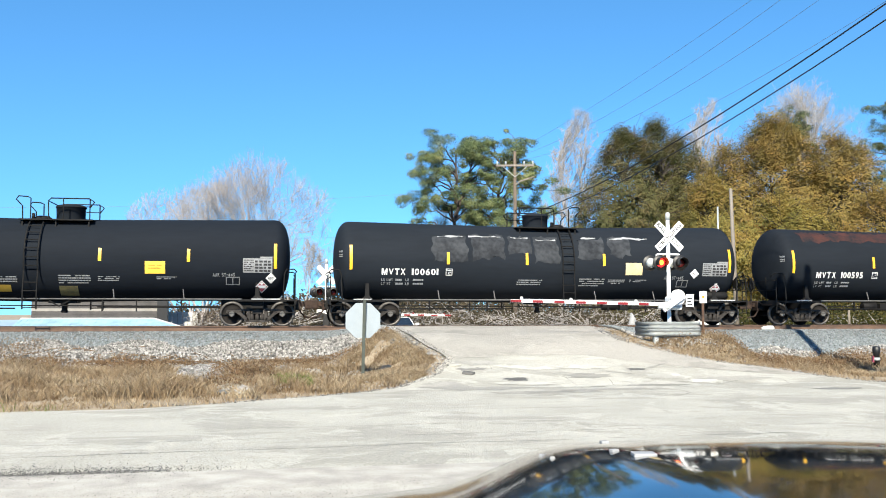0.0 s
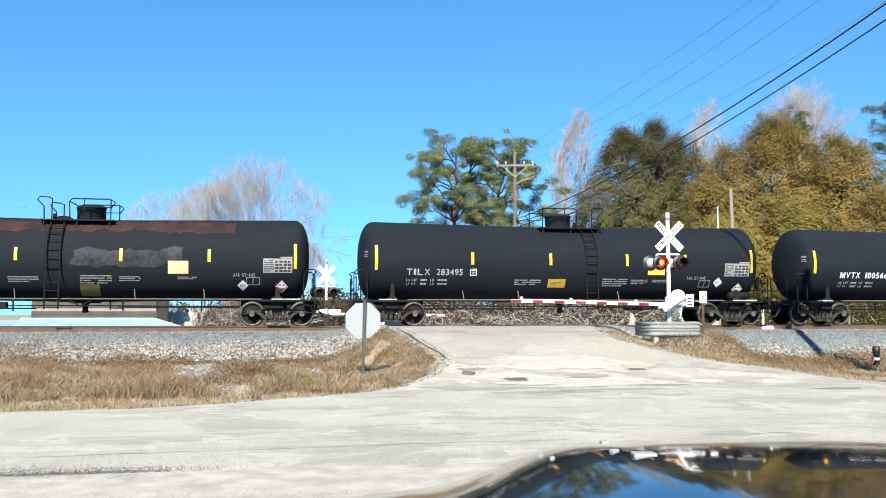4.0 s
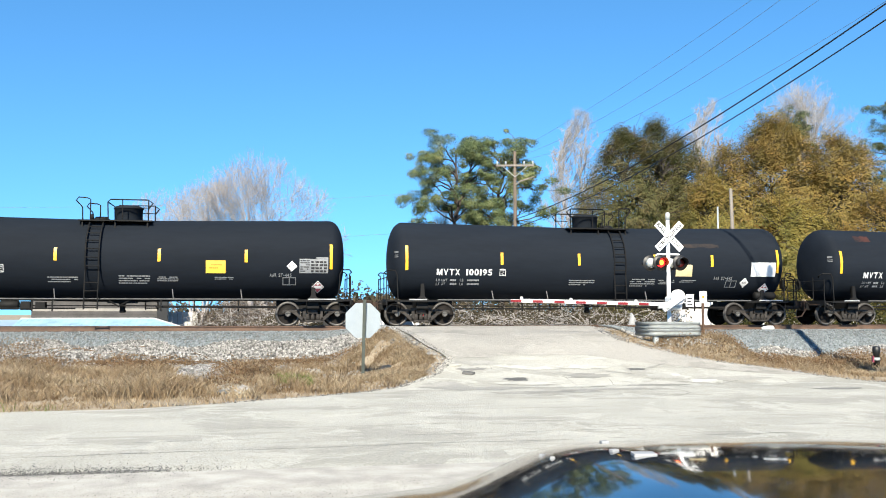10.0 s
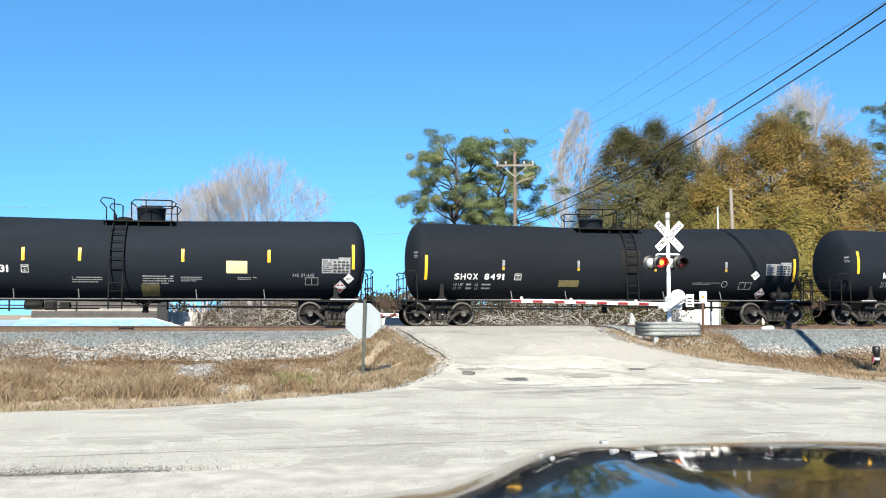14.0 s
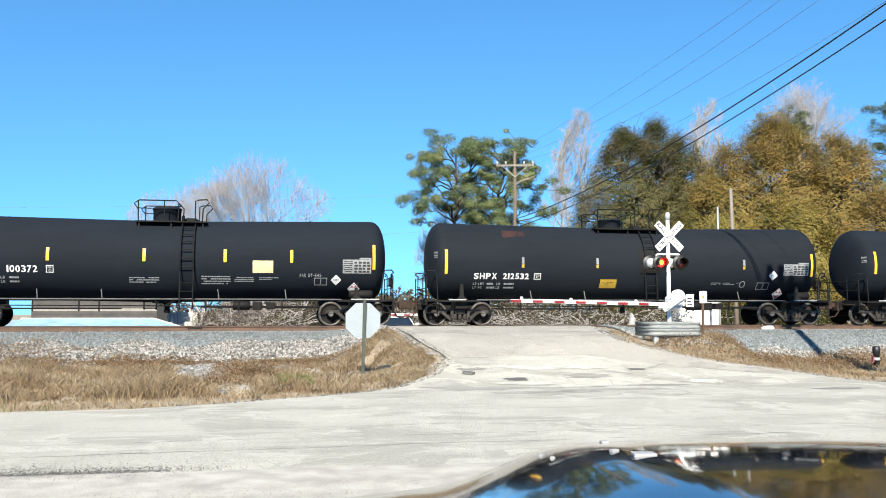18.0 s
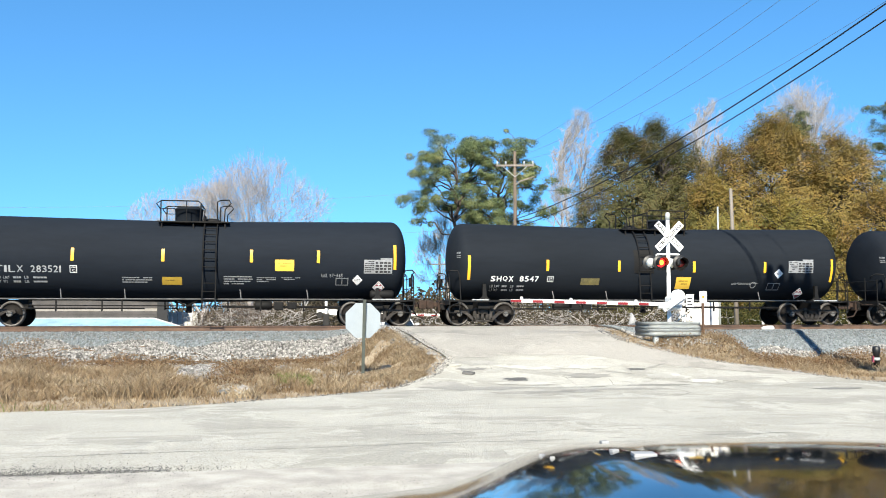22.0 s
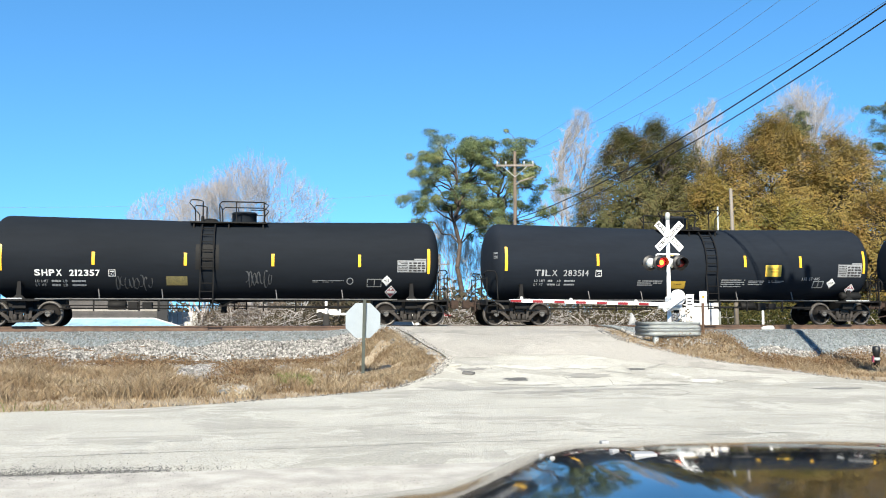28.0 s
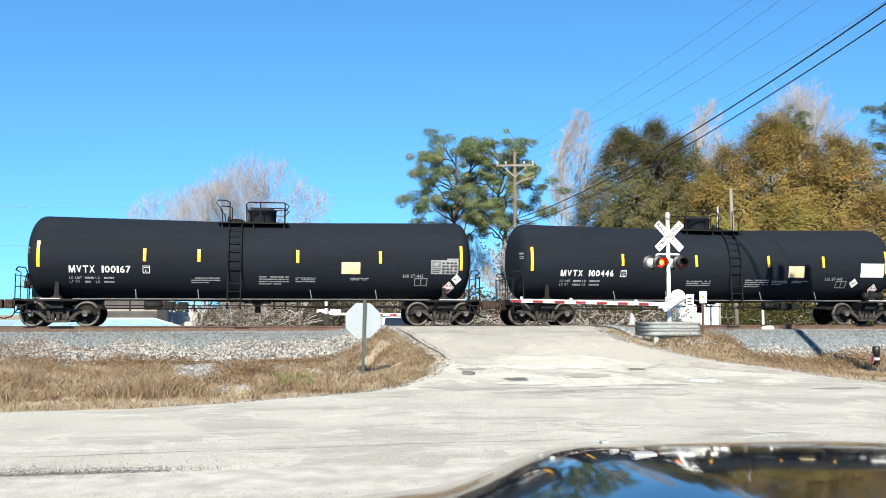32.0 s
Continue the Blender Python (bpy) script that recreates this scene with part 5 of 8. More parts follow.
L_BUSH = leaf_mat("green_bush_leaves", ((0.021, 0.031, 0.008), (0.048, 0.054, 0.012), (0.101, 0.089, 0.021), (0.018, 0.025, 0.008)), 0.75, 0.9)
L_BRUSH = leaf_mat("dead_brush", ((0.077, 0.063, 0.042), (0.119, 0.0945, 0.063), (0.0525, 0.0504, 0.0266), (0.063, 0.0462, 0.0315)))
L_VINE = leaf_mat("grey_brown_vines", ((0.150, 0.120, 0.098), (0.225, 0.190, 0.160), (0.105, 0.085, 0.066), (0.190, 0.140, 0.110)))
L_GRASS = leaf_mat("dry_grass_blades", ((0.338, 0.252, 0.150), (0.440, 0.345, 0.220), (0.236, 0.168, 0.104), (0.490, 0.412, 0.285), (0.171, 0.122, 0.078)), 0.75, 0.85)
L_RUSTY = leaf_mat("rust_brown_weeds", ((0.168, 0.091, 0.0455), (0.231, 0.147, 0.077), (0.112, 0.07, 0.042), (0.28, 0.196, 0.112)))
L_PALE = leaf_mat("pale_shrub_leaves", ((0.252, 0.266, 0.231), (0.35, 0.364, 0.322), (0.182, 0.196, 0.154)))
L_GREEN = leaf_mat("fresh_weed_blades", ((0.112, 0.154, 0.035), (0.168, 0.196, 0.056)))


def quads_mesh(name, cen, size, material, seed, flat=0.5, aspect=1.7, facing=None, along=None):
    """Leaves as bent diamonds; facing: which way each leaf's face leans; along: which way each leaf points."""
    rng = np.random.default_rng(seed)
    n = len(cen)
    a = rng.normal(size=(n, 3))
    a /= np.linalg.norm(a, axis=1)[:, None]
    if along is not None:
        a = along + a * 0.55
        a /= np.linalg.norm(a, axis=1)[:, None] + 1e-9
    b = rng.normal(size=(n, 3))
    b[:, 2] *= flat
    if facing is not None:
        out = facing + rng.normal(size=(n, 3)) * 0.16
        out /= np.linalg.norm(out, axis=1)[:, None] + 1e-9
        a -= out * (a * out).sum(1)[:, None]
        a /= np.linalg.norm(a, axis=1)[:, None] + 1e-9
        b = np.cross(out, a)
    b -= a * (a * b).sum(1)[:, None]
    b /= np.linalg.norm(b, axis=1)[:, None] + 1e-9
    s = size * rng.uniform(0.6, 1.3, n)
    a *= (s * 0.5)[:, None]
    b *= (s * 0.5 / aspect)[:, None]
    bend = np.cross(a, b)
    bend /= np.linalg.norm(bend, axis=1)[:, None] + 1e-9
    v = np.stack([cen - a, cen + b + bend * (s * 0.1)[:, None], cen + a, cen - b + bend * (s * 0.1)[:, None]], 1)
    me = bpy.data.meshes.new(name)
    me.vertices.add(n * 4)
    me.vertices.foreach_set("co", v.reshape(-1))
    me.loops.add(n * 4)
    me.loops.foreach_set("vertex_index", np.arange(n * 4, dtype=np.int32))
    me.polygons.add(n)
    me.polygons.foreach_set("loop_start", np.arange(0, n * 4, 4, dtype=np.int32))
    me.update(calc_edges=True)
    me.materials.append(material)
    return me


def tubes_mesh(name, segs, material, n=4):
    """Tapered limbs from (start, end, radius, end radius)."""
    p0, p1 = np.array([s[0] for s in segs], float), np.array([s[1] for s in segs], float)
    r0, r1 = np.array([s[2] for s in segs]), np.array([s[3] for s in segs])
    d = p1 - p0
    d /= np.linalg.norm(d, axis=1)[:, None] + 1e-9
    up = np.where(np.abs(d[:, 2:3]) > 0.9, np.array([[1.0, 0, 0]]), np.array([[0, 0, 1.0]]))
    u = np.cross(d, up)
    u /= np.linalg.norm(u, axis=1)[:, None]
    w = np.cross(d, u)
    m = len(segs)
    v = np.zeros((m, 2 * n, 3))
    for k in range(n):
        a = 2 * math.pi * k / n
        o = u * math.cos(a) + w * math.sin(a)
        v[:, k] = p0 + o * r0[:, None]
        v[:, n + k] = p1 + o * r1[:, None]
    f = np.array([(k, (k + 1) % n, n + (k + 1) % n, n + k) for k in range(n)])
    f = (f[None] + (np.arange(m) * 2 * n)[:, None, None]).reshape(-1).astype(np.int32)
    me = bpy.data.meshes.new(name)
    me.vertices.add(m * 2 * n)
    me.vertices.foreach_set("co", v.reshape(-1))
    me.loops.add(len(f))
    me.loops.foreach_set("vertex_index", f)
    me.polygons.add(m * n)
    me.polygons.foreach_set("loop_start", np.arange(0, len(f), 4, dtype=np.int32))
    me.polygons.foreach_set("use_smooth", [True] * (m * n))
    me.update(calc_edges=True)
    me.materials.append(material)
    return me


def limb(segs, p, q, r0, r1, rng, n=4, sway=0.12):
    p, q = np.array(p, float), np.array(q, float)
    L = np.linalg.norm(q - p)
    last, lr = p, r0
    for i in range(1, n + 1):
        t = i / n
        pt = p + (q - p) * t + (rng.normal(size=3) * sway * L * 0.5 * t * (1 - t) * 2 if i < n else 0)
        pt[2] += 0.10 * L * math.sin(t * math.pi) * (1 if q[2] > p[2] else 0.3)
        r = r0 + (r1 - r0) * t
        segs.append((last, pt, lr, r))
        last, lr = pt, r


def leafy_tree(name, x, y, height, width, material, label, seed, clumps=150, leaves=60000, size=0.15, trunk_r=0.26, bark=None, low=0.06, depth=None):
    """A broad-leaved tree: trunk, limbs to every spray, and sprays of leaves that lean outwards, with gaps between them."""
    rng = np.random.default_rng(seed)
    z0 = ground_z(x, y) - 0.1
    t = empty(name, pose(x, y, z0), label, "tree", "trees behind the track")
    depth = depth or width
    segs, cen, rad, out = [], [], [], []
    th = height * 0.82
    limb(segs, (0, 0, 0), (rng.normal() * 0.5, 0, th), trunk_r, trunk_r * 0.2, rng, 9, 0.07)
    spine = [np.zeros(3)] + [q[1] for q in segs]
    crown0 = height * low
    lobes = [(rng.uniform(0, 6.28), rng.uniform(0.1, 1.0), rng.uniform(0.10, 0.30)) for _ in range(9)]
    for k in range(clumps):
        h = rng.random() ** 0.8
        zc = crown0 + (height - crown0) * h
        prof = math.sin(math.pi * min(1, 0.14 + 0.86 * h)) ** 0.55
        a, rr = rng.uniform(0, 2 * math.pi), math.sqrt(rng.uniform(0.22, 1.0))
        for la, lh, lw in lobes:                       # uneven bulges
            rr *= 1 + lw * math.exp(-3 * (1 - math.cos(a - la)) - 18 * (h - lh) ** 2)
        c = np.array((math.cos(a) * rr * prof * width / 2, math.sin(a) * rr * prof * depth / 2, zc - 0.3 * rr * prof))
        cen.append(c)
        rad.append(rng.uniform(0.45, 1.3) * width / 10.5)
        o = c - np.array((0, 0, crown0 + (height - crown0) * 0.42))
        out.append(o / (np.linalg.norm(o) + 1e-9) + np.array((0, 0, 0.25)))
        i = max(1, min(len(spine) - 2, int((zc / th - 0.18) * len(spine))))
        limb(segs, spine[i], c, trunk_r * 0.20, 0.014, rng, 3, 0.15)
        for _ in range(2):
            limb(segs, c, c + rng.normal(size=3) * rad[-1] * 0.9 + o / (np.linalg.norm(o) + 1e-9) * 0.5, 0.018, 0.007, rng, 2, 0.2)
    cen, rad, out = np.array(cen), np.array(rad), np.array(out)
    out /= np.linalg.norm(out, axis=1)[:, None]
    pick = rng.choice(clumps, leaves, p=rad ** 2 / (rad ** 2).sum())
    off = rng.normal(size=(leaves, 3))
    off /= np.maximum(1.0, np.linalg.norm(off, axis=1) / 2.2)[:, None]
    off *= np.array((1.0, 1.0, 1.1))
    pts = cen[pick] + off * 0.60 * rad[pick][:, None]
    part_of("trunk", tubes_mesh("trunk", segs, bark or M_BARK, 6), None, t)
    part_of("crown", quads_mesh("crown", pts, size, material, seed + 1, facing=out[pick] + off * 0.22), None, t)
    return t


def pine_tree(x, y, height, width, label, seed, low=0.45, limbs=30, lean=0.0, needles=330, fork=True, leaf=None):
    """A tall pine: bare trunk, crooked rising limbs, and rounded puffs of needles at their ends."""
    rng = np.random.default_rng(seed)
    t = empty("pine_tree", pose(x, y, ground_z(x, y) - 0.1), label, "tree", "trees behind the track")
    segs = []
    limb(segs, (0, 0, 0), (lean, 0, height * 0.93), 0.25, 0.05, rng, 10, 0.06)
    spine = [np.zeros(3)] + [q[1] for q in segs]
    if fork:
        mark = len(segs)
        limb(segs, spine[6], (lean + width * 0.2, 0.3, height * 0.9), 0.14, 0.04, rng, 5, 0.10)
        second = [q[1] for q in segs[mark:]]
    puffs, rads, ups = [], [], []

    def tuft(c, r, way):
        puffs.append(c)
        rads.append(r)
        ups.append(way)

    c0 = height * low
    for k in range(limbs):
        h = (k + rng.uniform(0.0, 0.9)) / limbs
        zc = c0 + (height - c0) * h
        reach = width / 2 * math.sqrt(max(0.06, 1 - ((h - 0.38) / 0.66) ** 2)) * rng.uniform(0.72, 1.06)
        a = k * 2.39996 + rng.uniform(-0.5, 0.5)
        tip = np.array((lean * zc / height + math.cos(a) * reach, math.sin(a) * reach * 0.85, zc - 0.25))
        src = second if fork and math.cos(a) > 0.25 and h > 0.35 else spine
        base = min(src[1:-1], key=lambda q: abs(q[2] - (zc - 0.16 * height * (0.4 + 0.6 * reach / width))))
        mark = len(segs)
        limb(segs, base, tip, 0.075, 0.028, rng, 5, 0.22)
        nodes = [q[1] for q in segs[mark:]]
        way = tip - base
        way /= np.linalg.norm(way)
        tuft(tip, rng.uniform(0.55, 0.92), way)
        for _ in range(rng.integers(3, 6)):
            p = nodes[rng.integers(2, 5)]
            q = p + way * rng.uniform(0.1, 0.6) + rng.normal(size=3) * (0.85, 0.8, 0.42) + (0, 0, 0.15)
            limb(segs, p, q, 0.026, 0.012, rng, 2, 0.2)
            tuft(q, rng.uniform(0.34, 0.74), way)
    puffs, rads, ups = np.array(puffs), np.array(rads), np.array(ups)
    n = needles * len(puffs)
    stretch = rng.uniform(0.75, 1.3, (len(puffs), 3)) * np.array((1.0, 1.0, 0.68))
    pick = rng.choice(len(puffs), n, p=rads ** 2 / (rads ** 2).sum())
    way = rng.normal(size=(n, 3)) + np.array((0, 0, 0.35)) + ups[pick] * 0.3
    way /= np.linalg.norm(way, axis=1)[:, None]
    pts = puffs[pick] + (way * (rng.uniform(0.3, 1.0, n) ** 0.6)[:, None] + np.clip(rng.normal(size=(n, 3)), -2, 2) * 0.10) * rads[pick][:, None] * stretch[pick]
    part_of("trunk", tubes_mesh("trunk", segs, M_PINEBARK, 6), None, t)
    part_of("crown", quads_mesh("crown", pts, 0.140, leaf or L_PINE, seed + 1, aspect=2.4, facing=way * 0.9 + np.array((0, 0, 0.4))), None, t)
    return t


def twig_tree(name, x, y, height, width, label, seed, material, levels=8, stems=3, trunk_r=0.2, thin=0.008, spread_=0.55, side=2, depth=None, bole=1.0, crown_low=0.3, dome=False):
    """A leafless tree that forks again and again, down to fine twigs; scaled to its height and width."""
    rng = np.random.default_rng(seed)
    z0 = ground_z(x, y) - 0.1
    t = empty(name, pose(x, y, z0), label, "tree", "trees behind the track")
    depth = depth or width
    P, Q, A, Bq = [], [], [], []
    level = []
    for k in range(stems):
        a = 2 * math.pi * (k + rng.uniform(-0.3, 0.3)) / stems
        e = 0.0 if stems == 1 else rng.uniform(0.15, 0.55)
        level.append((np.zeros(3), np.array((math.sin(e) * math.cos(a), math.sin(e) * math.sin(a), math.cos(e))), bole, trunk_r))
    for lv in range(levels):
        nxt = []
        for p, d, L, r in level:
            q = p
            n = 3 if lv < 3 else 2
            for i in range(n):
                d = d + rng.normal(size=3) * 0.10
                d /= np.linalg.norm(d)
                q2 = q + d * L / n
                r2 = max(thin * 0.6, r * (1 - 0.28 / n))
                P.append(q), Q.append(q2), A.append(r), Bq.append(r2)
                q, r = q2, r2
                if lv >= levels - 4:
                    for _ in range(side):
                        w = d + rng.normal(size=3) * 0.6 + (0, 0, 0.12)
                        w /= np.linalg.norm(w)
                        l2 = 0.16 * rng.uniform(0.5, 1.4)
                        m = q + w * l2
                        P.append(q), Q.append(m), A.append(thin), Bq.append(thin * 0.8)
                        w2 = w + rng.normal(size=3) * 0.35
                        P.append(m), Q.append(m + w2 / np.linalg.norm(w2) * l2 * 0.8), A.append(thin * 0.8), Bq.append(thin * 0.5)
            kids = 2 if rng.random() < 0.68 else 3
            for k in range(kids):
                w = d + rng.normal(size=3) * spread_ + np.array((0, 0, 0.13))
                w /= np.linalg.norm(w)
                nxt.append((q, w, (1.0 if lv == 0 else L) * rng.uniform(0.70, 0.92), max(thin, r * rng.uniform(0.55, 0.76))))
        level = nxt
    P, Q, A, Bq = np.array(P), np.array(Q), np.array(A), np.array(Bq)
    lo, hi = np.percentile(Q, 0.7, axis=0), np.percentile(Q, 99.3, axis=0)
    k = np.array((width / (hi[0] - lo[0]), depth / (hi[1] - lo[1]), height / hi[2]))
    shift = np.array((-(lo[0] + hi[0]) / 2, -(lo[1] + hi[1]) / 2, 0))
    bow = lambda v: (v + shift * np.clip(v[:, 2:3] / hi[2], 0, 1)) * k
    P, Q = bow(P), bow(Q)
    cx = (P[:, 0] / (width * 0.5)) ** 2 + (P[:, 1] / (depth * 0.5)) ** 2
    up = np.maximum(0, P[:, 2] - height * crown_low) / (height * (1 - crown_low))
    lump = 1 + 0.16 * np.sin(P[:, 0] * 5.1 / width * 2 + seed) * np.cos(P[:, 2] * 9.0 / height)
    keep = (cx + up ** 2 < lump) | (A > thin * 4)               # the crown is rounded off
    if dome:
        P, Q, A, Bq = P[keep], Q[keep], A[keep], Bq[keep]
    big = A > thin * 2.2
    part_of("trunk", tubes_mesh("trunk", list(zip(P[big], Q[big], A[big], Bq[big])), material, 6), None, t)
    part_of("crown", tubes_mesh("crown", list(zip(P[~big], Q[~big], A[~big], Bq[~big])), material, 3), None, t, "fine bare twigs")
    return t


def spire_tree(name, x, y, height, width, label, seed, material, clumps=110, twigs=34, low=0.18, trunk_r=0.22, stems=3, top=1.0, thin=0.009, depth=None):
    """A tall leafless tree: slender stems, limbs, and sprays of fine twigs along them."""
    rng = np.random.default_rng(seed)
    z0 = ground_z(x, y) - 0.1
    t = empty(name, pose(x, y, z0), label, "tree", "trees behind the track")
    depth = depth or width
    segs, fine, spines = [], [], []
    for k in range(stems):
        a = 2 * math.pi * k / stems + rng.uniform(-0.4, 0.4)
        lean = width * (0.05 + 0.11 * (k % 3)) if stems > 1 else 0.0
        mark = len(segs)
        limb(segs, (0.1 * math.cos(a), 0.1 * math.sin(a), 0), (lean * math.cos(a), lean * math.sin(a), height * 0.72), trunk_r, trunk_r * 0.22, rng, 8, 0.10)
        spines.append([s_[1] for s_ in segs[mark:]])
    for k in range(clumps):
        h = rng.random() ** 0.8
        zc = height * (low + (0.93 - low) * h)
        prof = math.sqrt(max(0.02, 1 - (max(0.0, h - 0.22) / 0.80) ** 2)) * (0.55 + 0.45 * min(1, h / 0.3)) * (1 - (1 - top) * h)
        a, rr = rng.uniform(0, 2 * math.pi), math.sqrt(rng.uniform(0.1, 1.0))
        c = np.array((math.cos(a) * rr * prof * width / 2, math.sin(a) * rr * prof * depth / 2, zc))
        sp = min(spines, key=lambda q: np.linalg.norm(q[4] - c))
        i = max(0, min(len(sp) - 1, int((zc / (height * 0.72) - 0.32) * len(sp))))
        mark = len(segs)
        limb(segs, sp[i], c, 0.05 * trunk_r / 0.22, 0.016, rng, 4, 0.16)
        nodes = [s_[1] for s_ in segs[mark:]]
        out = c - np.array((0, 0, height * 0.35))
        out /= np.linalg.norm(out)
        for _ in range(twigs):
            p = nodes[rng.integers(1, 4)] + rng.normal(size=3) * 0.05
            d = out * 0.75 + rng.normal(size=3) * 0.7 + (0, 0, 0.35)
            d /= np.linalg.norm(d)
            L = rng.uniform(0.4, 1.25) * max(width, 6) / 11
            q = p + d * L * 0.5
            d2 = d + rng.normal(size=3) * 0.3
            fine.append((p, q, thin * 1.3, thin))
            fine.append((q, q + d2 * L * 0.5, thin, thin * 0.6))
            d3 = d + rng.normal(size=3) * 0.6
            fine.append((q, q + d3 / np.linalg.norm(d3) * L * 0.4, thin, thin * 0.6))
    part_of("trunk", tubes_mesh("trunk", segs, material, 6), None, t)
    part_of("crown", tubes_mesh("crown", fine, material, 3), None, t, "fine bare twigs")
    return t


def tree_row():
    twig_tree("bare_tree", -7.8, 22.7, 12.0, 12.6, "pale leafless tree with a broad dome of twigs", 17, M_GREYTWIG, 8, 6, 0.19, 0.0080, 0.40, 1, bole=1.5, dome=True)
    twig_tree("bare_tree", -11.7, 23.6, 11.7, 11.0, "pale leafless tree with spreading twigs", 22, M_GREYTWIG, 8, 4, 0.14, 0.0070, 0.46, 1, bole=1.2, dome=True)
    spire_tree("bare_tree", 21.4, 45, 22.0, 8.0, "tall thin pale leafless tree", 5, M_PALEBARK, 135, 24, 0.2, 0.11, 5, 0.72, 0.0085)
    spire_tree("bare_tree", 18.9, 44, 18.0, 4.6, "thin pale leafless tree", 6, M_PALEBARK, 60, 26, 0.2, 0.09, 2, 0.8, 0.0085)
    spire_tree("bare_tree", 47.2, 50, 26.8, 16.0, "tall grey leafless tree behind others", 8, M_PALEBARK, 240, 28, 0.3, 0.2, 4, 0.9, 0.0085)
    spire_tree("bare_tree", 37.5, 52, 25.6, 8.6, "tall grey leafless tree behind others", 9, M_PALEBARK, 90, 32, 0.4, 0.2, 2, 0.8, 0.0085)
    twig_tree("bare_tree", 8.6, 41, 10.5, 6.5, "grey leafless tree among brush", 12, M_PALEBARK, 7, 3, 0.15, 0.011, 0.45, 2, bole=1.2)
    twig_tree("bare_tree", 11.2, 30, 8.0, 4.6, "grey leafless tree among brush", 14, M_PALEBARK, 7, 3, 0.12, 0.010, 0.45, 2, bole=1.2)
    twig_tree("bare_tree", -4.9, 33, 8.2, 6.0, "small leafless tree beside the far road", 15, M_PALEBARK, 7, 2, 0.12, 0.010, 0.45, 2, bole=1.2)
    pine_tree(8.3, 36.9, 16.0, 7.6, "tall green pine with a bare trunk", 21, 0.58, 27, -0.3, 420)
    pine_tree(11.7, 36.6, 16.4, 7.0, "tall green pine with a bare trunk", 26, 0.52, 28, 0.2, 420)
    pine_tree(46.6, 33.4, 20.0, 8.6, "green pine at the edge of the woods", 23, 0.14, 50, 0.0, 300, False, L_DEEP)
    pine_tree(38.5, 37.5, 19.8, 5.2, "green pine behind autumn trees", 24, 0.3, 40, 0.0, 280, False, L_DEEP)
    for k, (x, y, h, w, m_, lab, lf) in enumerate((
            (22.9, 38.0, 17.4, 7.2, L_OLIVE, "olive and brown oak behind the tracks", 52000),
            (25.4, 37.0, 18.0, 7.0, L_OLIVE, "olive and brown oak behind the tracks", 40000),
            (28.0, 38.5, 17.2, 7.0, L_OLIVE, "olive and brown oak behind the tracks", 36000),
            (27.4, 31.0, 12.4, 6.6, L_GOLD, "golden autumn tree behind the tracks", 32000),
            (29.4, 32.2, 15.0, 8.2, L_ORANGE, "orange and gold autumn tree behind the tracks", 44000),
            (33.2, 31.6, 17.5, 8.6, L_ORANGE, "tall orange autumn tree behind the tracks", 52000),
            (37.4, 29.6, 15.9, 8.2, L_ORANGE, "orange and gold autumn tree behind the tracks", 44000),
            (37.4, 24.6, 10.6, 6.2, L_ORANGE, "small orange autumn tree behind the tracks", 22000),
            (31.4, 27.5, 10.6, 7.0, L_GOLD, "golden autumn tree behind the tracks", 30000),
            (22.0, 33.0, 9.0, 5.0, L_OLIVE, "low olive tree behind the tracks", 22000),
            (30.5, 44.0, 14.0, 8.0, L_OLIVE, "olive tree in the woods behind", 24000),
            (42.0, 40.0, 14.0, 8.0, L_OLIVE, "olive tree in the woods behind", 24000))):
        leafy_tree("oak_tree" if m_ is L_OLIVE else "autumn_tree", x, y, h, w, m_, lab, 31 + k, 230, int(lf * 1.5), 0.175, 0.26, M_BARK)


def brush(name, spans, material, label, n, size, seed, twigs=0, category="brush"):
    """Low scrub in spans of (x0, x1, y0, y1, height)."""
    rng = np.random.default_rng(seed)
    area = np.array([(b - a) * (d - c) * h for a, b, c, d, h in spans])
    pick = rng.choice(len(spans), n, p=area / area.sum())
    S = np.array(spans)[pick]
    x, y = rng.uniform(S[:, 0], S[:, 1]), rng.uniform(S[:, 2], S[:, 3])
    top = np.array([S[i, 4] * (0.55 + 0.75 * (0.5 + noise2(x[i], y[i], 0.45, seed))) for i in range(n)])
    z = np.array([ground_z(a, b) for a, b in zip(x, y)]) + top * rng.random(n) ** 0.8
    ob = part_of(name, quads_mesh(name, np.stack([x, y, z], 1), size, material, seed), None)
    tagged(ob, label, category, kind="stuff")
    if twigs:
        segs = []
        for i in range(twigs):
            j = rng.integers(0, n)
            p = np.array((x[j], y[j], ground_z(x[j], y[j]) + top[j] * rng.uniform(0.1, 0.8)))
            d = rng.normal(size=3) * (1, 0.6, 0.45)
            L = rng.uniform(0.5, 1.8)
            limb(segs, p, p + d / np.linalg.norm(d) * L, rng.uniform(0.010, 0.028), 0.006, rng, 3, 0.3)
        tw = part_of(name + "_twigs", tubes_mesh(name + "_twigs", segs, M_PALEBARK, 4), None)
        tagged(tw, "tangle of pale dead branches", "brush", kind="stuff")
    return ob


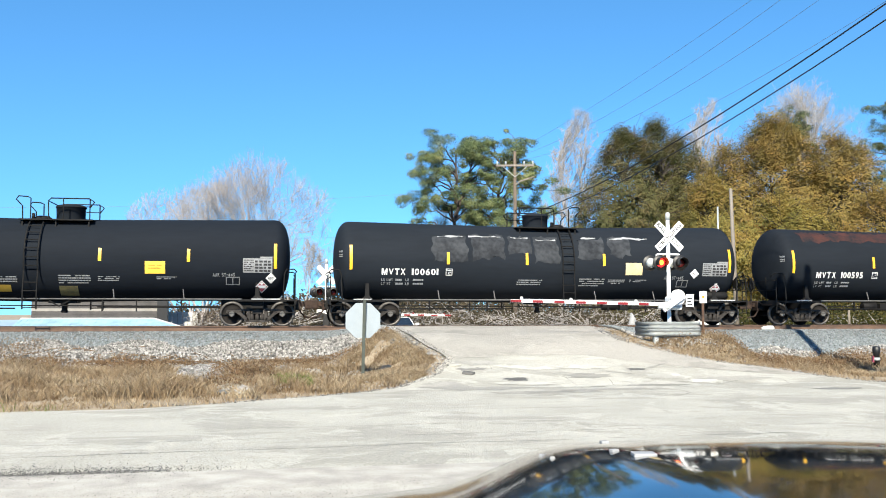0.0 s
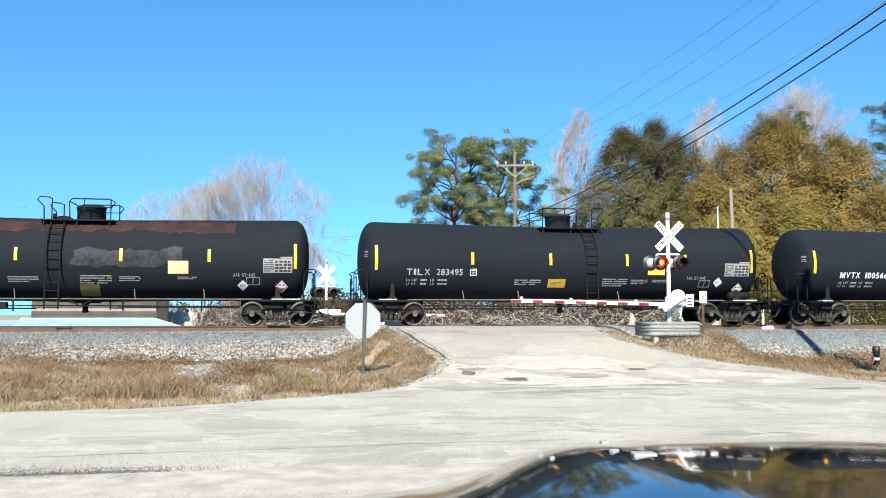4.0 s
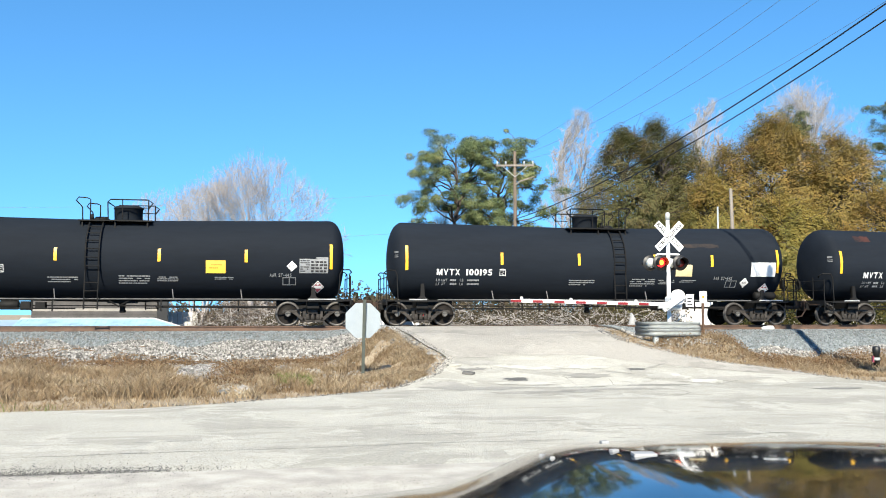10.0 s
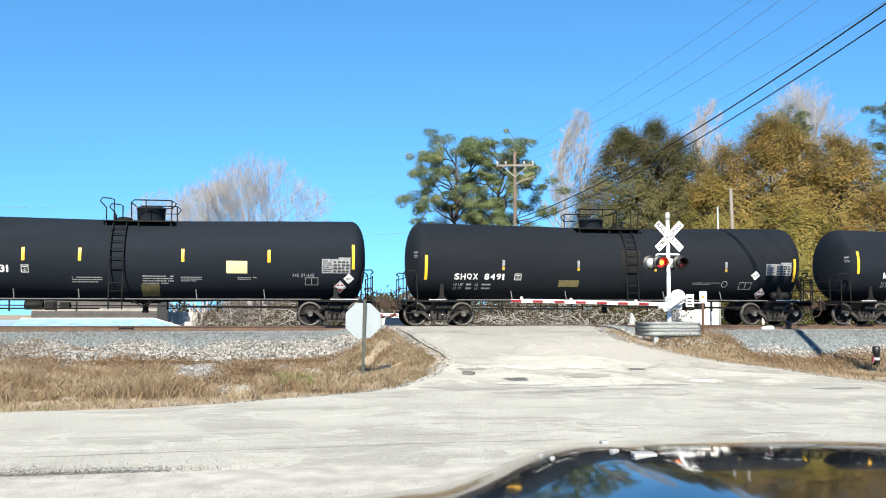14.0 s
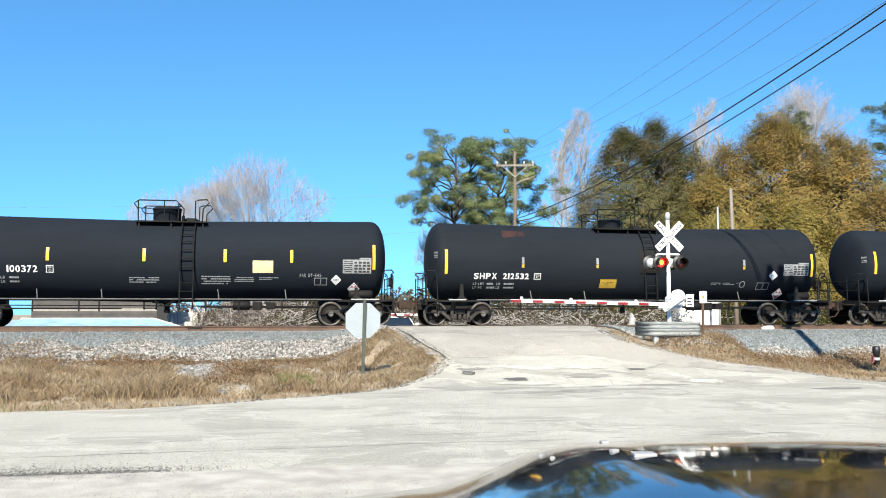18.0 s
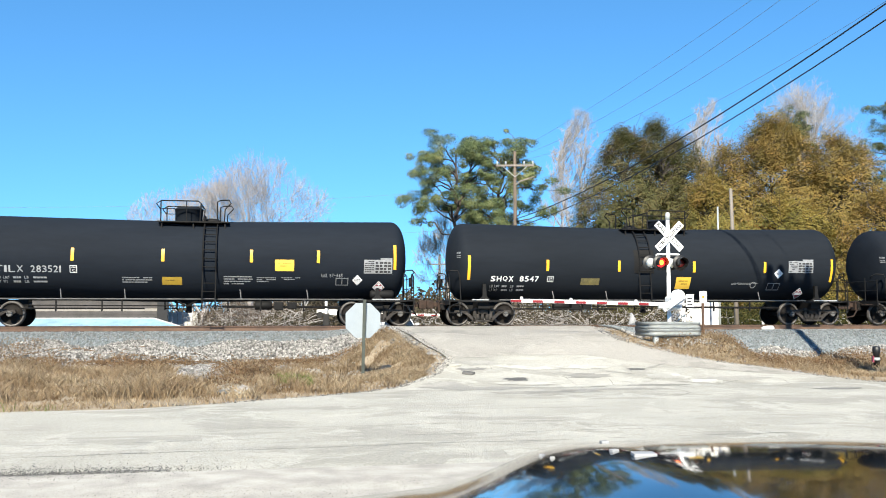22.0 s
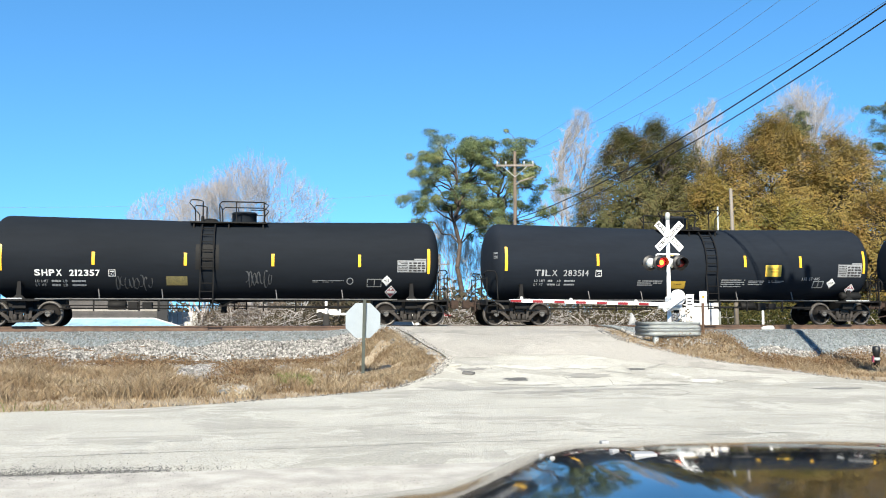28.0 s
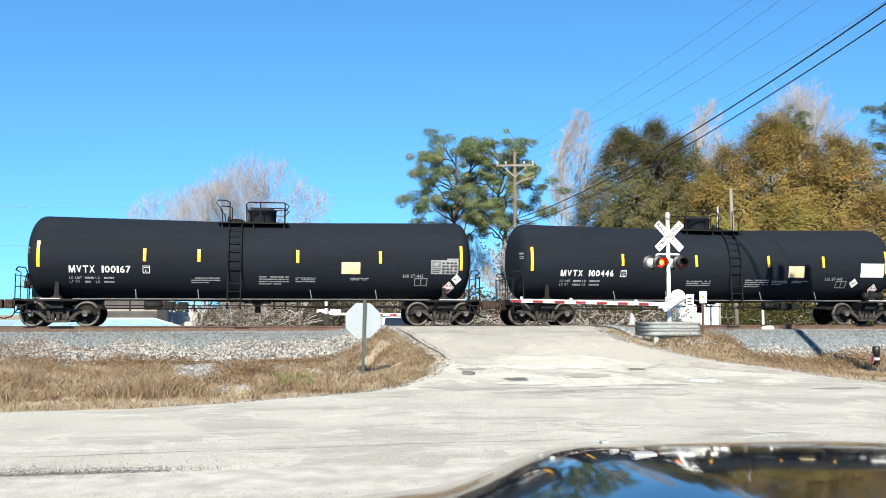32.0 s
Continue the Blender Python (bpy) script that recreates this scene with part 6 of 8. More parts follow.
def blades(name, spans, material, label, n, h, seed, keep=None):
    rng = np.random.default_rng(seed)
    area = np.array([(b - a) * (d - c) for a, b, c, d in spans])
    pick = rng.choice(len(spans), n, p=area / area.sum())
    S = np.array(spans)[pick]
    x, y = rng.uniform(S[:, 0], S[:, 1]), rng.uniform(S[:, 2], S[:, 3])
    ok = np.array([(not keep or keep(a, b)) and (lerp_table(b, ROAD_L) - (0.30 if b > -13.4 else 0.12) > a or lerp_table(b, ROAD_R) + 0.2 < a) for a, b in zip(x, y)])
    x, y = x[ok], y[ok]
    n = len(x)
    z = np.array([ground_z(a, b) for a, b in zip(x, y)])
    hh = np.array([h * (0.35 + 0.9 * max(0, 0.5 + noise2(a, b, 0.5, seed))) for a, b in zip(x, y)]) * rng.uniform(0.5, 1.3, n)
    a = rng.uniform(0, 2 * math.pi, n)
    w = rng.uniform(0.004, 0.012, n)
    lean = rng.normal(size=(n, 2)) * 0.75 * hh[:, None]
    base = np.stack([x, y, z - 0.01], 1)
    side = np.stack([np.cos(a) * w, np.sin(a) * w, 0 * a], 1)
    midp = base + np.stack([lean[:, 0] * 0.35, lean[:, 1] * 0.35, hh * 0.6], 1)
    tip = base + np.stack([lean[:, 0], lean[:, 1], hh], 1)
    v = np.stack([base - side, base + side, midp + side * 0.7, midp - side * 0.7, tip], 1)
    f = (np.array([0, 1, 2, 3, 3, 2, 4])[None] + (np.arange(n) * 5)[:, None]).reshape(-1).astype(np.int32)
    me = bpy.data.meshes.new(name)
    me.vertices.add(n * 5)
    me.vertices.foreach_set("co", v.reshape(-1))
    me.loops.add(n * 7)
    me.loops.foreach_set("vertex_index", f)
    me.polygons.add(n * 2)
    me.polygons.foreach_set("loop_start", (np.arange(n)[:, None] * 7 + np.array([0, 4])[None]).reshape(-1).astype(np.int32))
    me.update(calc_edges=True)
    me.materials.append(material)
    ob = part_of(name, me, None)
    tagged(ob, label, "grass", kind="stuff")
    return ob


tree_row()
brush("dead_brush", ((6.6, 14.4, 6.8, 12.0, 1.9), (14.0, 17.4, 10.5, 13.0, 1.9), (-1.0, 10.0, 16.0, 22.0, 2.2), (6.5, 12.5, 9, 16, 1.8), (-9.5, -4.6, 12, 19, 1.9)), L_BRUSH, "grey-brown dead scrub beyond the tracks", 30000, 0.13, 51, 1900)
brush("green_bushes", ((17.2, 34.0, 7.5, 11.0, 1.9), (17.0, 40.0, 12, 22, 2.6)), L_BUSH, "low green and yellow bushes", 34000, 0.15, 52, 250)
brush("far_scrub", ((-30, 14.0, 68, 84, 3.6), (-12, 8, 40, 60, 2.6), (-3.5, 13, 24, 40, 3.0)), L_BRUSH, "distant tan scrub and bare trees", 44000, 0.40, 53, 700)
brush("woods_floor", ((14, 60, 40, 58, 8.0), (18, 50, 24, 40, 3.5)), L_OLIVE, "dense olive undergrowth of the woods", 42000, 0.34, 54, 400)
brush("pale_shrubs", ((-27, -19.6, 11.5, 13.2, 1.9),), L_PALE, "pale grey-green shrubs beside the shed", 5000, 0.16, 57)
brush("brown_weeds", ((-10.9, -9.3, -10.6, -6.0, 0.26), (-7.9, -6.7, -15.4, -8.0, 0.28), (-6.3, -4.8, -9.0, -7.4, 0.30), (-18.0, -12.5, -9.2, -7.6, 0.35), (-15.6, -13.9, -4.8, -3.4, 0.34), (-5.6, -2.6, -6.4, -5.2, 0.25), (-24.0, -10.8, -9.2, -7.2, 0.38), (-16.6, -14.4, -5.6, -4.2, 0.30), (-7.4, -6.3, -13.6, -9.8, 0.36), (7.4, 13.0, -9.4, -6.4, 0.32), (9.0, 16.0, -8.6, -6.2, 0.34), (5.3, 8.6, -10.3, -8.9, 0.22), (13.0, 22.0, -7.6, -5.0, 0.28)), L_RUSTY, "tangled brown weeds on the bank", 40000, 0.055, 58)


def bank_vines(seed, runs):
    """Dry runners that trail down the ballast slope, with shrivelled leaves along them."""
    rng = np.random.default_rng(seed)
    segs, flecks = [], []
    for x0, y0, dx, dy, n in runs:
        for _ in range(n):
            p = np.array((x0 + rng.normal() * 0.45, y0 + rng.normal() * 0.35))
            a = math.atan2(dy, dx) + rng.normal() * 0.5
            L = math.hypot(dx, dy) * rng.uniform(0.4, 1.1) / 7
            last = None
            for k in range(8):
                q = np.array((p[0], p[1], ground_z(p[0], p[1]) + rng.uniform(0.04, 0.14)))
                if last is not None:
                    segs.append((last, q, 0.011, 0.008))
                flecks += [q + rng.normal(size=3) * (0.07, 0.07, 0.035) for _ in range(5)]
                last = q
                a += rng.normal() * 0.35
                p = p + np.array((math.cos(a), math.sin(a))) * L
    v = part_of("bank_vines", tubes_mesh("bank_vines", segs, L_RUSTY, 4), None)
    tagged(v, "dry brown runners trailing over the ballast", "vines", kind="stuff")
    w = part_of("vine_leaves", quads_mesh("vine_leaves", np.array(flecks), 0.055, L_RUSTY, seed + 1), None)
    tagged(w, "shrivelled brown leaves on trailing vines", "vines", kind="stuff")


bank_vines(71, ((-9.7, -4.9, 0.6, -2.4, 34), (-6.4, -5.4, -0.1, -2.2, 26), (-11.8, -4.8, 1.2, -1.4, 24), (-14.2, -4.6, 1.0, -1.6, 26), (-5.4, -5.6, 1.2, -0.8, 22)))
blades("dry_grass", ((-26, -3.0, -19.4, -4.6), (6.8, 24, -12, -4.4)), L_GRASS, "tall dry straw-coloured grass", 190000, 0.30, 61, lambda x, y: (-18.0 + 1.2 * noise2(x, y, 1.1, 9) + 1.2 * step(x, -9, -6) < y < grass_top(x, y) and noise2(x, y, 0.9, 2) + 0.5 * noise2(x, y, 2.3, 5) > -0.30 + 0.42 * step(x, -7, -5.6)) if x < 0 else noise2(x, y, 0.35, 2) + 0.5 * noise2(x, y, 1.3, 5) > 0.05 + 0.55 * step(y, -7.5, -4.8))
blades("short_grass", ((-25, -2.0, -19.7, -5.0), (4.4, 24, -18.9, -4.2)), L_GRASS, "short trampled dry grass", 210000, 0.11, 62, lambda x, y: noise2(x, y, 0.8, 7) + 0.6 * noise2(x, y, 2.6, 8) > (-0.35 if x > 0 or y < grass_top(x, y) + 0.3 else 0.42) + 0.5 * step(y, -5.5, -3.5))
pale_p = np.concatenate([np.random.default_rng(94).normal((-4.55, -9.9, 0), (0.42, 1.3, 0), (900, 3)), np.random.default_rng(95).normal((-6.05, -14.6, 0), (0.16, 0.4, 0), (260, 3)), np.random.default_rng(96).normal((-7.1, -14.2, 0), (0.3, 0.9, 0), (420, 3))])
pale_p[:, 2] = [ground_z(a, b_) + 0.03 for a, b_, _ in pale_p]
tagged(part_of("pale_stones", stones("pale_stones", pale_p, np.random.default_rng(97).uniform(0.015, 0.055, len(pale_p)), M_LOTSTONE, 98), None), "pale broken stones among dry grass", "gravel", kind="stuff")
blades("green_weeds", ((-6.3, -5.4, -15.2, -13.2), (-30, -10, -19.5, -18.9)), L_GREEN, "patch of green weeds in dry grass", 1100, 0.14, 63, lambda x, y: noise2(x, y, 1.6, 3) > 0.0)
blades("verge_grass", ((-5.0, -2.0, -14.2, -6.4),), L_GRASS, "short dry grass on the bank beside the ramp", 42000, 0.12, 66, lambda x, y: noise2(x, y, 1.1, 14) + 0.5 * noise2(x, y, 3.0, 16) > -0.22)
blades("pad_grass", ((5.2, 9.6, -10.9, -8.6), (7.4, 10.5, -9.2, -5.6)), L_GRASS, "dry trampled grass round the signal base", 26000, 0.15, 64, lambda x, y: noise2(x, y, 1.2, 4) + 0.5 * noise2(x, y, 3.1, 6) > -0.28)
blades("fresh_weeds", ((-6.25, -5.45, -15.0, -13.2),), L_GREEN, "small patch of fresh green weeds", 1500, 0.20, 65)
brush("vine_tangle", ((-8.9, -6.9, 21.6, 23.8, 6.0), (-8.5, -7.3, 22.2, 23.3, 7.6), (-11.2, -5.8, 20.5, 24.5, 2.6)), L_VINE, "grey-brown vine tangle round a bare tree", 30000, 0.12, 59, 2400)


# ---- signals and signs ----
def blade(parent, angle, words, y, front):
    """One arm of the crossbuck, with its word laid on."""
    bm = box(B(), -0.60, 0.60, -0.012, 0.012, -0.115, 0.115, bevel=0.008)
    o = part("blade", bm, M_WHITE, parent, "white reflective crossbuck blade")
    o.matrix_local = pose(0, y, 3.28, 0, angle, 0)
    if front:
        for k, w in enumerate(words):
            me = letters_flat(w, 0.40 if len(words) > 1 else 1.06, 0.135, 0.02)
            me.transform(Matrix.Translation(((-0.56 + k * 0.70) if len(words) > 1 else -0.53, -0.016, -0.06)))
            me.materials.append(M_DARKP)
            part_of("lettering", me, None, o, "black letters")
    return o


def lamp_unit(parent, x, y, z, lens, facing, name="lamp", shell=M_BLACK):
    """A flashing lamp: dark backing disc, hood, lens; facing -1 looks at the camera."""
    bm = lathe(B(), [(0.0, 0.02), (0.0, 0.25), (0.012, 0.255), (0.02, 0.25), (0.02, 0.02)], 24, "y")
    o = part(name, bm, M_BLACK, parent, "round black backing disc")
    o.location = (x, y, z)
    bm = B()
    n = 18
    for k in range(n):
        a0, a1 = radians(-35 + 250 * k / n), radians(-35 + 250 * (k + 1) / n)
        d0, d1 = -0.30, -0.30
        vs = [(math.cos(a0) * 0.165, -0.0, math.sin(a0) * 0.165), (math.cos(a1) * 0.165, -0.0, math.sin(a1) * 0.165), (math.cos(a1) * 0.165, d1, math.sin(a1) * 0.165), (math.cos(a0) * 0.165, d0, math.sin(a0) * 0.165)]
        w = [bm.verts.new(v) for v in vs] + [bm.verts.new((v[0] * 0.95, v[1], v[2] * 0.95)) for v in vs]
        for q in ((0, 1, 2, 3), (7, 6, 5, 4), (2, 6, 7, 3), (0, 4, 5, 1)):
            bm.faces.new([w[i] for i in q])
    h = part("visor", bm, M_BLACK, o)
    bm = lathe(B(), [(-0.02, 0.15), (-0.04, 0.13), (-0.055, 0.08), (-0.06, 0.01)], 20, "y")
    if lens is M_LIT:
        part("bulb", lathe(B(), [(-0.062, 0.085), (-0.068, 0.06), (-0.07, 0.01)], 16, "y"), M_BULB, o, "bright amber core")
    l = part("lens", bm, lens, o, "glowing red lens" if lens is M_LIT else "unlit dark red lens", True)
    bm = lathe(B(), [(0.02, 0.17), (0.14, 0.15), (0.20, 0.08), (0.22, 0.02)], 16, "y")
    part("housing", bm, shell, o)
    if facing > 0:
        o.rotation_euler = (0, 0, math.pi)
    return o


def crossing_signal(x, y, z, front, label):
    s = empty("crossing_signal", pose(x, y, z), label, "crossing signal", "crossing signals")
    bm = lathe(B(), [(0.0, 0.16), (0.05, 0.16), (0.06, 0.08), (0.3, 0.066), (3.86, 0.058)], 16)
    part("mast", bm, M_WHITE, s, "white painted steel mast")
    part("cap", lathe(B(), [(3.82, 0.075), (4.02, 0.075), (4.06, 0.05), (4.07, 0.01)], 14), M_GALV, s)
    part("foundation", box(B(), -0.4, 0.4, -0.4, 0.4, -0.5, 0.08, bevel=0.03), M_GALV, s, "pale concrete foundation")
    yb = -0.09 if front else 0.09
    blade(s, 45, ("RAIL", "ROAD"), yb, front)
    blade(s, -45, ("CROSSING",), yb - 0.026 if front else yb + 0.026, front)
    bm = tube(B(), [(-0.42, 0, 2.62), (-0.38, 0, 2.70), (0.38, 0, 2.70), (0.42, 0, 2.62)], 0.03, 8)
    part("crossarm", bm, M_WHITE, s)
    lenses = (M_LIT, M_UNLIT) if front else (M_UNLIT, M_LIT)
    for k, dx in enumerate((-0.34, 0.34)):
        lamp_unit(s, dx, -0.16, 2.42, lenses[k] if front else M_UNLIT, -1)
        b_ = lamp_unit(s, dx - 0.22, 0.16, 2.42, lenses[1 - k], 1, "lamp", M_GALV if front else M_BLACK)
        part("bracket", tube(B(), [(dx, 0, 2.68), (dx, 0, 2.42)], 0.03, 8), M_WHITE, s)
    # gate machine
    if front:
        bm = box(B(), -0.06, 0.38, -0.20, 0.22, 0.90, 1.34, bevel=0.06)
        g = part("gate_machine", bm, M_WHITE, s, "white gate machine housing")
        part("bolt_plate", box(B(), 0.1, 0.3, -0.215, -0.20, 0.94, 1.02, bevel=0.005), M_GALV, g)
        bm = lathe(B(), [(-0.05, 0.22), (-0.04, 0.25), (0.04, 0.25), (0.05, 0.22)], 28, "y", pose(0.17, -0.30, 1.30))
        part("counterweight", bm, M_WHITE, s, "white round counterweight plate")
        part("counterweight_arm", box(B(), -0.46, 0.40, -0.06, 0.06, -0.10, 0.10, m=pose(0.0, -0.40, 1.16, 0, -34, 0), bevel=0.03), M_WHITE, s, "white slanting counterweight casting")
        part("hub", lathe(B(), [(-0.06, 0.05), (-0.05, 0.085), (0.05, 0.085)], 14, "y", pose(-0.26, -0.42, 1.0)), M_GALV, s)
        bm = box(B(), -0.50, 0.10, -0.33, -0.24, 0.94, 1.08, bevel=0.02)
        part("arm_socket", bm, M_GALV, s)
        part("arm_lever", box(B(), -0.1, 0.45, 0.24, 0.32, 1.0, 1.16, bevel=0.03), M_WHITE, s)
        wp = part("notice_plate", box(B(), 0.42, 0.68, -0.275, -0.255, 1.02, 1.42, m=pose(0.0, 0, 0, 0, 2, 0), bevel=0.004), M_WHITE, s, "white notice plates")
        me = bars_small(0.50, 0.68, 1.04, 1.32, -0.280, 3)
        part_of("print", me, None, wp)
        tip, root, ya, za = -5.34, -0.15, -0.28, 1.07
    else:
        part("gate_machine", box(B(), -0.14, 0.16, -0.18, 0.18, 0.62, 1.36, bevel=0.04), M_BLACK, s, "dark gate machine housing")
        part("counterweight", lathe(B(), [(-0.06, 0.15), (-0.05, 0.16), (0.05, 0.16), (0.06, 0.15)], 20, "y", pose(-0.30, 0.28, 1.3)), M_BLACK, s, "dark round counterweight plate")
        part("arm_lever", box(B(), -0.45, 0.75, 0.24, 0.30, 1.38, 1.56, bevel=0.02), M_WHITE, s)
        tip, root, ya, za = 6.35, 0.15, 0.28, 1.33
    arm = part("gate_arm", box(B(), min(tip, root), max(tip, root), ya - 0.02, ya + 0.02, za - 0.044, za + 0.044, bevel=0.006), M_WHITE, s, "lowered white gate arm")
    e = 0.34 if root > tip else -0.34
    for k in range(7):
        a = tip + e * 2.05 * k
        part("red_band", box(B(), min(a, a + e), max(a, a + e), ya - 0.0245, ya + 0.0245, za - 0.038, za + 0.038), M_RED, arm, "red reflective band")
    d = 1 if root > tip else -1
    for k in (0.35, 1.95, 4.1):
        bm = lathe(B(), [(za + 0.05, 0.04), (za + 0.08, 0.05), (za + 0.125, 0.04), (za + 0.135, 0.01)], 12, m=pose(tip + d * k, ya, 0))
        part("arm_light", bm, M_WHITE if front else M_RED, arm)
    part("arm_cable", tube(B(), [(tip + d * 0.3, ya, za + 0.06), (root, ya, za + 0.06)], 0.012, 5), M_WHITE, arm)
    swing = Matrix.Translation((root, 0, za))
    arm.matrix_local = swing @ Matrix.Rotation(radians(1.2 if front else 0.6), 4, "Y") @ swing.inverted()
    return s


def bars_small(x0, x1, z0, z1, y, rows):
    vs, fs = [], []
    h = (z1 - z0) / rows
    for r in range(rows):
        k = len(vs)
        e = x1 - (0.05 if r % 2 else 0)
        vs += [(x0, y, z0 + h * (r + 0.2)), (e, y, z0 + h * (r + 0.2)), (e, y, z0 + h * (r + 0.7)), (x0, y, z0 + h * (r + 0.7))]
        fs.append((k, k + 1, k + 2, k + 3))
    return data_mesh("print", vs, fs, M_DARKP)


crossing_signal(6.2, -8.38, 0.93, True, "white railroad crossing signal with flashing red lamp and lowered gate")
far = crossing_signal(-3.85, 9.7, ground_z(-3.85, 9.7) + 0.02, False, "white crossing signal seen from behind with lowered gate")


def beam(bm, x0, x1, z, deep, rad=0.22):
    """A corrugated guard beam that wraps round both corners."""
    prof = [(-0.125, 0.0), (-0.112, 0.045), (-0.07, 0.07), (-0.03, 0.05), (0.0, 0.015), (0.03, 0.05), (0.07, 0.07), (0.112, 0.045), (0.125, 0.0)]
    path = [(x0, deep, -1, 0)]
    path += [(x0 + rad - rad * math.cos(a), rad - rad * math.sin(a), -math.cos(a), -math.sin(a)) for a in [k * math.pi / 16 for k in range(9)]]
    path += [(x1 - rad + rad * math.sin(a), rad - rad * math.cos(a), math.sin(a), -math.cos(a)) for a in [k * math.pi / 16 for k in range(9)]]
    path += [(x1, deep, 1, 0)]
    rows = [[bm.verts.new((x + nx * b, y + ny * b, z + a)) for a, b in prof] for x, y, nx, ny in path]
    for a, b in zip(rows, rows[1:]):
        for k in range(len(prof) - 1):
            f = bm.faces.new((a[k], b[k], b[k + 1], a[k + 1]))
            f.smooth = True
    bmesh.ops.solidify(bm, geom=bm.faces[:], thickness=0.006)


gd = empty("guard_barrier", pose(6.08, -9.0, 0.90), "galvanised corrugated guard barrier round the signal base", "barrier")
for k, z in enumerate((0.22, 0.43)):
    bm = B()
    beam(bm, -0.76, 0.92, z, 1.2)
    part("beam", bm, M_GALV, gd)
for x in (-0.58, 0.68):
    part("post", box(B(), x - 0.07, x + 0.07, 0.02, 0.16, -0.5, 0.56, bevel=0.01), M_GALV, gd)

sp = empty("utility_marker", pose(7.95, -7.17, 0.55), "small white marker plate on a rusty post", "sign")
part("post", box(B(), -0.035, 0.035, -0.03, 0.03, 0.0, 1.75), M_RUST, sp)
pl = part("plate", box(B(), -0.13, 0.13, -0.05, -0.035, 1.52, 1.92, bevel=0.006), M_WHITE, sp)
part("print", box(B(), -0.045, 0.045, -0.056, -0.051, 1.68, 1.77), M_PLACA, pl)

st = empty("stop_sign", pose(-4.04, -12.16, ground_z(-4.04, -12.16)), "bare grey back of an octagonal stop sign on a post", "stop sign")
bm = B()
ring = [(0.457 * math.cos(radians(22.5 + 45 * k)) / math.cos(radians(22.5)), 1.47 + 0.457 * math.sin(radians(22.5 + 45 * k)) / math.cos(radians(22.5))) for k in range(8)]
r0, r1 = [bm.verts.new((a, 0.0, b_)) for a, b_ in ring], [bm.verts.new((a, 0.005, b_)) for a, b_ in ring]
bm.faces.new(r0)
bm.faces.new(r1[::-1])
for k in range(8):
    bm.faces.new((r0[k], r1[k], r1[(k + 1) % 8], r0[(k + 1) % 8]))
bmesh.ops.recalc_face_normals(bm, faces=bm.faces[:])
part("plate", bm, M_SIGNBACK, st, "pale aluminium octagon")
bm = B()
for a, b_, c, d in ((-0.04, -0.028, -0.05, -0.008), (0.028, 0.04, -0.05, -0.008), (-0.04, 0.04, -0.06, -0.05)):
    box(bm, a, b_, c, d, -0.4, 2.02)
bmesh.ops.transform(bm, matrix=pose(0, 0, 0, 1.2, 1.0, 0), verts=bm.verts[:])
part("post", bm, M_POST, st, "green-grey channel post")
part("bolt", lathe(B(), [(-0.075, 0.004), (-0.072, 0.016), (-0.058, 0.016)], 8, "y", pose(0.01, 0, 1.75)), M_GALV, st)
part("bolt", lathe(B(), [(-0.075, 0.004), (-0.072, 0.016), (-0.058, 0.016)], 8, "y", pose(0.01, 0, 1.2)), M_GALV, st)


# ---- poles and cables ----
def utility_pole(x, y, top, r, material, label, arm=None, turn=0.0, lean=0.0):
    z0 = ground_z(x, y) - 0.6
    p = empty("utility_pole", pose(x, y, z0, 0, lean, 0), label, "utility pole", "wooden poles")
    h = top - z0
    bm = lathe(B(), [(0, r * 1.25), (h * 0.5, r * 1.05), (h - 0.04, r * 0.8), (h, r * 0.7)], 14)
    part("pole", bm, material, p)
    if arm:
        bm = box(B(), -arm / 2, arm / 2, -0.16, -0.06, h - 1.05, h - 0.92, bevel=0.01)
        bmesh.ops.transform(bm, matrix=pose(0, 0, 0, 0, 0, turn), verts=bm.verts[:])
        a = part("crossarm", bm, M_WOODL, p, "weathered timber crossarm")
        for k in (-0.47, -0.24, 0.24, 0.47):
            bm = lathe(B(), [(h - 0.92, 0.03), (h - 0.86, 0.06), (h - 0.80, 0.05), (h - 0.74, 0.06), (h - 0.68, 0.03)], 10, m=pose(0, 0, 0, 0, 0, turn) @ pose(k * arm, -0.11, 0))
            part("insulator", bm, M_GALV, a)
        for s in (-1, 1):
            bm = tube(B(), [(s * arm * 0.32, -0.12, h - 1.05), (0, -r, h - 1.75)], 0.022, 6)
            bmesh.ops.transform(bm, matrix=pose(0, 0, 0, 0, 0, turn), verts=bm.verts[:])
            part("brace", bm, M_GALV, p)
    return p


NEARP, FARP = (10.99, -14.17), (9.2, 22.58)
np_ = utility_pole(*NEARP, 13.6, 0.17, M_WOOD, "brown wooden utility pole beside the road", 2.6, -8)
for x in (-0.95, -0.45, 0.75):
    part("insulator_can", lathe(B(), [(0, 0.10), (0.05, 0.15), (0.42, 0.15), (0.46, 0.08), (0.56, 0.04)], 14, m=pose(x, 0.14, 13.97)), M_GALV, np_, "grey equipment can on the crossarm")
part("crossarm", box(B(), -1.2, 1.0, 0.08, 0.20, 13.72, 13.98, bevel=0.01), M_WOODL, np_, "heavy weathered second crossarm")
fp = utility_pole(*FARP, 12.5, 0.125, M_WOOD, "brown wooden utility pole with crossarm", 2.5, -12)
bm = tube(B(), [(0.0, 0, 0), (0.35, 0, 0.25), (1.25, -0.1, 0.55)], 0.05, 6)
o = part("side_arm", bm, M_WOODL, fp, "pale slanting side brace")
o.location = (0, -0.12, 10.9)
utility_pole(9.3, 52.0, 7.5, 0.13, M_BARK, "dark far utility pole with a crossarm", 1.9, -8)
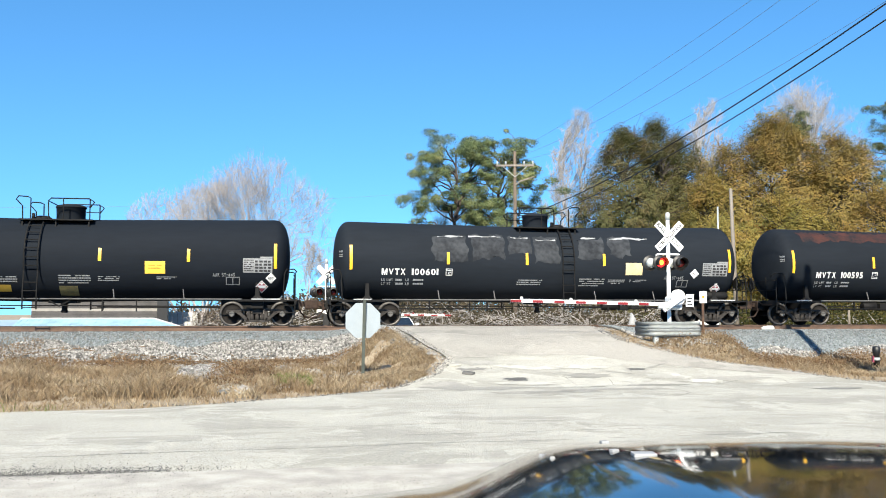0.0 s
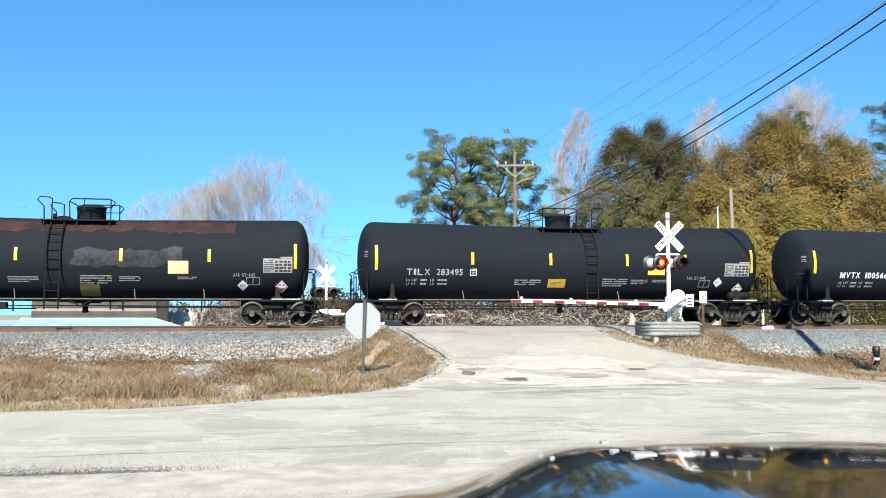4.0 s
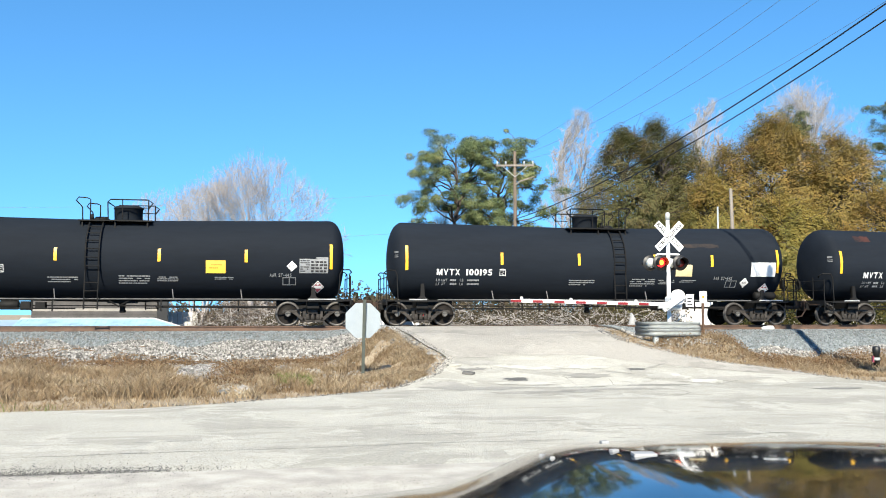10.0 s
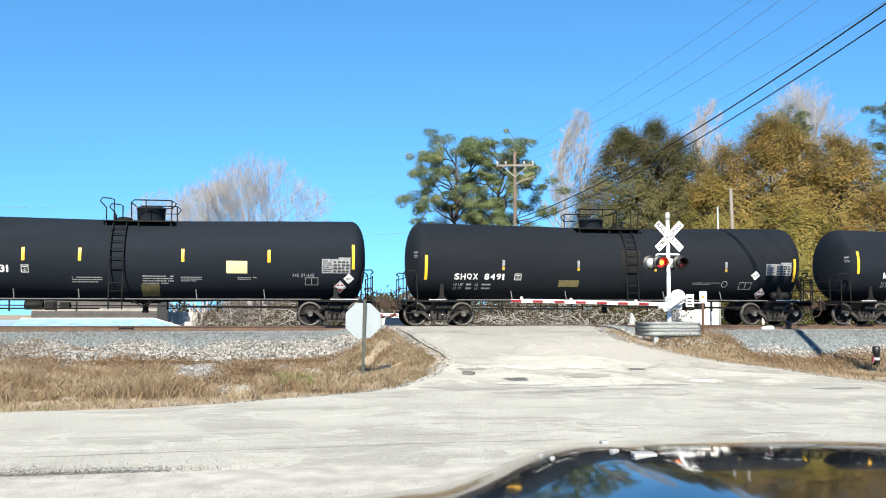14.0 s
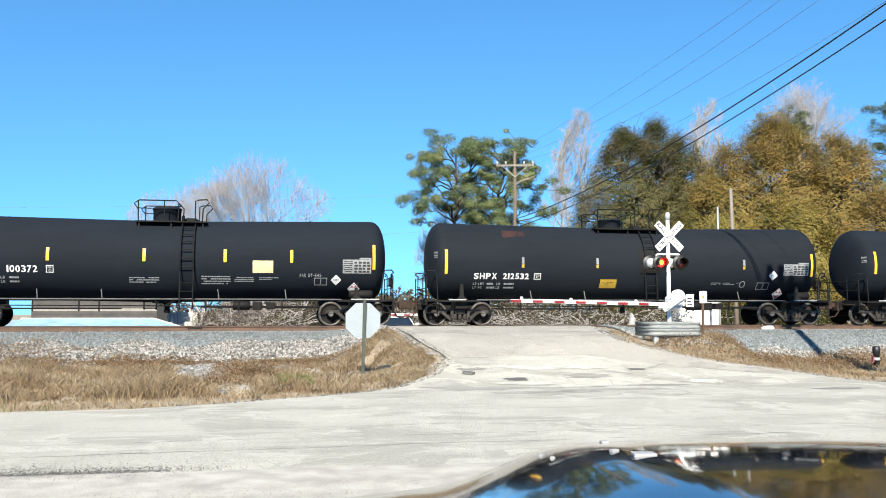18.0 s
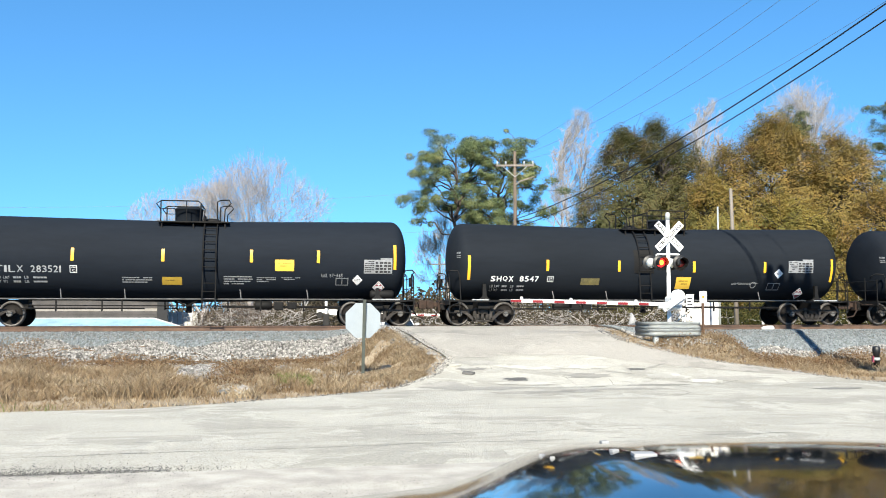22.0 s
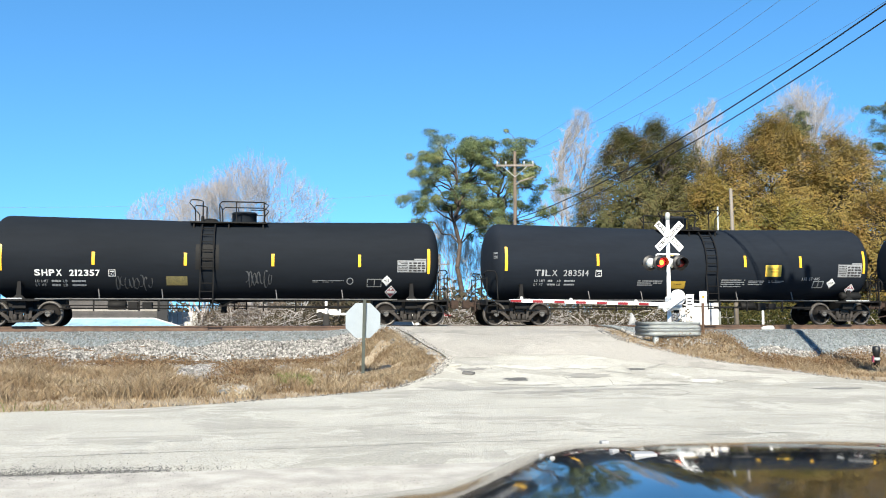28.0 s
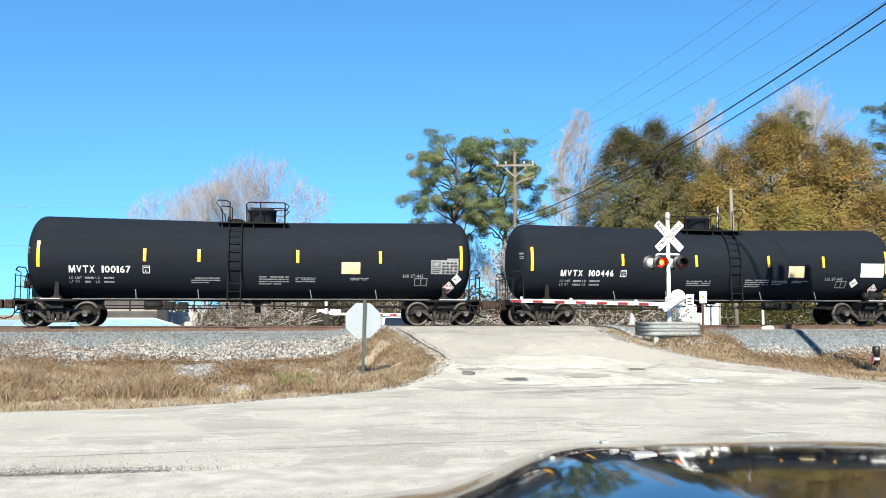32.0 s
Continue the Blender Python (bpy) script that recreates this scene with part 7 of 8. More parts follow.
utility_pole(16.22, 6.1, 7.95, 0.10, M_WOODL, "pale bare wooden pole without arms", None, 0, -1.6)
utility_pole(15.37, 6.3, 7.05, 0.05, M_GALV, "thin grey metal pole", None)


def cable(name, a, b_, sag, r, material, label):
    a, b_ = Vector(a), Vector(b_)
    pts = [a.lerp(b_, t) - Vector((0, 0, 4 * sag * t * (1 - t))) for t in [k / 24 for k in range(25)]]
    return tagged(part(name, tube(B(), pts, r, 6), material), label, "cable", "overhead cables")


nx, ny = NEARP
fx, fy = FARP
cable("overhead_cable", (nx - 0.1, ny, 10.75), (fx, fy, 7.95), 0.75, 0.026, M_CABLE, "thick black overhead cable between poles")
cable("overhead_cable", (nx + 0.16, ny + 0.30, 10.42), (fx + 0.10, fy + 0.3, 7.42), 0.70, 0.022, M_CABLE, "black overhead cable between poles")
cable("overhead_wire", (nx - 1.2, ny, 12.75), (fx - 1.15, fy, 11.9), 0.45, 0.0065, M_WIRE, "thin grey overhead power wire")
cable("overhead_wire", (nx - 0.6, ny, 12.75), (fx - 0.55, fy, 11.9), 0.95, 0.0065, M_WIRE, "thin grey overhead power wire")
cable("overhead_wire", (nx + 0.6, ny, 12.75), (fx + 0.55, fy, 11.9), 1.1, 0.0065, M_WIRE, "thin grey overhead power wire")
cable("overhead_wire", (nx + 1.2, ny, 11.6), (fx + 0.6, fy, 10.4), 0.9, 0.0065, M_WIRE, "thin grey overhead power wire")
cable("overhead_wire", (fx, fy, 10.2), (-42, 30, 9.0), 0.9, 0.005, M_WIRE, "thin grey overhead wire to a far pole")
cable("overhead_wire", (fx, fy, 7.6), (-42, 30, 6.6), 0.9, 0.007, M_WIRE, "grey overhead wire to a far pole")

# ---- beyond the tracks ----
cb = empty("signal_cabinet", pose(15.45, 9.2, 0.14), "tall white metal railway signal cabinet with vents", "cabinet")
part("body", box(B(), -1.15, 1.15, -0.5, 0.5, 0.1, 3.02, bevel=0.02), M_WHITE, cb)
part("roof", box(B(), -1.22, 1.22, -0.57, 0.57, 3.02, 3.10, bevel=0.015), M_WHITE, cb)
part("base", box(B(), -1.1, 1.1, -0.45, 0.45, -0.3, 0.1), M_GALV, cb)
part("vent", box(B(), -0.72, -0.30, -0.25, 0.25, 3.10, 3.26, bevel=0.03), M_WHITE, cb)
part("vent_cap", lathe(B(), [(3.26, 0.30), (3.30, 0.30), (3.44, 0.03)], 4, m=pose(-0.51, 0, 0, 0, 0, 0)), M_GALV, cb)
for x0, x1 in ((-1.10, -0.03), (0.03, 1.10)):
    d = part("door", box(B(), x0, x1, -0.525, -0.502, 0.18, 2.95, bevel=0.006), M_WHITE, cb)
    part("handle", box(B(), x1 - 0.1, x1 - 0.06, -0.55, -0.527, 1.25, 1.45), M_GALV, d)
    for k in range(5):
        part("louver", box(B(), x0 + 0.25, x1 - 0.25, -0.536, -0.527, 2.45 + 0.07 * k, 2.49 + 0.07 * k), M_GALV, d)
for x, y, h, m_ in ((18.3, 7.4, 1.9, M_WHITE), (22.9, 7.0, 1.9, M_WOODL)):
    wp = empty("marker_post", pose(x, y, ground_z(x, y) - 0.02), "short pale marker post beside the track", "post")
    part("post", lathe(B(), [(0, 0.07), (h - 0.05, 0.06), (h, 0.03)], 10), m_, wp)
ws = empty("white_sack", pose(11.05, 7.0, ground_z(11.05, 7.0)), "crumpled white sheet caught in the brush", "rubbish")
bm = lathe(B(), [(0, 0.34), (0.4, 0.30), (0.9, 0.26), (1.2, 0.18), (1.45, 0.05)], 14)
for v in bm.verts:
    v.co += Vector((noise2(v.co.z * 3, v.co.x * 3, 1.0), noise2(v.co.x * 3, v.co.z * 2, 1.0, 3), 0)) * 0.12
part("sheet", bm, M_CHALK, ws, "", True)


def house():
    h = empty("house", pose(-18.0, 20.0, ground_z(-18.0, 20.0) - 0.1), "low grey house with a hipped pale metal roof", "house")
    part("wall", box(B(), -2.1, 3.3, 0.0, 6.0, 0, 4.98), M_TAN, h, "weathered grey clapboard wall")
    part("wing_wall", box(B(), 3.302, 4.85, 0.0, 0.3, 0, 4.86), M_TAN, h, "weathered grey clapboard wall")
    part("fascia", box(B(), -2.4, 3.3, -0.62, -0.02, 4.66, 5.06), M_BLACK, h, "dark eave board")
    e, r = 5.09, 5.98
    x0, x1, k0, k1 = -2.5, 3.4, 0.45, 1.5
    bm = B()
    vs = [bm.verts.new(p) for p in ((x0, -0.7, e), (x1, -0.7, e), (x1, 6.7, e), (x0, 6.7, e), (k0, 3.0, r), (k1, 3.0, r))]
    for q in ((0, 1, 5, 4), (2, 3, 4, 5), (0, 4, 3), (1, 2, 5), (3, 2, 1, 0)):
        bm.faces.new([vs[i] for i in q])
    part("roof", bm, M_METALROOF, h, "pale ribbed metal roof")
    part("ridge_cap", tube(B(), [(k0, 3.0, r + 0.01), (k1, 3.0, r + 0.01)], 0.05, 6), M_METALROOF, h)
    for p, q in (((k0, 3.0), (x0, -0.7)), ((k1, 3.0), (x1, -0.7))):
        part("hip_cap", tube(B(), [(*p, r + 0.01), (*q, e + 0.01)], 0.04, 6), M_METALROOF, h)
    for k in range(18):
        x = x0 + 0.2 + k * 0.325
        t = (x - x0) / (k0 - x0) if x < k0 else (x1 - x) / (x1 - k1) if x > k1 else 1.0
        part("rib", tube(B(), [(x, -0.69, e + 0.012), (x, -0.69 + 3.68 * t, e + 0.012 + (r - e) * t)], 0.018, 5), M_METALROOF, h)
    part("porch_roof", box(B(), 3.42, 5.8, -0.7, 1.6, 4.90, 5.06, bevel=0.02), M_BLACK, h, "flat dark porch roof")
    part("beam", box(B(), -0.9, 1.6, -0.12, -0.035, 4.18, 4.40, bevel=0.01), M_PALESIDE, h, "pale wooden beam")
    for k in range(24):
        part("board", box(B(), -2.1, 4.85, -0.018 - 0.012 * (k % 2), -0.002, 0.3 + k * 0.18, 0.3 + k * 0.18 + 0.165), M_PALESIDE if k in (11, 17) else M_TAN, h)
    part("post", box(B(), 4.9, 5.5, -0.55, -0.05, 0, 4.88, bevel=0.02), M_BLACK, h, "dark porch post")


def shed():
    s = empty("shed", pose(-16.0, 15.6, ground_z(-16.0, 15.6) - 0.1), "low shed with a pale blue ribbed metal roof", "shed")
    part("wall", box(B(), -3.6, 4.6, -1.4, 2.4, 0, 2.1), M_SIDING, s)
    bm = B()
    R0, R1 = 2.95, 2.15
    x0, x1, k1 = -4.0, 6.05, 3.0
    vs = [bm.verts.new(q) for q in ((x0, 1.8, R0), (k1, 1.8, R0), (x1, -1.7, R1), (x0, -1.7, R1), (x1 - 0.7, 3.2, R1), (x0, 3.2, R1))]
    for q in ((3, 2, 1, 0), (1, 2, 4), (0, 1, 4, 5)):
        bm.faces.new([vs[i] for i in q])
    part("roof", bm, M_BLUE, s, "pale blue metal roof")
    for k in range(33):
        x = x0 + 0.15 + k * 0.3
        t = 0.0 if x < k1 else (x - k1) / (x1 - k1)
        part("rib", tube(B(), [(x, 1.8 - 3.5 * t, R0 + 0.008 + (R1 - R0) * t), (x, -1.69, R1 + 0.008)], 0.014, 5), M_BLUE, s)
    bm = box(B(), -16.0, x0 - 0.12, -1.65, 2.6, 2.02, 2.16)
    for v in bm.verts:
        v.co.z += 0.72 * (v.co.y + 1.65) / 4.25
    part("lean_to_roof", bm, M_METALROOF, s, "plain pale metal lean-to roof")
    part("ridge_cap", tube(B(), [(x0, 1.8, R0 + 0.01), (k1, 1.8, R0 + 0.01)], 0.035, 6), M_SIDING, s)
    part("hip_cap", tube(B(), [(k1, 1.8, R0 + 0.01), (x1, -1.7, R1 + 0.01)], 0.035, 6), M_SIDING, s)


house()
shed()
fw = empty("white_fence", pose(-13.4, 22.0, ground_z(-13.4, 22) - 0.1), "white board fence beside the house", "fence")
for k in range(8):
    part("board", box(B(), k * 0.3 + 0.01, k * 0.3 + 0.29, -0.02, 0.02, 0, 3.3 + 0.02 * (k % 3)), M_SIDING, fw)
yu = empty("yucca", pose(-11.6, 18.6, ground_z(-11.6, 18.6)), "spiky grey-green yucca clump", "plant")
rng0 = np.random.default_rng(8)
seg = []
for k in range(70):
    a, e, L = rng0.uniform(0, 6.28), rng0.uniform(0.2, 1.4), rng0.uniform(0.8, 1.3)
    seg.append(((0, 0, 1.1), (math.cos(a) * math.cos(e) * L, math.sin(a) * math.cos(e) * L, 1.1 + math.sin(e) * L), 0.03, 0.004))
part_of("leaves", tubes_mesh("leaves", seg, L_PALE, 3), None, yu)
part_of("stem", tubes_mesh("stem", [((0, 0, 0), (0, 0, 1.15), 0.12, 0.1)], M_BARK, 8), None, yu)


def suv():
    v = empty("suv", pose(0.25, 14.6, ramp_z(14.6) + 0.02, 0, 0, 180), "white suv waiting behind the lowered gate", "car")
    bm = box(B(), -0.95, 0.95, -2.3, 2.3, 0.35, 1.05, bevel=0.12)
    part("body", bm, M_CARW, v, "", True)
    bm = B()
    lo = [(-0.92, -1.9), (0.92, -1.9), (0.92, 1.35), (-0.92, 1.35)]
    hi = [(-0.72, -1.6), (0.72, -1.6), (0.72, 0.45), (-0.72, 0.45)]
    a = [bm.verts.new((x, y, 1.02)) for x, y in lo]
    b_ = [bm.verts.new((x, y, 1.52)) for x, y in hi]
    bm.faces.new(b_)
    for i in range(4):
        bm.faces.new((a[i], a[(i + 1) % 4], b_[(i + 1) % 4], b_[i]))
    bmesh.ops.bevel(bm, geom=bm.edges[:], offset=0.06, segments=2, affect="EDGES")
    part("cabin", bm, M_CARW, v)
    bm = B()
    q = [bm.verts.new(p) for p in ((-0.80, 1.28, 1.06), (0.80, 1.28, 1.06), (0.65, 0.60, 1.45), (-0.65, 0.60, 1.45))]
    f = bm.faces.new(q)
    bmesh.ops.translate(bm, verts=q, vec=(0, 0.035, 0.03))
    bmesh.ops.solidify(bm, geom=[f], thickness=0.01)
    part("windshield", bm, M_GLASS, v, "dark blue-tinted windshield")
    for s in (-1, 1):
        part("mirror", box(B(), s * 1.06 - 0.1, s * 1.06 + 0.1, 0.95, 1.08, 1.02, 1.2, bevel=0.03), M_CARW, v)
        part("headlight", box(B(), s * 0.7 - 0.2, s * 0.7 + 0.2, 2.22, 2.32, 0.72, 0.9, bevel=0.03), M_GLASS, v)
        for y in (-1.45, 1.45):
            w = part("wheel", lathe(B(), [(s * 0.72, 0.2), (s * 0.72, 0.33), (s * 0.75, 0.36), (s * 0.93, 0.36), (s * 0.96, 0.33), (s * 0.96, 0.2)], 20, "x", pose(0, y, 0.36)), M_RUBBER, v)
            part("rim", lathe(B(), [(s * 0.94, 0.2), (s * 0.955, 0.19), (s * 0.95, 0.05), (s * 0.965, 0.02)], 16, "x", pose(0, y, 0.36)), M_GALV, w)


suv()

# ---- road details ----
stub = empty("black_post", pose(12.59, -9.78, ground_z(12.59, -9.78) - 0.02), "short black capped post in dry grass", "post")
part("post", lathe(B(), [(0, 0.10), (0.55, 0.10), (0.58, 0.12), (0.76, 0.12), (0.79, 0.08), (0.80, 0.01)], 14), M_BLACK, stub)
part("band", lathe(B(), [(0.34, 0.104), (0.35, 0.108), (0.42, 0.108), (0.43, 0.104)], 14), M_GALV, stub, "worn grey band")
part("tape", box(B(), -0.22, -0.13, -0.02, 0.02, 0.26, 0.46, m=pose(0, 0, 0, 0, 8, 0), bevel=0.008), M_REDP, stub, "torn pink-red marking tape")

def crack(pts, w, seed, name="road_crack"):
    """A tarred crack along the road: a thin wandering strip."""
    rng = random.Random(seed)
    vs, fs = [], []
    fine = []
    for (a, b_) in zip(pts, pts[1:]):
        n = max(2, int(math.dist(a, b_) / 0.25))
        fine += [(a[0] + (b_[0] - a[0]) * k / n, a[1] + (b_[1] - a[1]) * k / n) for k in range(n)]
    fine.append(pts[-1])
    for i, (x, y) in enumerate(fine):
        y += rng.uniform(-0.03, 0.03)
        z = (ramp_z(y) if y > -16 else 0) + 0.012 * noise2(x, y, 0.5) + (0.018 if y > lerp_table(x, JOINT) - 0.2 else 0.008)
        ww = w * rng.uniform(0.4, 1.3) * (0.3 if i in (0, len(fine) - 1) else 1)
        dx, dy = fine[min(i + 1, len(fine) - 1)][0] - fine[max(i - 1, 0)][0], fine[min(i + 1, len(fine) - 1)][1] - fine[max(i - 1, 0)][1]
        L = math.hypot(dx, dy) or 1
        vs += [(x - dy / L * ww, y + dx / L * ww, z), (x + dy / L * ww, y - dx / L * ww, z)]
    fs = [(2 * i, 2 * i + 1, 2 * i + 3, 2 * i + 2) for i in range(len(fine) - 1) if noise2(i * 0.35, seed * 3.7) > -0.22]
    return part_of(name, data_mesh(name, vs, fs, M_TAR), None, road)


M_TAR = mat("dark_tar_and_grit", (0.238, 0.2275, 0.2065), (0.154, 0.147, 0.133), rough=0.9, scale=5, fine=40, bump=0.3)
crack([(-14, -25.0), (-9.5, -24.84), (-4.1, -24.45), (0, -24.3), (8, -24.1)], 0.014, 1)
crack([(-14, -24.0), (-8, -23.7), (-2, -23.5), (6, -23.2)], 0.010, 2)
crack([(-12, -22.6), (-5, -22.4), (2, -22.0)], 0.007, 3)
crack([(0.62, -13.3), (0.85, -14.2), (0.75, -15.6), (0.5, -17.2)], 0.012, 4)
crack([(2.0, -13.3), (3.2, -14.1), (4.0, -14.25), (4.6, -14.6), (5.3, -15.4)], 0.014, 5)
crack([(2.9, -14.6), (3.5, -14.95), (4.1, -14.8), (4.5, -15.1)], 0.02, 11)
crack([(0.2, -12.2), (0.9, -12.8), (1.1, -13.6)], 0.008, 12)
crack([(2.0, -18.5), (4.5, -18.9), (7.0, -20.2)], 0.014, 6)
crack([(-2.2, -17.4), (0.2, -17.2), (1.0, -16.6)], 0.012, 7)
crack([(-3.0, -16.4), (-1.2, -16.2), (0.6, -16.0)], 0.008, 10)


def crazing():
    """Fine branching cracks over the worn mouth of the side road."""
    rng = random.Random(77)
    for k in range(34):
        x, y = rng.uniform(-1.6, 6.2), rng.uniform(-18.6, -12.6)
        if y > lerp_table(x, JOINT) - 0.4 or not lerp_table(y, ROAD_L) + 0.4 < x < lerp_table(y, ROAD_R) - 0.6:
            continue
        a = rng.choice((0.1, 0.25, 2.9, 3.0, 1.2)) + rng.uniform(-0.35, 0.35)
        pts = [(x, y)]
        for _ in range(rng.randint(3, 6)):
            a += rng.uniform(-0.6, 0.6)
            x, y = x + math.cos(a) * 0.42, y + math.sin(a) * 0.42
            pts.append((x, y))
        crack(pts, rng.uniform(0.006, 0.014), 100 + k)


crazing()
# a broad darker strip along the road's near edge
crack([(-16.5, -26.22), (-13, -26.16), (-10, -26.10), (-7.4, -26.04)], 0.085, 90, "dark_strip")


def blot(x, y, rx, ry, seed, name="road_patch", material=None, lift=0.0):
    """An irregular patch with a ragged rim, a few millimetres proud."""
    n, rings = 44, (0.35, 0.7, 1.0)
    vs = [(x, y)]
    for q in rings:
        for k in range(n):
            a = 2 * math.pi * k / n
            c, d = math.cos(a), math.sin(a)
            r = q * (1 + 0.45 * noise2(c * 2, d * 2, 1.0, seed) + 0.28 * noise2(c * 6, d * 6, 1.0, seed) + 0.16 * noise2(c * 15, d * 15, 1.0, seed))
            vs.append((x + rx * r * c, y + ry * r * d))
    vs = [(a, b_, (ramp_z(b_) if b_ > -16 else 0) + 0.012 * noise2(a, b_, 0.5) + (0.018 if b_ > lerp_table(a, JOINT) - 0.2 else 0.009) + lift) for a, b_ in vs]
    fs = [(0, k + 1, (k + 1) % n + 1) for k in range(n)]
    for i in range(len(rings) - 1):
        o = 1 + i * n
        fs += [(o + k, o + n + k, o + n + (k + 1) % n, o + (k + 1) % n) for k in range(n)]
    return part_of(name, data_mesh(name, vs, fs, material or M_TAR), None, road)


M_WORN = road_mat("worn_grey_patch", (0.400, 0.385, 0.345), (0.320, 0.308, 0.276), 21.0)
M_FLAKE = road_mat("pale_flaked_overlay", (0.585, 0.570, 0.510), (0.480, 0.465, 0.410), 27.0)
for k, (x, y, rx, ry) in enumerate(((-1.05, -12.25, 0.62, 0.26), (-1.6, -15.9, 0.9, 0.4), (-0.5, -17.0, 1.2, 0.3), (1.3, -16.5, 1.3, 0.28), (2.7, -15.5, 0.8, 0.3), (5.2, -14.6, 1.0, 0.26), (1.5, -14.0, 0.6, 0.3), (-2.4, -15.2, 0.6, 0.7))):
    blot(x, y, rx, ry, 40 + k, "worn_patch", M_WORN)
for k, (x, y, rx, ry) in enumerate(((0.35, -12.75, 0.85, 0.34), (1.9, -12.8, 0.6, 0.25), (3.5, -14.2, 0.55, 0.32), (4.2, -14.9, 0.5, 0.22), (-0.3, -14.95, 0.8, 0.2), (-1.35, -12.75, 0.25, 0.12), (0.4, -15.6, 1.0, 0.2))):
    blot(x, y, rx, ry, 60 + k, "flaked_patch", M_FLAKE, 0.004)
M_HOLE = mat("dark_pothole_bottom", (0.119, 0.1155, 0.1085), (0.07, 0.0686, 0.0644), rough=0.95, scale=5, fine=40, bump=0.5)
blot(-0.45, -14.37, 0.30, 0.24, 1, "pothole", M_HOLE)
blot(3.15, -13.14, 0.24, 0.14, 2, "pothole", M_HOLE)
blot(6.32, -17.19, 0.60, 0.26, 3)
blot(-1.3, -12.9, 0.40, 0.18, 4)
M_DARKGRIT = mat("dark_loose_grit", (0.105, 0.1015, 0.0945), (0.042, 0.0406, 0.0385), rough=0.9, scale=6, fine=60, bump=0.2, per_island=0.5)
# dark stones scattered over the strip, thinning out to the right
rg = np.random.default_rng(71)
gxs = -15.5 + 8.8 * (1 - np.sqrt(1 - rg.random(24000)))
gys = -26.12 + 0.05 * (gxs + 11) * 0.35 + rg.normal(size=24000) * (0.16 + 0.16 * np.clip((-7.2 - gxs) / 6, 0, 1)) * np.where(rg.random(24000) < 0.3, 1.7, 1.0)
grit = part_of("dark_grit", stones("dark_grit", np.stack([gxs, gys, np.full(24000, 0.014)], 1), rg.uniform(0.003, 0.010, 24000), M_DARKGRIT, 72), None)
tagged(grit, "dark grit along the road edge", "gravel", kind="stuff")

rag = empty("white_rag", pose(13.4, -1.75, 1.06), "crumpled pale rag on the ballast", "rubbish")
bm = lathe(B(), [(0.0, 0.30), (0.08, 0.32), (0.14, 0.2), (0.17, 0.02)], 16)
for v in bm.verts:
    v.co.y *= 0.5
    v.co += Vector((noise2(v.co.x * 5, v.co.y * 5), noise2(v.co.y * 6, v.co.x * 6), noise2(v.co.x * 7, v.co.y * 7, 1.0, 4))) * 0.05
part("cloth", bm, M_SIDING, rag, "", True)


# two half-buried rocks, and slabs of broken asphalt where the ramp meets the road
def rock(x, y, r, squash, seed, material, label):
    o = empty("rock", pose(x, y, ground_z(x, y)), label, "rock", "rocks on the bank")
    bm = lathe(B(), [(-0.5 * r * squash, r * 0.7), (0, r), (0.5 * r * squash, r * 0.85), (0.9 * r * squash, r * 0.5), (r * squash, r * 0.05)], 10)
    for v in bm.verts:
        v.co += Vector((noise2(v.co.x * 4, v.co.z * 4, 1.0, seed), noise2(v.co.y * 4, v.co.x * 4, 1.0, seed + 1), noise2(v.co.z * 5, v.co.y * 4, 1.0, seed + 2))) * r * 0.45
    part("stone", bm, material, o)


rock(-6.96, -15.7, 0.20, 0.5, 2, M_STONE, "grey flat rock in dry grass")
rock(-7.41, -16.4, 0.15, 0.7, 5, M_DARKGRIT, "dark grey rock in dry grass")
for x, y, r, sd, m_ in ((-1.62, -12.5, 0.20, 7, M_ROAD), (-1.5, -13.5, 0.24, 9, M_HOLE), (-2.0, -11.0, 0.18, 12, M_STONE), (-2.3, -9.6, 0.14, 15, M_STONE)):
    o = empty("asphalt_slab", pose(x, y, (ramp_z(y) if x > lerp_table(y, ROAD_L) else ground_z(x, y)) + 0.005, 0, 4, sd * 31), "broken piece of bleached asphalt", "rubble", "broken asphalt")
    bm = lathe(B(), [(-0.03, r), (0.025, r * 0.95), (0.045, r * 0.8), (0.05, 0.02)], 9)
    for v in bm.verts:
        v.co.x *= 1 + 0.5 * noise2(v.co.y * 3 / r, sd)
        v.co.y *= 0.62 + 0.3 * noise2(v.co.x * 3 / r, sd + 4)
    part("slab", bm, m_, o)


# loose stones and broken asphalt along the verges
def verge_places(n, seed):
    rng = np.random.default_rng(seed)
    out = []
    while len(out) < n:
        if rng.random() < 0.75:
            y = rng.uniform(-18.5, -3)
            left = rng.random() < 0.6
            x = lerp_table(y, ROAD_L) - abs(rng.normal()) * 0.5 + 0.2 if left else lerp_table(y, ROAD_R) + abs(rng.normal()) * 0.4 - 0.15
        else:
            x, y = rng.uniform(4.9, 8.4), rng.uniform(-10.2, -5.5)
        inside = lerp_table(y, ROAD_L) < x < lerp_table(y, ROAD_R)
        out.append((x, y, (ramp_z(y) if inside else ground_z(x, y)) + 0.012))
    return np.array(out)


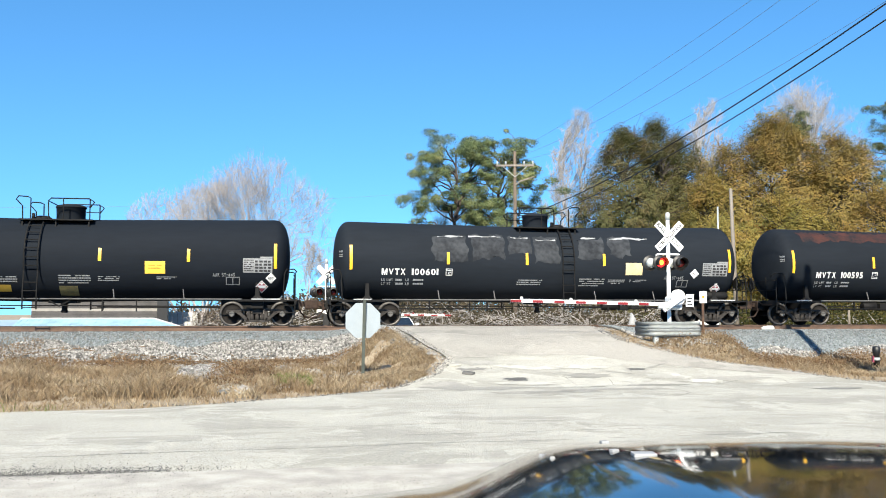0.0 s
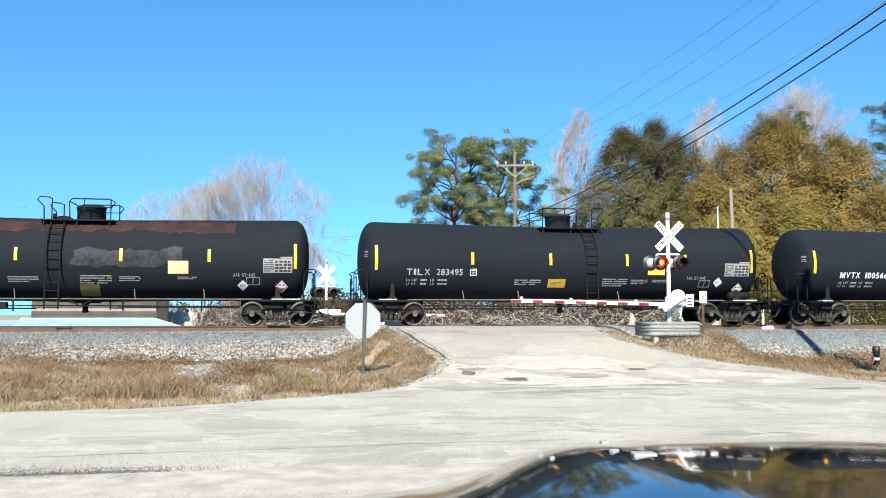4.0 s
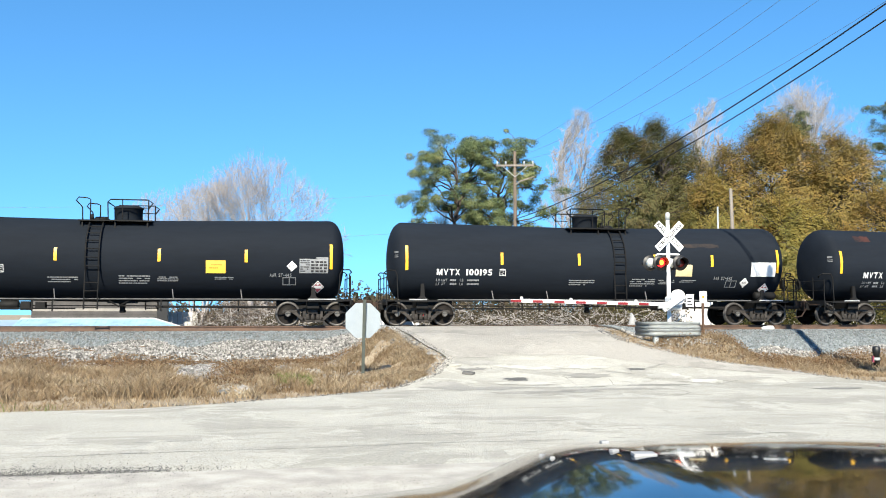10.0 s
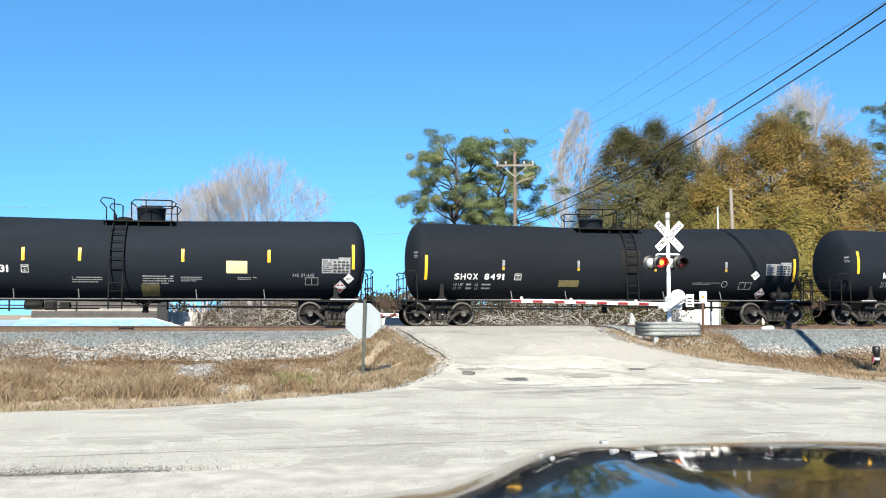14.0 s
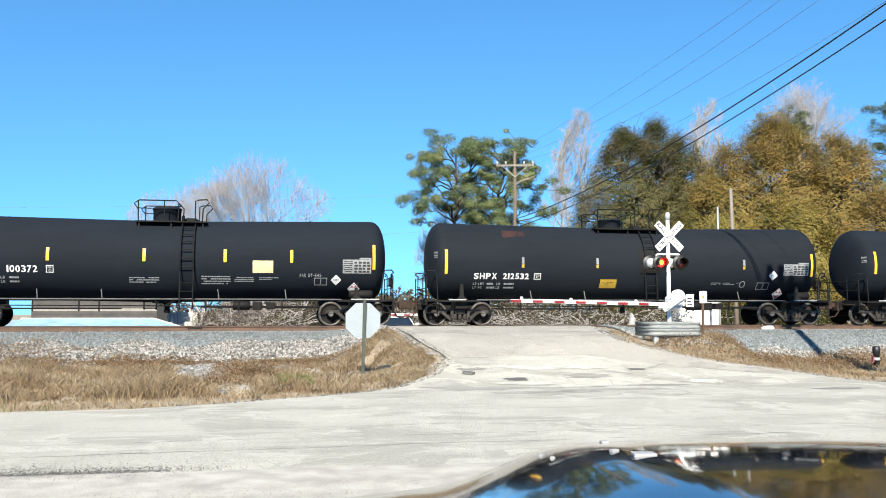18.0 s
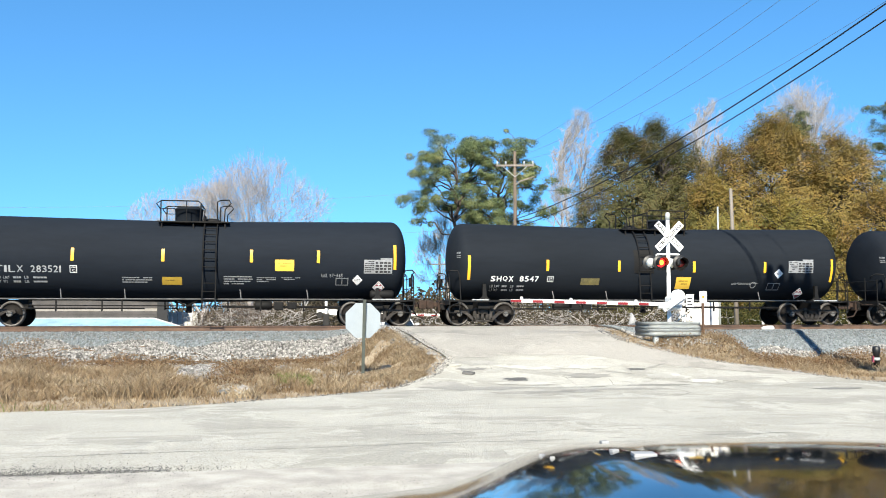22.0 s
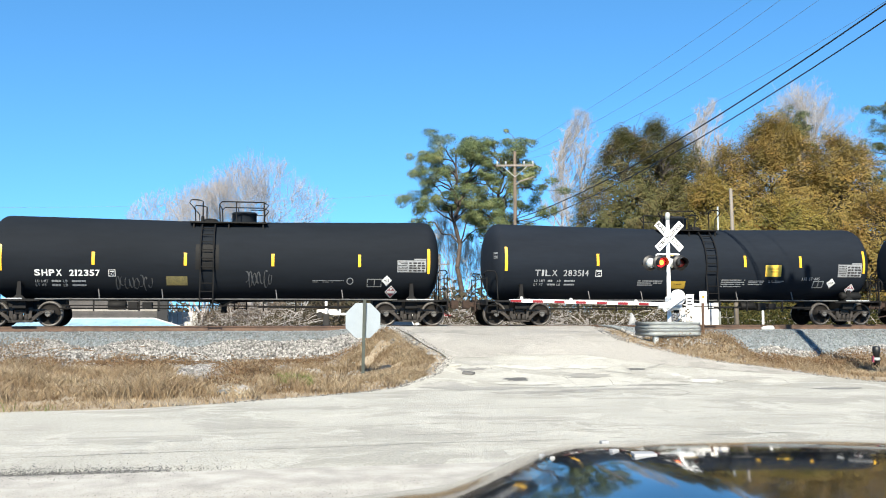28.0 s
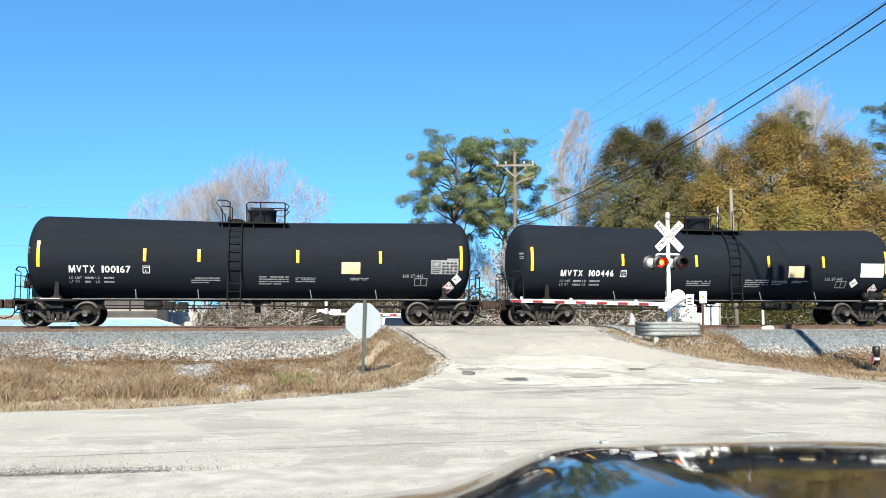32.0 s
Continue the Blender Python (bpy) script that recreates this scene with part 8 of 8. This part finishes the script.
vp = verge_places(9000, 31)
vs_ = part_of("verge_gravel", stones("verge_gravel", vp, np.random.default_rng(32).uniform(0.008, 0.032, len(vp)), M_STONE, 33), None)
tagged(vs_, "loose gravel and broken asphalt on the verge", "gravel", kind="stuff")
lp = np.random.default_rng(41).uniform((-16, -31, 0.006), (3, -24.4, 0.014), (52000, 3))
lp = lp[np.random.default_rng(44).random(len(lp)) < np.clip((-24.4 - lp[:, 1]) / 2.4, 0.02, 1.0)]
lp = lp[(np.abs(lp[:, 1] + 26.14) > 0.22) | (lp[:, 0] > -7.2)]
ls_ = part_of("lot_gravel", stones("lot_gravel", lp, np.random.default_rng(42).uniform(0.003, 0.008, len(lp)), M_LOTSTONE, 43), None)
tagged(ls_, "fine loose gravel on the shoulder", "gravel", kind="stuff")


# ---- the car that the camera sits in ----
white_p = np.random.default_rng(91).uniform((4.9, -9.7, 0), (7.2, -9.0, 0), (450, 3))
white_p[:, 2] = [ground_z(a, b_) + 0.02 for a, b_, _ in white_p]
tagged(part_of("white_gravel", stones("white_gravel", white_p, np.random.default_rng(92).uniform(0.012, 0.05, 450), M_LOTSTONE, 93), None), "white broken stone under the guard barrier", "gravel", kind="stuff")


def own_car():
    c = empty("car", pose(CAM[0], CAM[1], 0, 0, 0, -(YAW + 9.345)), "glossy black car hood reflecting the sky and train", "car")

    def top(x, y):
        """A hood that falls gently to its front, with a raised middle and a lower fender."""
        z = 1.5065 - 0.0554 * max(0.0, y - 0.9489) ** 2 - 0.0806 * max(0.0, 0.4309 - x) ** 2 - 0.0746 * (1 - step(x + 0.2083 * (y - 1.5), -0.2509, 0.0838))
        z += 0.0009 * noise2(x, y, 3.1, 7) + 0.0004 * noise2(x, y, 7.0, 9)
        return z - 5.0 * max(0.0, y - 2.14) ** 2 - 5.0 * max(0.0, -1.0 - x) ** 2 - 5.0 * max(0.0, x - 1.0) ** 2

    def piece(name, xs, ys, label):
        part_of(name, sheet(name, xs, ys, top, M_HOOD), None, c, label)

    piece("hood", spread(-0.72, 0.80, 0.015), spread(0.45, 2.30, 0.02), "glossy black hood")
    piece("fender", spread(-1.14, -0.724, 0.015), spread(0.45, 2.30, 0.02), "glossy black fender")
    piece("fender", spread(0.804, 1.14, 0.02), spread(0.45, 2.30, 0.03), "glossy black fender")
    # a few small pale flecks, set just proud of the hood
    for x, y, w, h, turn in ((0.014, 1.95, 0.016, 0.016, 20), (0.072, 1.51, 0.036, 0.030, 10), (-0.112, 1.92, 0.011, 0.008, 60), (0.028, 1.626, 0.014, 0.010, 35), (-0.084, 1.78, 0.009, 0.006, 15)):
        f = part("fleck", box(B(), -w / 2, w / 2, -h / 2, h / 2, -0.002, 0.004, bevel=0.0012), M_CHALK, c, "small pale fleck on the hood")
        f.matrix_local = pose(x, y, top(x, y), 0, 0, turn)
    part("bumper", box(B(), -1.0, 1.0, 1.95, 2.26, 0.55, 1.22, bevel=0.06), M_HOOD, c)
    for x in (-1.06, 0.90):
        part("side_panel", box(B(), x, x + 0.14, 0.45, 1.95, 0.62, 1.26, bevel=0.03), M_HOOD, c)
        w = part("wheel", lathe(B(), [(x - 0.02, 0.22), (x - 0.02, 0.36), (x + 0.01, 0.39), (x + 0.2, 0.39), (x + 0.22, 0.36), (x + 0.22, 0.22)], 24, "x", pose(0, 1.3, 0.39)), M_RUBBER, c)
        part("rim", lathe(B(), [(x - 0.01, 0.22), (x + 0.02, 0.2), (x + 0.03, 0.05), (x + 0.02, 0.02)], 18, "x", pose(0, 1.3, 0.39)), M_GALV, w)


own_car()


# ---- what moves ----
def motions():
    for ob, x in trains:
        walk(ob, [(t, pose(x - SPEED * t, 0, RT)) for t in (0, 4, 8, 12, 16, 20, 24, 27)] + [(t, pose(x - SPEED * t + late, 0, RT)) for t, late in ((28, 0.0), (29, 0.01), (30, 0.04), (31, 0.11), (32, 0.18))])
    turn = -SPEED / 0.457
    for ob, dx in wheels:
        walk(ob, [(k / 15, Matrix.Translation((dx, 0, 0.457)) @ Matrix.Rotation(turn * k / 15, 4, "Y")) for k in range(481)])


motions()
